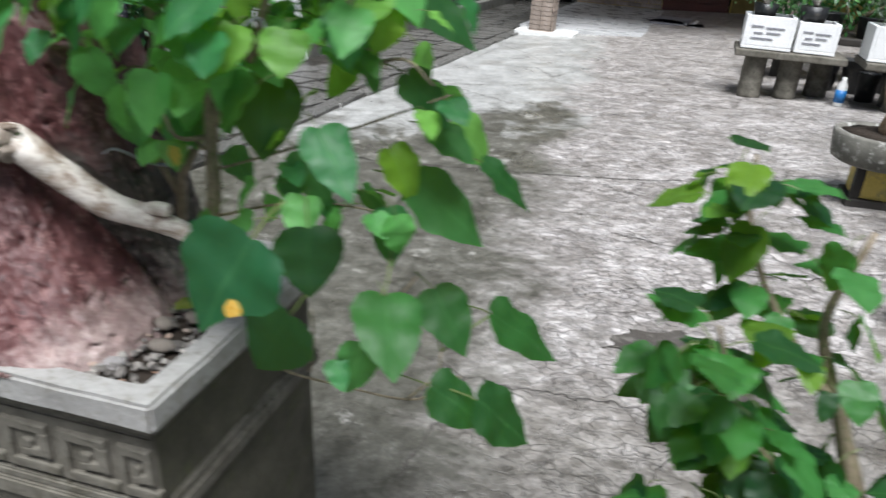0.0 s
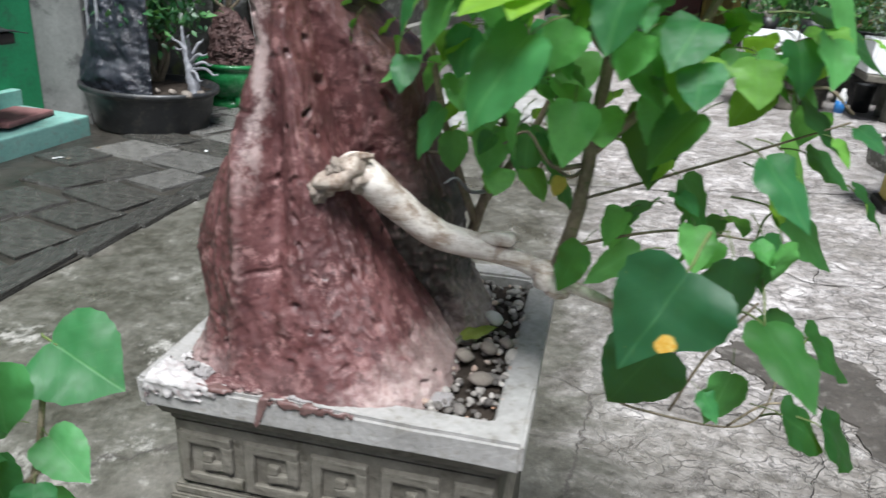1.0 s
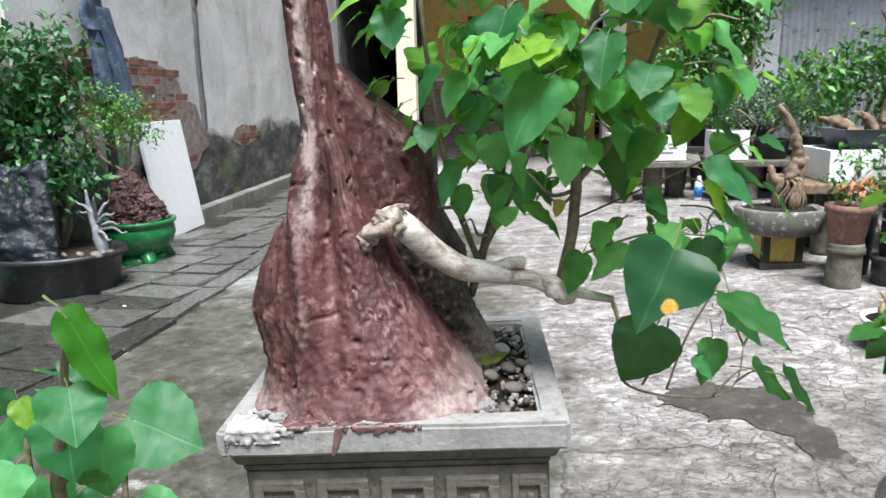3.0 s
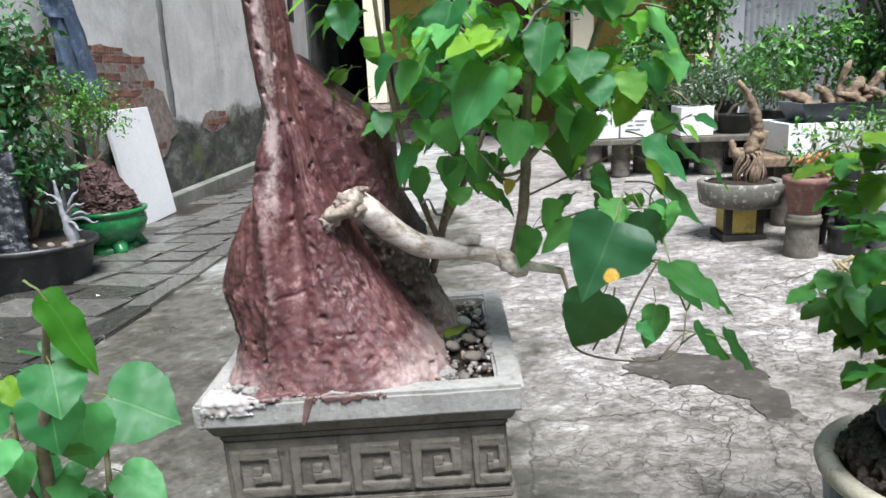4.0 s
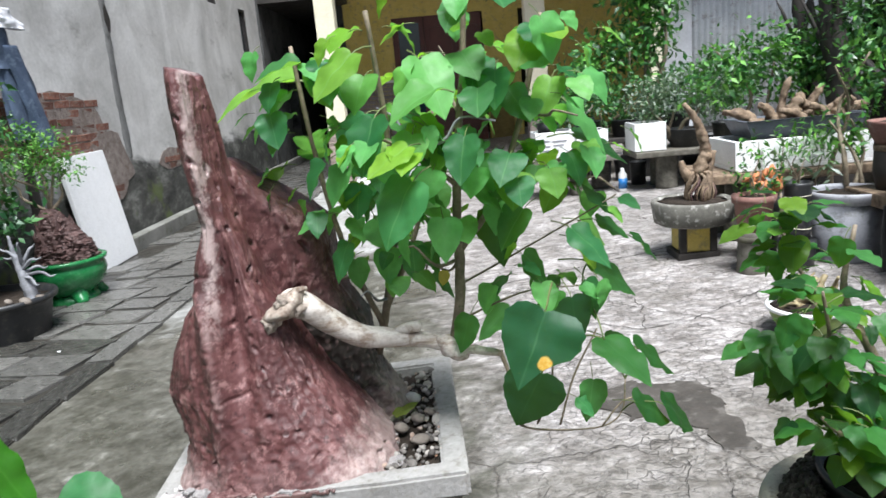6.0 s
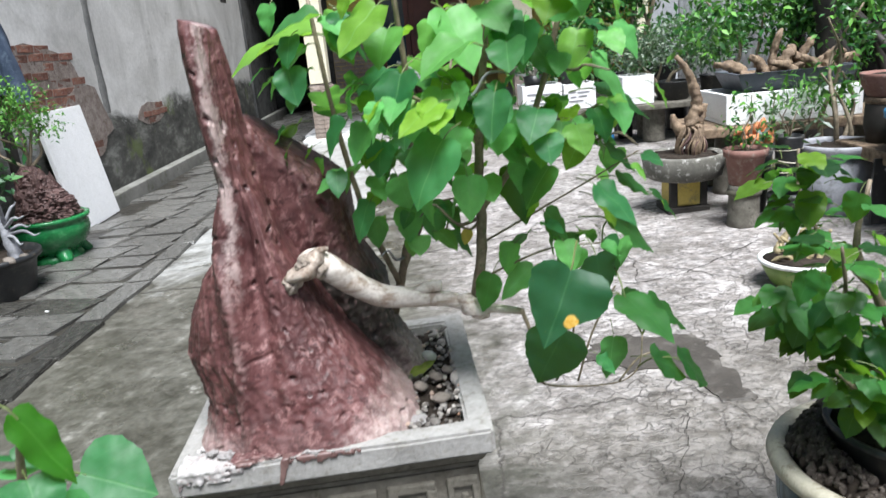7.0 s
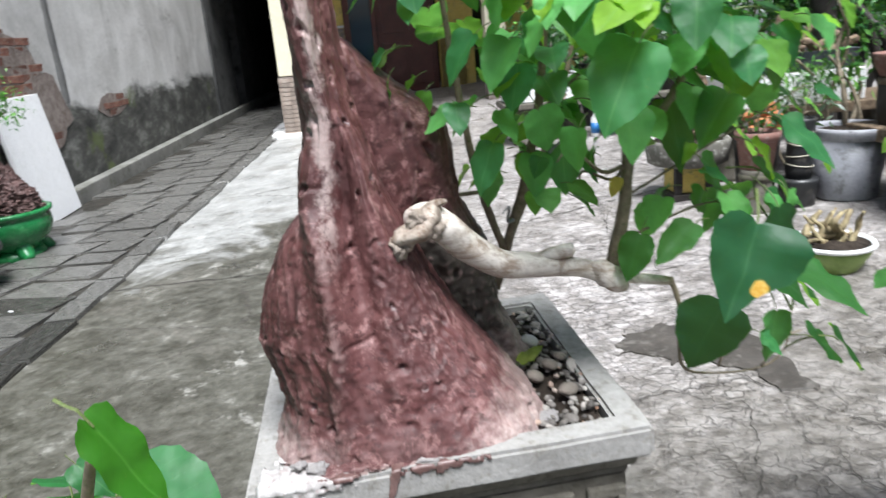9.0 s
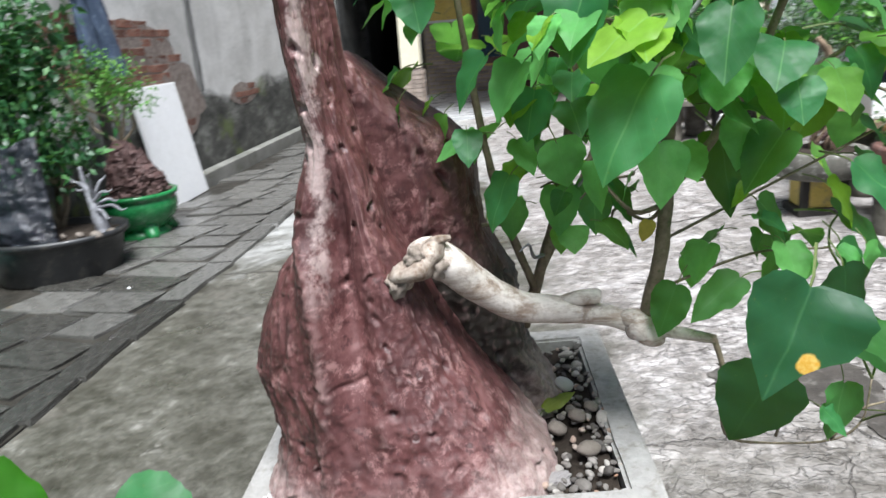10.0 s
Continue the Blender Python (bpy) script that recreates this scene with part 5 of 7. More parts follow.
def make_bowl_shrub():
    cx, cy = 0.862, 0.035
    g = gz(cx)
    pot = thing("glazed_bowl", "blue-grey glazed round bowl with a worn cream rim", "plant pot", Matrix.Translation((cx, cy, g)))
    part("body", lathe([(0.0, 0.0), (0.095, 0.0), (0.105, 0.012), (0.125, 0.05), (0.155, 0.11), (0.174, 0.17), (0.180, 0.225), (0.176, 0.246), (0.160, 0.246), (0.150, 0.21), (0.0, 0.20)], 56, 0.01), M_BLUEBOWL, pot, smooth=True)
    part("rim", lathe([(0.178, 0.238), (0.190, 0.243), (0.194, 0.255), (0.189, 0.268), (0.172, 0.270), (0.160, 0.262), (0.158, 0.240), (0.178, 0.238)], 64, 0.012, seed=3), M_CREAMRIM, pot, "chipped cream rim", True)
    bm = lathe([(0.159 - 0.0132 * k, 0.243 + 0.012 * min(1, k / 3)) for k in range(13)], 72)
    for v in bm.verts:
        heap = max(0.0, min(1.0, (-v.co.x * 0.8 + v.co.y * 0.5 + 0.02) / 0.10))
        v.co.z += 0.010 * noise.noise(v.co * 40) + 0.012 * noise.noise(v.co * 16) + 0.006 * noise.noise(v.co * 90) + 0.045 * heap * min(1.0, (0.165 - v.co.xy.length) / 0.03)
    part("soil", bm, M_SOIL, pot, "crumbly dark soil heaped to one side", True)
    q = random.Random(31)
    verts, faces = [], []
    for k in range(420):
        a, d = q.uniform(1.9, 5.2) if k % 3 else q.uniform(0, 6.28), q.uniform(0.105, 0.158)
        s = q.uniform(0.003, 0.009)
        heap = max(0.0, min(1.0, (-math.cos(a) * d * 0.8 + math.sin(a) * d * 0.5 + 0.02) / 0.10))
        m = Matrix.Translation((d * math.cos(a), d * math.sin(a), 0.257 + 0.045 * heap * min(1.0, (0.165 - d) / 0.03))) @ Euler((k, k * 0.7, k * 0.3)).to_matrix().to_4x4() @ Matrix.Diagonal((s * 1.4, s, s * 0.8, 1))
        src = PEBBLES[k % 5]
        base = len(verts)
        verts += [m @ v.co for v in src.vertices]
        faces += [[base + i for i in p.vertices] for p in src.polygons]
    me = bpy.data.meshes.new("crumbs")
    me.from_pydata(verts, [], faces)
    tagged(part("soil_gravel", me, M_CRUMB, pot), "", kind="stuff")
    inner = thing("nursery_pot", "black plastic nursery pot sunk in the glazed bowl", "plant pot", Matrix.Translation((cx + 0.020, cy - 0.010, g + 0.228)))
    part("body", lathe([(0.0, 0.0), (0.105, 0.0), (0.126, 0.095), (0.131, 0.097), (0.132, 0.108), (0.124, 0.108), (0.118, 0.085), (0.0, 0.085)], 48, 0.02), M_BLACKPLASTIC, inner, smooth=True)
    bm = lathe([(0.119, 0.088), (0.07, 0.098), (0.0, 0.103)], 40)
    for v in bm.verts:
        v.co.z += 0.012 * noise.noise(v.co * 40)
    part("soil", bm, M_SOIL, inner, smooth=True)
    base = (cx + 0.01, cy, g + 0.318)
    shrub = thing("potted_shrub", "dense young shrub with small heart-shaped leaves", "shrub", Matrix.Translation(base))
    B = Vector(base)
    def out(*steps):
        return [B + Vector(q) for q in steps]
    stems = [
        out((0, 0, 0), (-0.02, 0.0, 0.07), (-0.09, -0.01, 0.14), (-0.15, 0.0, 0.20), (-0.20, 0.01, 0.25)),
        out((0, 0, 0), (0.01, 0.02, 0.09), (-0.03, 0.04, 0.20), (-0.07, 0.05, 0.30), (-0.05, 0.06, 0.40)),
        out((0, 0, 0), (0.03, -0.01, 0.08), (0.06, -0.03, 0.18), (0.08, -0.02, 0.30), (0.07, 0.0, 0.42)),
        out((-0.02, 0, 0.07), (-0.08, -0.05, 0.09), (-0.13, -0.08, 0.12), (-0.17, -0.09, 0.16)),
        out((0.02, 0, 0.07), (0.09, 0.03, 0.13), (0.16, 0.02, 0.22), (0.20, 0.03, 0.33)),
        out((-0.06, 0, 0.13), (-0.13, -0.04, 0.22), (-0.16, -0.08, 0.29), (-0.18, -0.10, 0.35)),
        out((0.05, -0.02, 0.15), (0.05, -0.09, 0.20), (0.08, -0.14, 0.26)),
        out((-0.05, 0.03, 0.23), (-0.12, 0.05, 0.31), (-0.16, 0.06, 0.39), (-0.17, 0.05, 0.46)),
        out((-0.10, -0.01, 0.15), (-0.14, 0.04, 0.17), (-0.18, 0.07, 0.20)),
    ]
    for s, r in zip(stems, ((0.022, 0.014, 0.008, 0.005, 0.003), (0.016, 0.010, 0.006, 0.003), (0.014, 0.008, 0.005, 0.003), (0.006, 0.003), (0.007, 0.003), (0.005, 0.002), (0.005, 0.002), (0.005, 0.002), (0.004, 0.002))):
        bm = bmesh.new()
        limb(bm, [p - B for p in s], r, 8, 0.4, 5, r[0] * 300)
        part("stem", bm, M_TWIG, shrub, smooth=True)
    strew(shrub, base, SMALL, stems, 215, (0.034, 0.058), 0.055, 21, (-0.3, -0.5, 0.2), (-0.2, 1.1))
    strew(shrub, base, SMALL, [q[:3] for q in stems], 70, (0.028, 0.048), 0.06, 23, (-0.2, -0.6, 0.1), (0.3, 1.3))
    # leaves in the darker green add to the shade painted among the stems
    strew(shrub, base, HEART_HANG, stems[:4], 16, (0.05, 0.07), 0.05, 22, (-0.3, -0.6, 0.2), (0.4, 1.1))


make_bowl_shrub()

# ---- the young plant in front of the planter ----
def make_front_plant():
    x, y = -0.315, -0.30
    g = gz(x)
    pot = thing("nursery_pot", "small black plastic nursery pot on the yard", "plant pot", Matrix.Translation((x, y, g - 0.002)))
    part("body", lathe([(0.0, 0.0), (0.065, 0.0), (0.082, 0.15), (0.088, 0.152), (0.088, 0.165), (0.080, 0.165), (0.075, 0.14), (0.0, 0.14)], 36, 0.02), M_BLACKPLASTIC, pot, smooth=True)
    part("soil", lathe([(0.076, 0.142), (0.04, 0.15), (0.0, 0.152)], 30), M_SOIL, pot, smooth=True)
    base = (x, y, g + 0.148)
    plant = thing("potted_seedling", "young upright plant with large heart-shaped leaves", "plant", Matrix.Translation(base))
    B = Vector(base)
    stems = [[B, B + Vector((-0.004, -0.01, 0.15)), B + Vector((0.0, -0.03, 0.32)), B + Vector((0.012, -0.05, 0.42)), B + Vector((0.05, -0.08, 0.52)), B + Vector((0.085, -0.115, 0.60))],
             [B + Vector((0.0, -0.01, 0.20)), B + Vector((0.015, 0.04, 0.30)), B + Vector((0.0, 0.085, 0.385))],
             [B + Vector((0.0, -0.02, 0.26)), B + Vector((0.03, 0.0, 0.31)), B + Vector((0.05, 0.03, 0.335))],
             [B + Vector((0.0, -0.03, 0.32)), B + Vector((-0.012, -0.05, 0.40)), B + Vector((-0.005, -0.06, 0.48))]]
    for s, r in zip(stems, ((0.013, 0.010, 0.006, 0.003), (0.005, 0.003), (0.004, 0.0025), (0.004, 0.0025))):
        bm = bmesh.new()
        limb(bm, [p - B for p in s], r, 8, 0.3, 5, r[0] * 100)
        part("stem", bm, M_TWIG, plant, smooth=True)
    put_leaf(plant, base, BLADE, (-0.228, -0.415, 0.750), (-0.190, -0.410, 0.674), 1.0, (0.92, -0.36, 0.20))
    for b, t, k, f in (((-0.281, -0.355, 0.636), (-0.266, -0.385, 0.566), 1.25, (0.15, -0.75, 0.75)), ((-0.300, -0.280, 0.584), (-0.284, -0.305, 0.500), 1.15, (0.20, -0.65, 0.8)),
                       ((-0.322, -0.195, 0.556), (-0.208, -0.215, 0.526), 1.35, (0.10, -0.80, 0.85)), ((-0.281, -0.255, 0.486), (-0.208, -0.280, 0.458), 0.95, (0.15, -0.65, 0.9)),
                       ((-0.311, -0.300, 0.482), (-0.268, -0.325, 0.424), 1.05, (0.10, -0.7, 0.8)), ((-0.317, -0.355, 0.570), (-0.322, -0.385, 0.520), 1.0, (-0.10, -0.7, 0.8)),
                       ((-0.336, -0.335, 0.614), (-0.372, -0.365, 0.570), 1.05, (-0.2, -0.7, 0.8)), ((-0.345, -0.26, 0.50), (-0.40, -0.28, 0.455), 1.0, (-0.2, -0.6, 0.9)), ((-0.330, -0.32, 0.44), (-0.355, -0.37, 0.39), 1.0, (0.0, -0.7, 0.8))):
        b, t = Vector(b), Vector(t)
        put_leaf(plant, base, HEART_PALE, b.lerp(t, 0.06), b.lerp(t, 0.86), k * 0.84, f)
    strew(plant, base, HEART_PALE, [q[2:] for q in stems[:1]] + stems[1:], 16, (0.036, 0.058), 0.040, 61, (0.1, -0.4, 0.2), (0.0, 1.0), 0.1)
    for b, t in (((-0.270, -0.36, 0.690), (-0.246, -0.372, 0.672)), ((-0.322, -0.36, 0.648), (-0.305, -0.37, 0.622)), ((-0.335, -0.355, 0.655), (-0.352, -0.36, 0.628))):
        put_leaf(plant, base, HEART, b, t, 0.75, (0.3, -0.7, 0.5))


make_front_plant()

# ---- foliage in bulk ----
def foliage(name, centres, count, size, mats, parent, seed, slim=0.52, kind="stuff", spread=1.0, droop=0.3):
    """Many small folded leaves round twig ends: centres are (x, y, z, radius)."""
    r = np.random.RandomState(seed)
    c = np.array(centres)
    per = np.maximum(1, (count * c[:, 3] ** 2 / (c[:, 3] ** 2).sum()).astype(int))
    verts, faces = [], []
    for (x, y, z, rad), n in zip(c, per):
        tufts = max(4, n // 9)
        tp = r.normal(size=(tufts, 3))
        tp *= (rad * spread * r.uniform(0.35, 1.0, (tufts, 1)) ** 0.5) / np.linalg.norm(tp, axis=1, keepdims=True)
        for k in range(n):
            p = np.array((x, y, z)) + tp[k % tufts] * (1, 1, 0.85) + r.normal(size=3) * size * 0.9
            go = r.normal(size=3) + tp[k % tufts] / max(rad, 1e-3) * 0.8
            go[2] -= droop
            go /= np.linalg.norm(go)
            up = r.normal(size=3) * 0.6 + (0, -0.2, 1)
            side = np.cross(go, up)
            side /= np.linalg.norm(side) + 1e-9
            nrm = np.cross(side, go)
            L = size * r.uniform(0.6, 1.25)
            w = L * slim * 0.5
            b = len(verts)
            verts += [p, p + go * L * 0.45 + side * w + nrm * w * 0.3, p + go * L - nrm * L * 0.12, p + go * L * 0.45 - side * w + nrm * w * 0.3, p + go * L * 0.5]
            faces += [(b, b + 1, b + 4), (b + 1, b + 2, b + 4), (b + 2, b + 3, b + 4), (b + 3, b, b + 4)]
    me = bpy.data.meshes.new(name)
    me.from_pydata([tuple(v) for v in verts], [], faces)
    for p in me.polygons:
        p.use_smooth = True
    me.materials.append(mats)
    ob = new(name, me)
    ob.parent = parent
    if parent is None or kind:
        tagged(ob, kind=kind)
    return ob


def bulk_leaf(name, dark, mid, light, gloss=(0.35, 0.55)):
    n = Nodes(name)
    i = n.island()
    col = n.ramp(i, (0.0, dark), (0.5, mid), (1.0, light))
    col = n.mix(0.3, col, n.ramp(n.noise(7, 3), (0.3, 0.35), (0.7, 1.0)), "MULTIPLY")
    n.done(col, n.ramp(i, (0.0, gloss[0]), (1.0, gloss[1])))
    glow = n.add("ShaderNodeBsdfTranslucent")
    n.set(glow.inputs["Color"], n.mix(0.5, col, (0.14, 0.36, 0.03)))
    mixer = n.add("ShaderNodeMixShader", Fac=0.20)
    n.t.links.new(n.p.outputs[0], mixer.inputs[1])
    n.t.links.new(glow.outputs[0], mixer.inputs[2])
    n.t.links.new(mixer.outputs[0], n.out.inputs["Surface"])
    return n.mat


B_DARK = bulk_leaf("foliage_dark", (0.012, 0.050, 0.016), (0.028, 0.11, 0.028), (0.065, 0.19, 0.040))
B_MID = bulk_leaf("foliage_mid", (0.008, 0.050, 0.012), (0.036, 0.160, 0.026), (0.17, 0.42, 0.060))
B_LIGHT = bulk_leaf("foliage_light", (0.035, 0.13, 0.020), (0.075, 0.24, 0.035), (0.17, 0.38, 0.060))
B_BUSH = bulk_leaf("foliage_bush", (0.010, 0.050, 0.018), (0.032, 0.125, 0.040), (0.085, 0.23, 0.065))
B_GREY = bulk_leaf("foliage_grey", (0.045, 0.075, 0.050), (0.10, 0.145, 0.095), (0.20, 0.25, 0.17))


def twigs(bm, root, ends, r0, r1, seed, n=6, wild=0.15):
    """Crooked limbs from a root to each end."""
    q = random.Random(seed)
    a = Vector(root)
    for e in ends:
        e = Vector(e)
        L = (e - a).length
        m1 = a.lerp(e, 0.35) + Vector((q.uniform(-1, 1), q.uniform(-1, 1), q.uniform(-0.3, 0.8))) * L * wild
        m2 = a.lerp(e, 0.7) + Vector((q.uniform(-1, 1), q.uniform(-1, 1), q.uniform(-0.5, 0.5))) * L * wild
        limb(bm, [a, m1, m2, e], (r0, (r0 + r1) / 2, r1), n, 0.4, 4, q.random() * 20)
    return bm


def pot(name, label, at, profile, material, rim=None, soil=None, n=36, sx=1.0, sy=1.0, turn=0, wob=0.012, category="plant pot", group=""):
    """A turned pot with its soil; at is the middle of its foot."""
    t = thing(name, label, category, pose(*at, 0, 0, turn), group)
    part("body", lathe(profile, n, wob, sx, sy, at[0]), material, t, smooth=True)
    if rim:
        part("rim", lathe(rim[0], n, wob, sx, sy, at[1]), rim[1], t, smooth=True)
    if soil:
        r, z = soil
        bm = lathe([(r, z), (r * 0.6, z + 0.02 * r + 0.006), (0.0, z + 0.012)], n, 0, sx, sy)
        for v in bm.verts:
            v.co.z += 0.010 * noise.noise(v.co * 25)
        part("soil", bm, M_SOIL, t, smooth=True)
    return t


# ---- the lane side: pots, board, trousers on a post ----
# long black training pot
gl = gz(-2.35)
pot("training_pot", "long black plastic training pot on the lane", (-2.375, 2.72, gl), [(0, 0), (0.30, 0), (0.315, 0.02), (0.35, 0.19), (0.37, 0.215), (0.385, 0.22), (0.385, 0.245), (0.36, 0.245), (0.345, 0.22), (0, 0.20)], M_BLACKPLASTIC,
    None, (0.345, 0.215), 56, 1.0, 0.80, 8)
drift = thing("driftwood_bonsai", "small bare silver-grey driftwood tree in the black training pot", "bonsai", Matrix.Translation((-2.10, 2.72, gl + 0.215)))
bm = bmesh.new()
limb(bm, [(0.02, 0, -0.02), (0.0, 0, 0.08), (-0.02, 0.0, 0.16), (-0.04, 0.0, 0.26), (-0.05, 0, 0.36)], (0.042, 0.030, 0.022, 0.014, 0.006), 10, 0.5, 5, 1.0)
part("trunk", bm, M_DRIFT, drift, smooth=True)
for e in ((0.13, -0.05, 0.24), (0.10, 0.04, 0.17), (0.16, 0.0, 0.13), (-0.10, -0.02, 0.30), (0.06, 0.03, 0.30), (0.10, -0.06, 0.10), (-0.12, 0.03, 0.24), (0.03, -0.06, 0.33)):
    bm = bmesh.new()
    limb(bm, [(-0.01, 0, 0.10 + 0.3 * e[2]), (e[0] * 0.5, e[1] * 0.7, 0.06 + e[2] * 0.7), (e[0] * 0.8, e[1], e[2] * 0.95), e], (0.011, 0.007, 0.003), 6, 0.5, 4, e[0] * 30)
    part("limb", bm, M_DRIFT, drift, smooth=True)
for k, (x, y, s) in enumerate(((-2.06, 2.60, 0.028), (-2.02, 2.68, 0.022), (-2.16, 2.62, 0.020), (-2.24, 2.60, 0.018))):
    p = tagged(new("pebble", PEBBLES[k].copy()), "pale pebble on the training pot's soil", "pebble", "pebbles in the training pot")
    p.data.materials.append(M_STONE)
    p.matrix_basis = pose(x, y, gl + 0.235 + s * 0.3, 20 * k, 10, 50 * k) @ Matrix.Diagonal((s * 1.2, s, s, 1))
# wrapped film, hanging from two canes
film = thing("plastic_wrap", "sheet of dirty crumpled clear plastic hung round the potted bush", "plastic sheet")
bm = bmesh.new()
n1, n2 = 70, 46
def film_at(u, v):
    a = math.pi * (0.72 + 0.95 * u)
    r = 0.37 - 0.13 * v
    p = Vector((-2.42 + r * math.cos(a) * 1.05, 2.82 + r * math.sin(a) * 0.9, gl + 0.22 + 0.62 * v * (0.85 + 0.25 * noise.noise((u * 3, 0, 4)))))
    k = 0.05 * abs(noise.noise((u * 8, v * 3, 0))) + 0.03 * abs(noise.noise((u * 19, v * 9, 3)))
    return p + Vector((k * math.cos(a), k * math.sin(a), 0.02 * noise.noise((u * 7, v * 7, 9))))
rows = [[bm.verts.new(film_at(i / n1, j / n2)) for i in range(n1 + 1)] for j in range(n2 + 1)]
for a, b in zip(rows, rows[1:]):
    for i in range(n1):
        bm.faces.new((a[i], a[i + 1], b[i + 1], b[i]))
part("sheet", bm, M_FILM, film, smooth=True).modifiers.new("thick", "SOLIDIFY").thickness = 0.002
bm = bmesh.new()
for x, y in ((-2.67, 2.62), (-2.56, 2.56)):
    limb(bm, [(x, y, gl + 0.2), (x + 0.02, y, gl + 0.6), (x + 0.01, y, gl + 1.0)], (0.010, 0.008), 8, 0.2)
part("cane", bm, M_DRIFT, film, smooth=True)
lb = thing("wrapped_bush", "dark feathery bush in the black training pot", "shrub", Matrix.Translation((-2.42, 2.86, gl + 0.21)))
bm = twigs(bmesh.new(), (0, 0, 0), [(-0.16, -0.05, 0.45), (0.05, -0.1, 0.55), (0.12, 0.05, 0.42), (-0.05, 0.1, 0.75), (-0.2, 0.05, 0.8), (0.08, 0.05, 0.85)], 0.018, 0.005, 4)
part("stem", bm, M_TWIG, lb, smooth=True)
foliage("foliage", [(-0.18, -0.05, 0.45, 0.16), (0.0, -0.12, 0.38, 0.14), (0.03, -0.06, 0.62, 0.17), (0.14, 0.02, 0.46, 0.13), (-0.08, 0.06, 0.80, 0.18), (-0.25, 0.03, 0.78, 0.17), (0.08, 0.02, 0.92, 0.17), (-0.15, -0.05, 1.02, 0.2), (0.10, 0.0, 1.12, 0.14)], 3000, 0.058, B_BUSH, lb, 5, 0.55)

# green glazed pot with its red stump
g2 = gz(-2.31)
gp = pot("green_pot", "green glazed ceramic pot on four splayed feet", (-2.29, 3.46, g2), [(0, 0.055), (0.13, 0.055), (0.145, 0.07), (0.19, 0.12), (0.208, 0.17), (0.205, 0.205), (0.195, 0.222), (0.215, 0.232), (0.219, 0.25), (0.20, 0.255), (0.185, 0.235), (0, 0.225)], M_GREENGLAZE, None, (0.19, 0.235), 48)
for k in range(4):
    a = math.pi / 4 + k * math.pi / 2
    c = Vector((math.cos(a), math.sin(a), 0))
    bm = bmesh.new()
    limb(bm, [c * 0.12 + Vector((0, 0, 0.075)), c * 0.145 + Vector((0, 0, 0.045)), c * 0.185 + Vector((0, 0, 0.014))], (0.05, 0.042, 0.026), 10, 0.1)
    part("foot", bm, M_GREENGLAZE, gp, smooth=True)
bm = lathe([(0.125, 0.0), (0.155, 0.004), (0.150, 0.03), (0.13, 0.06), (0.12, 0.06), (0.125, 0.0)], 40)
part("base_ring", bm, M_GREENGLAZE, gp, smooth=True)
gp.matrix_basis = gp.matrix_basis @ Matrix.Scale(1.14, 4)
rs = thing("red_stump", "craggy red-brown stump in the green pot", "stump", Matrix.Translation((-2.28, 3.46, g2 + 0.268)))
bm = bmesh.new()
mass(bm, [(-0.02, -0.17, 0.18, -0.15, 0.15), (0.05, -0.17, 0.18, -0.13, 0.13), (0.12, -0.15, 0.155, -0.11, 0.11), (0.18, -0.14, 0.11, -0.10, 0.10), (0.24, -0.13, 0.06, -0.08, 0.08), (0.30, -0.11, 0.02, -0.06, 0.06), (0.34, -0.09, -0.02, -0.03, 0.03)], 90, 110, 3.3, 0.050, 0.9, 0.045)
for k in range(16):
    a, h = k * 0.83, 0.05 + 0.2 * ((k * 7) % 10) / 10
    c = Vector((math.cos(a) * (0.17 - 0.4 * h) - 0.03, math.sin(a) * 0.12 * (1 - h), h))
    spur = limb(bmesh.new(), [c * 0.7, c + Vector((0, 0, 0.035)), c * 1.05 + Vector((0, 0, 0.085))], (0.040, 0.022, 0.003), 7, 0.7, 4, k * 5.0)
    part("spur", spur, M_REDSTUMP, rs)
part("trunk", bm, M_REDSTUMP, rs, smooth=True)
fp = thing("feathery_plant", "bright feathery-leaved plant rising from the red stump", "plant", Matrix.Translation((-2.34, 3.46, g2 + 0.585)))
bm = twigs(bmesh.new(), (0.02, 0, 0), [(-0.18, -0.02, 0.34), (-0.06, 0.02, 0.46), (0.10, -0.02, 0.42), (0.2, 0.0, 0.26), (-0.24, 0.02, 0.22)], 0.012, 0.003, 6)
part("stem", bm, M_TWIG, fp, smooth=True)
foliage("foliage", [(-0.18, -0.02, 0.34, 0.10), (-0.06, 0.02, 0.44, 0.11), (0.10, -0.02, 0.40, 0.11), (0.20, 0.0, 0.28, 0.09), (-0.24, 0.02, 0.20, 0.09), (0.02, 0.0, 0.25, 0.10)], 1500, 0.034, B_LIGHT, fp, 9, 0.42)

# foam board against the wall
board = thing("foam_board", "white styrofoam board leaning against the mouldy wall", "foam board")
bm = box_bm(-0.015, 0.0, 0.0, 0.015, 0.74, 0.885, 0.005)
part("panel", bm, M_FOAM, board)
m = Matrix.Translation((-2.445, 4.12, gz(-2.45) + 0.008)) @ Matrix.Rotation(0.03, 4, "Z") @ Matrix.Rotation(radians(-8.5), 4, "Y")
board.matrix_basis = m

# post with trousers
post = thing("timber_post", "rough dark timber post standing at the wall", "post", Matrix.Translation((-2.53, 3.68, gz(-2.55))))
bm = bmesh.new()
limb(bm, [(0, 0, 0), (0.004, 0.0, 0.7), (-0.004, 0.0, 1.4), (0.0, 0, 2.12)], (0.036, 0.035, 0.033, 0.030), 10, 0.15)
part("pole", bm, M_DARK, post, smooth=True)
jeans = thing("jeans", "pair of faded blue jeans hung by the waist on the post", "trousers", Matrix.Translation((-2.50, 3.74, 0.0)))
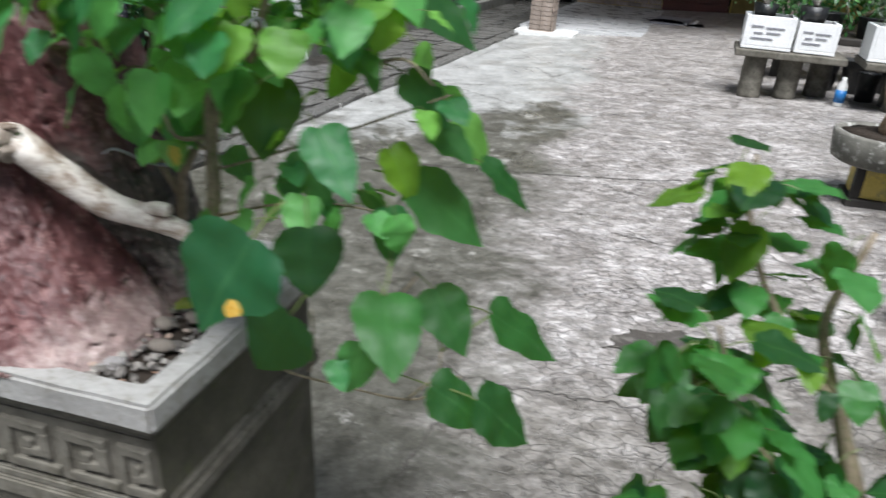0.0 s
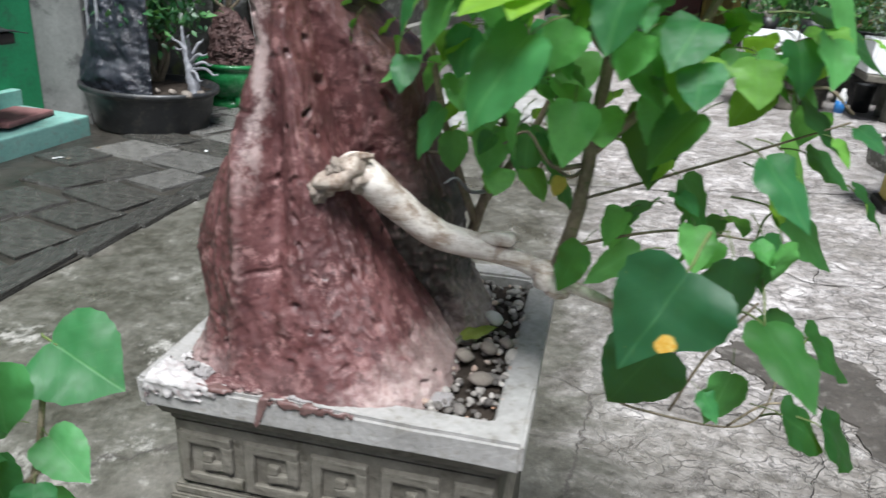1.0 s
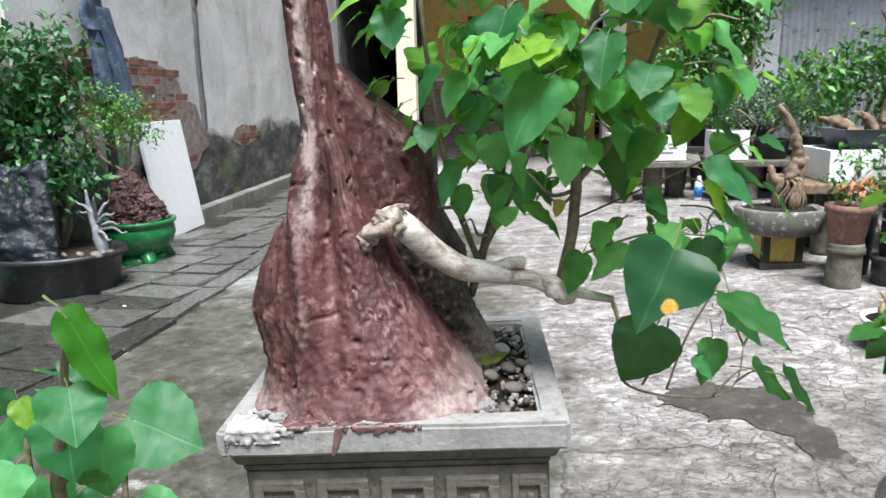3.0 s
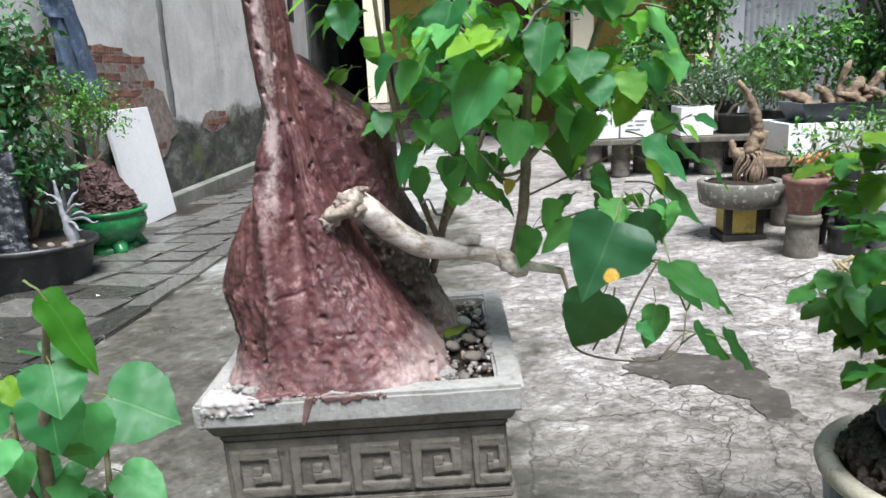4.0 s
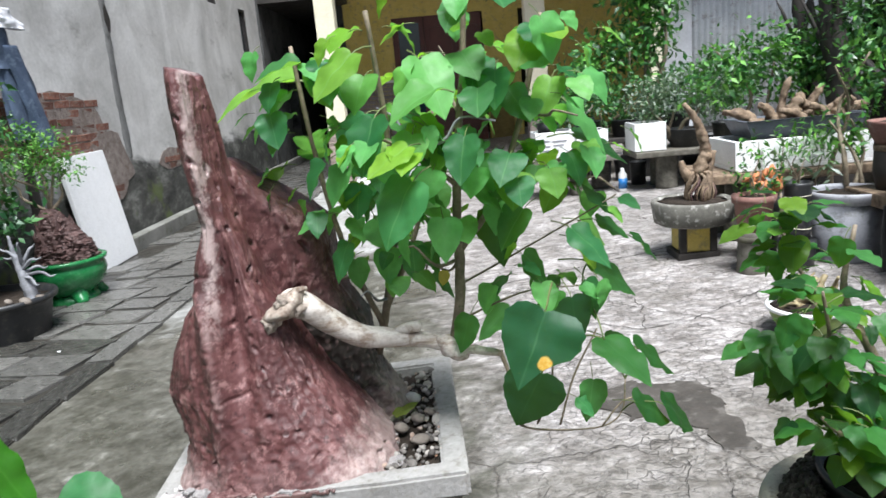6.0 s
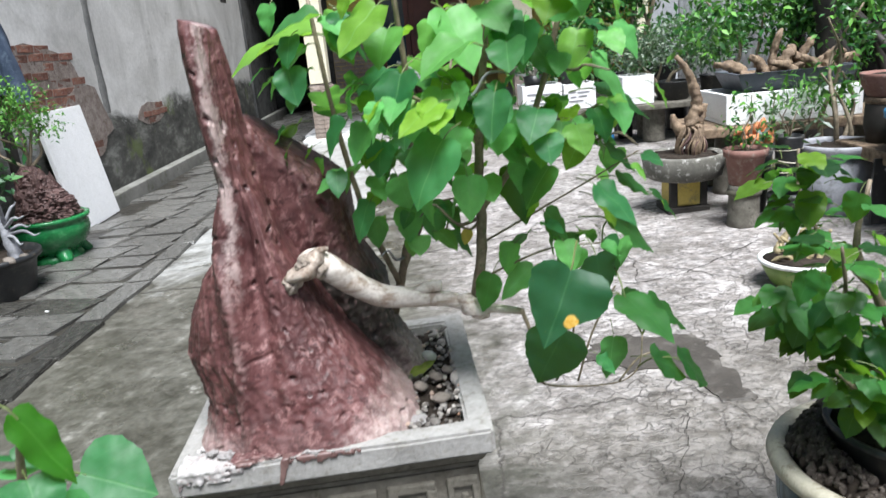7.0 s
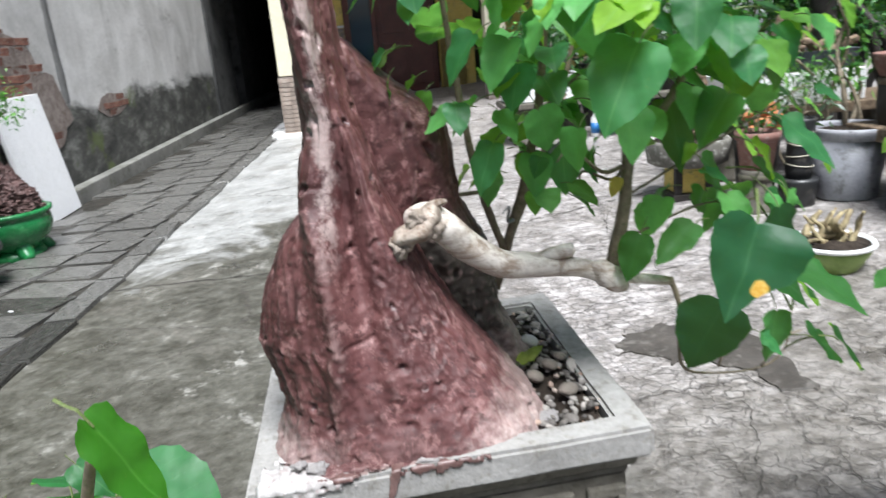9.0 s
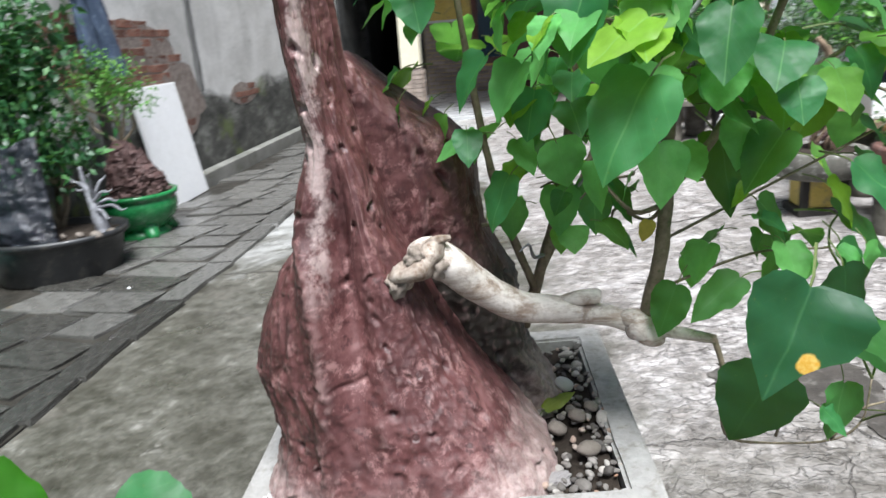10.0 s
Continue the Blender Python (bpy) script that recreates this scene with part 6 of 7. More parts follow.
def leg(x0, y0, x1, y1, z0, z1, seed, w0, w1):
    bm = bmesh.new()
    nz, na = 34, 22
    rings = []
    for k in range(nz):
        u = k / (nz - 1)
        cx, cy, z = x0 + (x1 - x0) * u, y0 + (y1 - y0) * u + 0.012 * math.sin(u * 5 + seed), z1 + (z0 - z1) * u
        ring = []
        for i in range(na):
            a = 2 * math.pi * i / na
            f = 1 + 0.50 * noise.noise((math.cos(a) * 2.2 + seed, math.sin(a) * 2.2, u * 2.0)) + 0.22 * noise.noise((math.cos(a) * 5, math.sin(a) * 5 + seed, u * 5))
            w = w0 + (w1 - w0) * u
            ring.append(bm.verts.new((cx + 0.035 * f * math.cos(a), cy + w * f * math.sin(a), z)))
        rings.append(ring)
    for a, b in zip(rings, rings[1:]):
        for i in range(na):
            bm.faces.new((a[i], a[(i + 1) % na], b[(i + 1) % na], b[i]))
    bm.faces.new(rings[0])
    return bm
part("leg", leg(0.01, -0.18, 0.02, -0.075, 0.92, 1.52, 1.0, 0.070, 0.100), M_DENIM, jeans, smooth=True)
part("leg", leg(0.045, -0.11, 0.075, 0.045, 0.86, 1.50, 4.0, 0.070, 0.105), M_DENIM, jeans, smooth=True)
part("waist", leg(0.02, -0.24, 0.02, -0.12, 1.36, 1.66, 7.0, 0.060, 0.140), M_DENIM, jeans, smooth=True)
cl = thing("white_rag", "crumpled white rag hung over the jeans", "rag", Matrix.Translation((-2.45, 3.60, 1.60)))
part("cloth", leg(0, 0.0, 0.02, 0.05, 0.0, 0.12, 9.0, 0.07, 0.13), M_WHITECLOTH, cl, smooth=True)

# ---- wall patches with bare brick ----
def bare_brick(y0, y1, z0, z1, seed, thin=0.0):
    """Courses of old brick where the plaster has fallen."""
    r = random.Random(seed)
    bm = box_bm(-0.012, 0, 0, 0.008, 0.205, 0.052, 0.004)
    for v in bm.verts:
        v.co += noise.noise_vector(v.co * 14 + Vector((seed, 0, 0))) * 0.006
    me = finish(bm, "brick")
    me.materials.append(M_BRICK)
    row = 0
    z = z0
    while z < z1:
        y = y0 - (0.11 if row % 2 else 0)
        while y < y1:
            yc, zc = y + 0.1, z + 0.03
            e = ((yc - (y0 + y1) / 2) / ((y1 - y0) / 2)) ** 2 + ((zc - (z0 + z1) / 2) / ((z1 - z0) / 2)) ** 2
            if e + 0.5 * noise.noise((yc * 3, zc * 5, seed)) < 1.0 and r.random() > thin:
                b = new("brick", me)
                b.parent = wall_west
                b.matrix_basis = pose(-2.602 + r.uniform(-0.003, 0.004), y + r.uniform(-0.006, 0.006), z + r.uniform(-0.003, 0.003), r.uniform(-1.5, 1.5), 0, r.uniform(-1.2, 1.2))
            y += 0.225
        z += 0.064
        row += 1


def bare_mortar(y0, y1, z0, z1, seed, lift=0.0):
    bm = bmesh.new()
    pts = []
    for i in range(40):
        a = 2 * math.pi * i / 40
        f = 1 + 0.22 * noise.noise((math.cos(a) * 2 + seed, math.sin(a) * 2, 0)) + 0.12 * noise.noise((math.cos(a) * 7, math.sin(a) * 7, seed))
        pts.append(((y0 + y1) / 2 + (y1 - y0) / 2 * f * math.cos(a), (z0 + z1) / 2 + (z1 - z0) / 2 * f * math.sin(a)))
    top = [bm.verts.new((-2.596 + lift, y, z)) for y, z in pts]
    low = [bm.verts.new((-2.61, y, z)) for y, z in pts]
    bm.faces.new(top)
    for i in range(40):
        bm.faces.new((top[i], low[i], low[(i + 1) % 40], top[(i + 1) % 40]))
    ob = part("bare_masonry", bm, M_MORTAR, wall_west, "crumbling mortar where plaster has fallen")


bare_mortar(3.75, 5.00, 0.66, 1.22, 2)
bare_mortar(4.60, 5.35, 0.32, 0.92, 8, 0.004)
bare_mortar(6.00, 6.72, 0.45, 0.66, 5)
bare_mortar(2.96, 3.80, 0.82, 1.24, 11)
bare_brick(3.72, 5.02, 0.66, 1.24, 2, 0.06)
bare_brick(4.60, 5.32, 0.34, 0.92, 8, 0.12)
bare_brick(6.02, 6.70, 0.46, 0.64, 5, 0.1)
bare_brick(2.98, 3.85, 0.82, 1.24, 11, 0.05)

# a shallow cement fillet over a pipe chase
bm = bmesh.new()
cols = []
for k in range(90):
    z = 3.85 - k * 0.036
    w = 0.048 + 0.022 * noise.noise((0, 3, z * 3)) + 0.016 * noise.noise((0, 8, z * 11))
    c = 5.36 + 0.02 * noise.noise((4, 0, z * 2))
    cols.append([bm.verts.new(p) for p in ((-2.602, c - w - 0.012, z), (-2.594, c - w, z), (-2.592, c + w, z), (-2.602, c + w + 0.012, z))])
for a, b in zip(cols, cols[1:]):
    for i in range(3):
        bm.faces.new((a[i], a[i + 1], b[i + 1], b[i]))
part("cement_fillet", bm, M_GREYWALL, wall_west, "grey cement fillet over a buried pipe", True)
bm = pebble_bm(4, 3, 1.0, 0.5)
part("broken_hole", bm, M_DARK, wall_west, "dark broken hole in the cement fillet", True, Matrix.Translation((-2.594, 5.40, 1.80)) @ Matrix.Diagonal((0.008, 0.05, 0.11, 1)))

# ---- green house and its step ----
gwx = -3.02
solid("wall_green_house", box_bm(gwx - 0.2, -3.0, -0.4, gwx, 2.62, 3.2), M_GREENWALL, "bright green painted house wall", "wall")
bm = box_bm(gwx, -3.0, -0.35, -2.54, 2.42, gz(-2.6) + 0.115, 0.01)
solid("step_green_house", bm, M_TEAL, "pale teal painted cement step before the green house", "step")
solid("baseboard_green_house", box_bm(gwx, -3.0, gz(-2.6) + 0.115, gwx + 0.06, 2.42, 0.07, 0.005), M_TEAL, "teal painted plinth along the green wall", "plinth")
solid("column_corner", box_bm(-3.10, 2.625, -0.4, -2.70, 2.90, 3.2, 0.01), M_GREYWALL, "dark bare cement corner pier", "pier")
for k, (x, y, a) in enumerate(((-2.74, 2.12, 12), (-2.80, 1.86, -14))):
    bm = box_bm(-0.11, -0.19, 0.0, 0.11, 0.19, 0.028, 0.012)
    for v in bm.verts:
        v.co.z += 0.02 * noise.noise(v.co * 9)
    ob = tagged(solid("doormat", bm, M_MAT, kind=""), "dusty reddish folded mat on the step", "mat", "mats on the step")
    ob.matrix_basis = pose(x, y, gz(-2.6) + 0.123 + 0.02 * k, 0, 0, a)
tb = thing("side_table", "dark slab table on a round cement leg", "table", Matrix.Translation((-2.74, 1.62, gz(-2.6) + 0.115)))
part("leg", lathe([(0, 0), (0.075, 0), (0.07, 0.03), (0.065, 0.38), (0.075, 0.42), (0, 0.42)], 30, 0.03), M_CEMENT_OLD, tb, smooth=True)
part("tabletop", box_bm(-0.22, -0.42, 0.42, 0.24, 0.36, 0.47, 0.01), M_DARK, tb)
bm = bmesh.new()
bmesh.ops.create_grid(bm, x_segments=24, y_segments=30, size=0.5)
for v in bm.verts:
    v.co.x *= 0.5
    v.co.y *= 0.85
    v.co.z = 0.485 + 0.02 * noise.noise(v.co * 9) - 0.25 * max(0, abs(v.co.x) - 0.22) - 0.25 * max(0, abs(v.co.y) - 0.36)
cover = thing("black_sheet", "crumpled black plastic sheet over the side table", "plastic sheet", tb.matrix_basis.copy())
part("sheet", bm, M_BLACKPLASTIC, cover, smooth=True).modifiers.new("thick", "SOLIDIFY").thickness = 0.003

# litter on the lane
r = random.Random(4)
for k in range(5):
    bm = bmesh.new()
    v = [bm.verts.new((x * 0.018, y * 0.010, 0.004 * noise.noise((x, y, k)))) for x, y in ((-1, 0), (-0.3, -0.8), (0.8, -0.4), (1, 0.3), (0, 0.9))]
    bm.faces.new(v)
    bmesh.ops.solidify(bm, geom=bm.faces[:], thickness=0.002)
    ob = solid("litter_scrap", bm, M_FOAM if k % 3 else M_TWIG, "small pale scrap of litter on the wet lane", "litter", "")
    ob["group"] = "litter on the lane"
    x, y = r.uniform(-2.45, -1.7), r.uniform(1.9, 2.4)
    ob.matrix_basis = pose(x, y, gz(x) + 0.0235, 0, 0, r.uniform(0, 180))

# ---- the far house ----
house = thing("house", "single-storey house with mustard walls, stone-tile dado and red door", "house")
YF = 11.8
bm2 = part("wall", box_bm(-1.40, YF, -0.4, -0.60, YF + 0.15, 3.6), M_YELLOW, house, "mustard yellow painted wall")
for x0, z0, x1 in ((-0.60, 2.2, 0.95), (0.95, -0.4, 1.55), (1.55, 2.2, 1.95), (1.95, -0.4, 7.0)):
    part("wall", box_bm(x0, YF, z0, x1, YF + 0.15, 3.6), M_YELLOW, house, "mustard yellow painted wall")
# unseen dark backing that gives the openings their inner shade
part("wall", box_bm(-0.6, YF + 1.6, -0.4, 2.0, YF + 1.7, 3.6), M_DARK, house, "dark sheet behind the openings, standing for the unlit room")
bm = box_bm(-1.40, 7.95, -0.25, 7.0, YF, 0.0)
part("porch_floor", bm, M_FLOORTILE, house, "grey porch floor")
part("porch_edge", box_bm(-1.36, 7.55, -0.30, -0.70, 7.95, -0.012, 0.008), M_WHITE, house, "white painted plinth")
# porch ceiling and roof are unseen, added to dim the porch; white bounces light
part("porch_roof", box_bm(-1.45, 7.5, 3.40, 7.0, YF + 1.8, 3.52), M_WHITE, house, "unseen porch ceiling added to dim the porch, white for bounce")
part("roof", box_bm(-1.6, 7.2, 3.62, 7.2, YF + 6, 3.74), M_ROOF, house, "clay tile roof")
# window beside the door
win = part("window", box_bm(-0.60, YF + 0.02, 0.44, -0.50, YF + 0.10, 2.2, 0.004), M_DOOR, house, "red-framed narrow window")
for q in ((-0.14, 0.44, -0.06, 2.2), (-0.50, 0.44, -0.14, 0.54), (-0.50, 2.10, -0.14, 2.2)):
    part("frame", box_bm(q[0], YF + 0.02, q[1], q[2], YF + 0.10, q[3], 0.004), M_DOOR, win)
part("pane", box_bm(-0.50, YF + 0.055, 0.54, -0.14, YF + 0.062, 2.10), M_GLASS, win)
part("wall", box_bm(-0.60, YF + 0.005, -0.4, -0.06, YF + 0.14, 0.44), M_YELLOW, house)
door = part("door", box_bm(-0.05, YF + 0.03, 0.0, 0.92, YF + 0.08, 2.2, 0.004), M_DOOR, house, "varnished red-brown panelled door")
for x0, x1 in ((0.02, 0.40), (0.47, 0.85)):
    for z0, z1 in ((0.15, 0.85), (1.0, 2.0)):
        part("panel", box_bm(x0, YF + 0.012, z0, x1, YF + 0.034, z1, 0.008), M_DOOR, door)
part("curtain", box_bm(0.97, YF - 0.06, 0.0, 1.38, YF - 0.03, 1.05, 0.01), mottled("ochre_cloth", (0.16, 0.12, 0.03), (0.26, 0.19, 0.06), 9, 160, (0.85, 0.95), 0.5, 0.004), house, "ochre cloth hanging by the door")
# front pillars
def pillar(x, y, wide, label):
    p = part("pillar", box_bm(x, y, 0.62, x + wide, y + wide, 3.40, 0.008), M_CREAM, house, label)
    part("core", box_bm(x - 0.012, y - 0.012, -0.05, x + wide + 0.012, y + wide + 0.012, 0.61), M_MORTAR, p)
    return p
P1 = pillar(-1.20, 7.62, 0.22, "cream pillar on a stone-tiled base")
pillar(1.30, 8.6, 0.26, "cream porch pillar")
pillar(2.78, 8.2, 0.14, "pale yellow porch post")
# stone tiles on pillar base and dado, shared meshes
r = random.Random(12)
def tile_mesh(w, h, d, seed):
    bm = box_bm(0, -d, 0, w, 0, h, 0.004)
    for v in bm.verts:
        v.co += noise.noise_vector(v.co * 20 + Vector((seed, 0, 0))) * 0.003
    me = finish(bm, "tile")
    me.materials.append(M_TILE)
    return me
TILES = [tile_mesh(0.118, 0.044, 0.014, k) for k in range(4)]
for row in range(13):
    for face in (0, 1):
        for i in range(2):
            o = -0.05 if row % 2 else 0.0
            t = new("tile", r.choice(TILES))
            t.parent = P1
            x = -1.208 + 0.121 * i
            t.matrix_basis = Matrix.Translation((x, 7.608 - r.uniform(0, 0.004), -0.04 + row * 0.049)) if face == 0 else Matrix.Translation((-0.968 + r.uniform(0, 0.004), 7.612 + 0.121 * i, -0.04 + row * 0.049)) @ Matrix.Rotation(math.pi / 2, 4, "Z")
DADO = [tile_mesh(0.20, 0.062, 0.018, 10 + k) for k in range(4)]
wall_part = bm2
for row in range(17):
    for i in range(7 if row < 6 else 5):
        x = -1.395 + i * 0.205 - (0.1 if row % 2 else 0.0)
        w = 1.0
        if x < -1.42:
            x, w = -1.395, 0.48
        end = -0.06 if row < 6 else -0.605
        w = min(w, (end - x) / 0.20)
        if w < 0.15:
            continue
        t = new("tile", r.choice(DADO))
        t.parent = wall_part
        t.matrix_basis = Matrix.Translation((x, YF + 0.002 - r.uniform(0, 0.006), 0.01 + row * 0.067)) @ Matrix.Diagonal((w, 1, 1, 1))
part("dado_cap", box_bm(-1.40, YF - 0.03, 1.15, -0.60, YF + 0.002, 1.19, 0.005), M_WHITE, house, "pale tile edge over the dado")

# flat boards lying on the porch floor
def floor_board(label, x0, y0, x1, y1, mt, cx, turn):
    t = thing("floor_board", label, "board", pose((x0 + x1) / 2, (y0 + y1) / 2, 0.002, 0, 0, turn), "boards on the porch floor")
    a, b = (x1 - x0) / 2, (y1 - y0) / 2
    part("panel", box_bm(-a, -b, 0, a, b, 0.025, 0.004), mt, t)
    bm = bmesh.new()
    top = [bm.verts.new((cx + 0.24 * math.cos(math.pi * i / 20), -b + 0.02 + 0.42 * math.sin(math.pi * i / 20), 0.030)) for i in range(21)]
    bm.faces.new(top)
    bmesh.ops.solidify(bm, geom=bm.faces[:], thickness=0.004)
    part("patch", bm, M_BLACKPLASTIC, t, "black half-round patch")


floor_board("white board with a black half-round patch on the porch", 0.48, 9.35, 1.05, 10.3, M_FOAM, -0.08, -4)
floor_board("grey board with a black half-round patch on the porch", -0.02, 9.55, 0.44, 10.5, M_GREYPLASTIC, -0.04, -4)

# ---- zinc fence ----
fence = thing("zinc_fence", "tall fence of weathered corrugated zinc sheets", "fence")
for k in range(5):
    x0 = 3.36 + k * 0.75
    bm = bmesh.new()
    cols = [[bm.verts.new((x0 + 0.76 * i / 60, 8.5 + 0.012 * math.sin(i * 1.05) + 0.004 * (k % 2), z)) for i in range(61)] for z in (-0.1, 2.9 + 0.03 * (k % 2))]
    for i in range(60):
        bm.faces.new((cols[0][i], cols[0][i + 1], cols[1][i + 1], cols[1][i]))
    part("sheet", bm, M_ZINC, fence, smooth=True).modifiers.new("thick", "SOLIDIFY").thickness = 0.003
part("flat_sheet", box_bm(3.02, 8.46, -0.1, 3.37, 8.48, 2.9, 0.003), mottled("pale_zinc", (0.48, 0.50, 0.53), (0.60, 0.62, 0.65), 4, 60, (0.4, 0.6), 0.1, 0.002), fence, "flat pale sheet")

# ---- benches ----
def drum(parent, x, y, z0, z1, r, mt):
    return part("leg", lathe([(0, 0), (r * 1.04, 0), (r, 0.03), (r * 0.97, z1 - z0 - 0.02), (r * 1.02, z1 - z0), (0, z1 - z0)], 30, 0.03), mt, parent, m=Matrix.Translation((x, y, z0)), smooth=True)


def bench(label, x0, x1, y0, y1, top, thick, legs, mt_top, mt_leg, r=0.08):
    g = gz((x0 + x1) / 2)
    t = thing("plant_bench", label, "bench", group="plant benches")
    bm = box_bm(x0, y0, top - thick, x1, y1, top, 0.008)
    for v in bm.verts:
        v.co += noise.noise_vector(v.co * 5) * 0.006
    part("slab", bm, mt_top, t)
    for x, y in legs:
        drum(t, x, y, gz(x) - 0.01, top - thick, r, mt_leg)
    return t


bench("cement slab bench on round cement legs", 0.86, 1.55, 4.72, 5.15, 0.375, 0.045, ((1.01, 4.84), (1.24, 4.88), (1.02, 5.06), (1.45, 5.05)), M_CEMENT_OLD, M_CEMENT_OLD, 0.075)
bench("cement slab bench on round cement legs", 1.62, 2.75, 4.50, 4.95, 0.395, 0.045, ((1.89, 4.66), (2.55, 4.66), (1.9, 4.85), (2.55, 4.85)), M_CEMENT_OLD, M_CEMENT_OLD, 0.085)
bench("low timber plank bench with cement legs", 1.52, 2.75, 2.66, 3.15, 0.455, 0.05, ((1.72, 2.82), (2.6, 2.82), (1.72, 3.04), (2.6, 3.04)), M_STUMP, M_CEMENT_OLD, 0.07)
# this bench is coloured dark to add to the shade behind the others
bench("dark plank bench in shade", 1.05, 3.3, 5.6, 6.1, 0.42, 0.05, ((1.25, 5.85), (2.2, 5.85), (3.1, 5.85)), M_DARK, M_DARK, 0.05)
bench("low plank bench by the shrubs", 1.98, 2.9, 1.62, 2.26, 0.42, 0.06, ((2.12, 1.84), (2.75, 1.84)), M_STUMP, M_DARK, 0.06)


M_PRINTBAR = mottled("faded_print", (0.16, 0.16, 0.19), (0.34, 0.34, 0.36), 40, 160, (0.6, 0.8), 0.1, 0.001)


def foam_box(label, x0, x1, y0, y1, z0, z1, wall=0.022, marks=False):
    t = thing("foam_box", label, "foam box", Matrix.Translation(((x0 + x1) / 2, (y0 + y1) / 2, z0)), "foam boxes")
    a, b, h = (x1 - x0) / 2, (y1 - y0) / 2, z1 - z0
    bm = bmesh.new()
    box(bm, -a, -b, 0, a, b, 0.02, 0.004)
    for q in ((-a, -b, -a + wall, b), (a - wall, -b, a, b), (-a + wall, -b, a - wall, -b + wall), (-a + wall, b - wall, a - wall, b)):
        box(bm, q[0], q[1], 0.02, q[2], q[3], h, 0.004)
    for v in bm.verts:
        v.co += noise.noise_vector(v.co * 12) * 0.003
    part("shell", bm, M_FOAM, t)
    part("soil", box_bm(-a + wall, -b + wall, 0.02, a - wall, b - wall, h - 0.03), M_SOIL, t)
    if marks:
        for k, (u, w, z) in enumerate(((-0.75, 0.5, 0.66), (-0.15, 0.75, 0.63), (-0.6, 0.35, 0.46), (-0.1, 0.55, 0.48), (-0.7, 0.9, 0.30))):
            part("mark", box_bm(a * u, -b - 0.004, h * z, a * (u + w), -b - 0.0015, h * z + 0.010), M_PRINTBAR, t)
    return t


foam_box("white styrofoam box planter with dark print", 0.89, 1.20, 4.76, 5.08, 0.379, 0.59, marks=True)
foam_box("white styrofoam box planter with dark print", 1.22, 1.47, 4.78, 5.08, 0.379, 0.575, marks=True)
foam_box("chipped white styrofoam box planter", 1.62, 1.86, 4.55, 4.85, 0.399, 0.61)
foam_box("long white styrofoam box under a black tray", 1.66, 2.36, 2.70, 3.08, 0.459, 0.612)

# long black tray with a cluster of stumps
M_SLATE = mottled("slate_plastic", (0.055, 0.066, 0.085), (0.10, 0.115, 0.14), 6, 90, (0.35, 0.55), 0.15, 0.002, (0.045, 0.048, 0.055))
tray = thing("planter_tray", "long slate-grey plastic tray on the foam box", "plant pot", Matrix.Translation((2.04, 2.89, 0.616)))
bm = bmesh.new()
for z, a, b in ((0, 0.27, 0.13), (0.085, 0.31, 0.16), (0.092, 0.32, 0.165), (0.092, 0.295, 0.15), (0.07, 0.28, 0.14)):
    for sx, sy in ((-1, -1), (1, -1), (1, 1), (-1, 1)):
        bm.verts.new((sx * a, sy * b, z))
bm.verts.ensure_lookup_table()
for k in range(4):
    for i in range(4):
        j = (i + 1) % 4
        bm.faces.new([bm.verts[4 * k + i], bm.verts[4 * k + j], bm.verts[4 * k + 4 + j], bm.verts[4 * k + 4 + i]])
bm.faces.new([bm.verts[i] for i in (3, 2, 1, 0)])
bm.faces.new([bm.verts[16 + i] for i in range(4)])
part("body", bm, M_SLATE, tray)
part("soil", box_bm(-0.285, -0.143, 0.06, 0.285, 0.143, 0.078, 0.004), M_SOIL, tray)
stump = thing("stump_cluster", "cluster of gnarled brown stumps planted in the tray", "stump", Matrix.Translation((2.04, 2.89, 0.687)))
for x, y, dx, dz, r0 in ((-0.20, 0, -0.11, 0.06, 0.038), (-0.10, 0.02, -0.05, 0.08, 0.035), (-0.03, -0.03, 0.03, 0.10, 0.042), (-0.06, 0.02, 0.03, 0.19, 0.026), (0.08, 0.02, -0.04, 0.11, 0.042), (0.17, 0.0, 0.09, 0.07, 0.042), (0.24, 0.02, 0.10, 0.05, 0.04), (0.10, 0.05, 0.05, 0.14, 0.028), (0.14, -0.05, -0.05, 0.06, 0.04), (0.02, -0.06, -0.08, 0.05, 0.03), (0.20, -0.05, 0.02, 0.09, 0.03)):
    bm = bmesh.new()
    limb(bm, [(x, y, -0.01), (x + dx * 0.3, y, dz * 0.5), (x + dx, y - 0.01, dz), (x + dx * 1.6, y, dz * 1.15)], (r0 * 1.1, r0 * 0.75, r0 * 0.6, r0 * 0.35), 12, 0.9, 6, x * 20)
    part("trunk", bm, M_STUMP, stump, smooth=True)

# cement bowl on a yellow pedestal, with its stump
M_FLAKING = mottled("flaking_white_cement", (0.10, 0.095, 0.08), (0.19, 0.18, 0.155), 10, 110, (0.75, 0.92), 0.8, 0.004, (0.55, 0.54, 0.50))
gy = gz(1.40)
ped = thing("pedestal", "square cement pedestal with flaking yellow paint", "pedestal", Matrix.Translation((1.41, 2.62, gy)))
part("base", box_bm(-0.105, -0.105, -0.01, 0.105, 0.105, 0.03, 0.006), M_DARK, ped, "black-stained foot")
bm = box_bm(-0.085, -0.085, 0.03, 0.085, 0.085, 0.165, 0.012)
part("shaft", bm, M_YELLOW, ped, "flaking yellow shaft")
for sx in (-1, 1):
    part("corner", box_bm(sx * 0.075 - 0.018, -0.094, 0.03, sx * 0.075 + 0.018, -0.06, 0.165, 0.004), M_DARK, ped, "dark weathered corner")
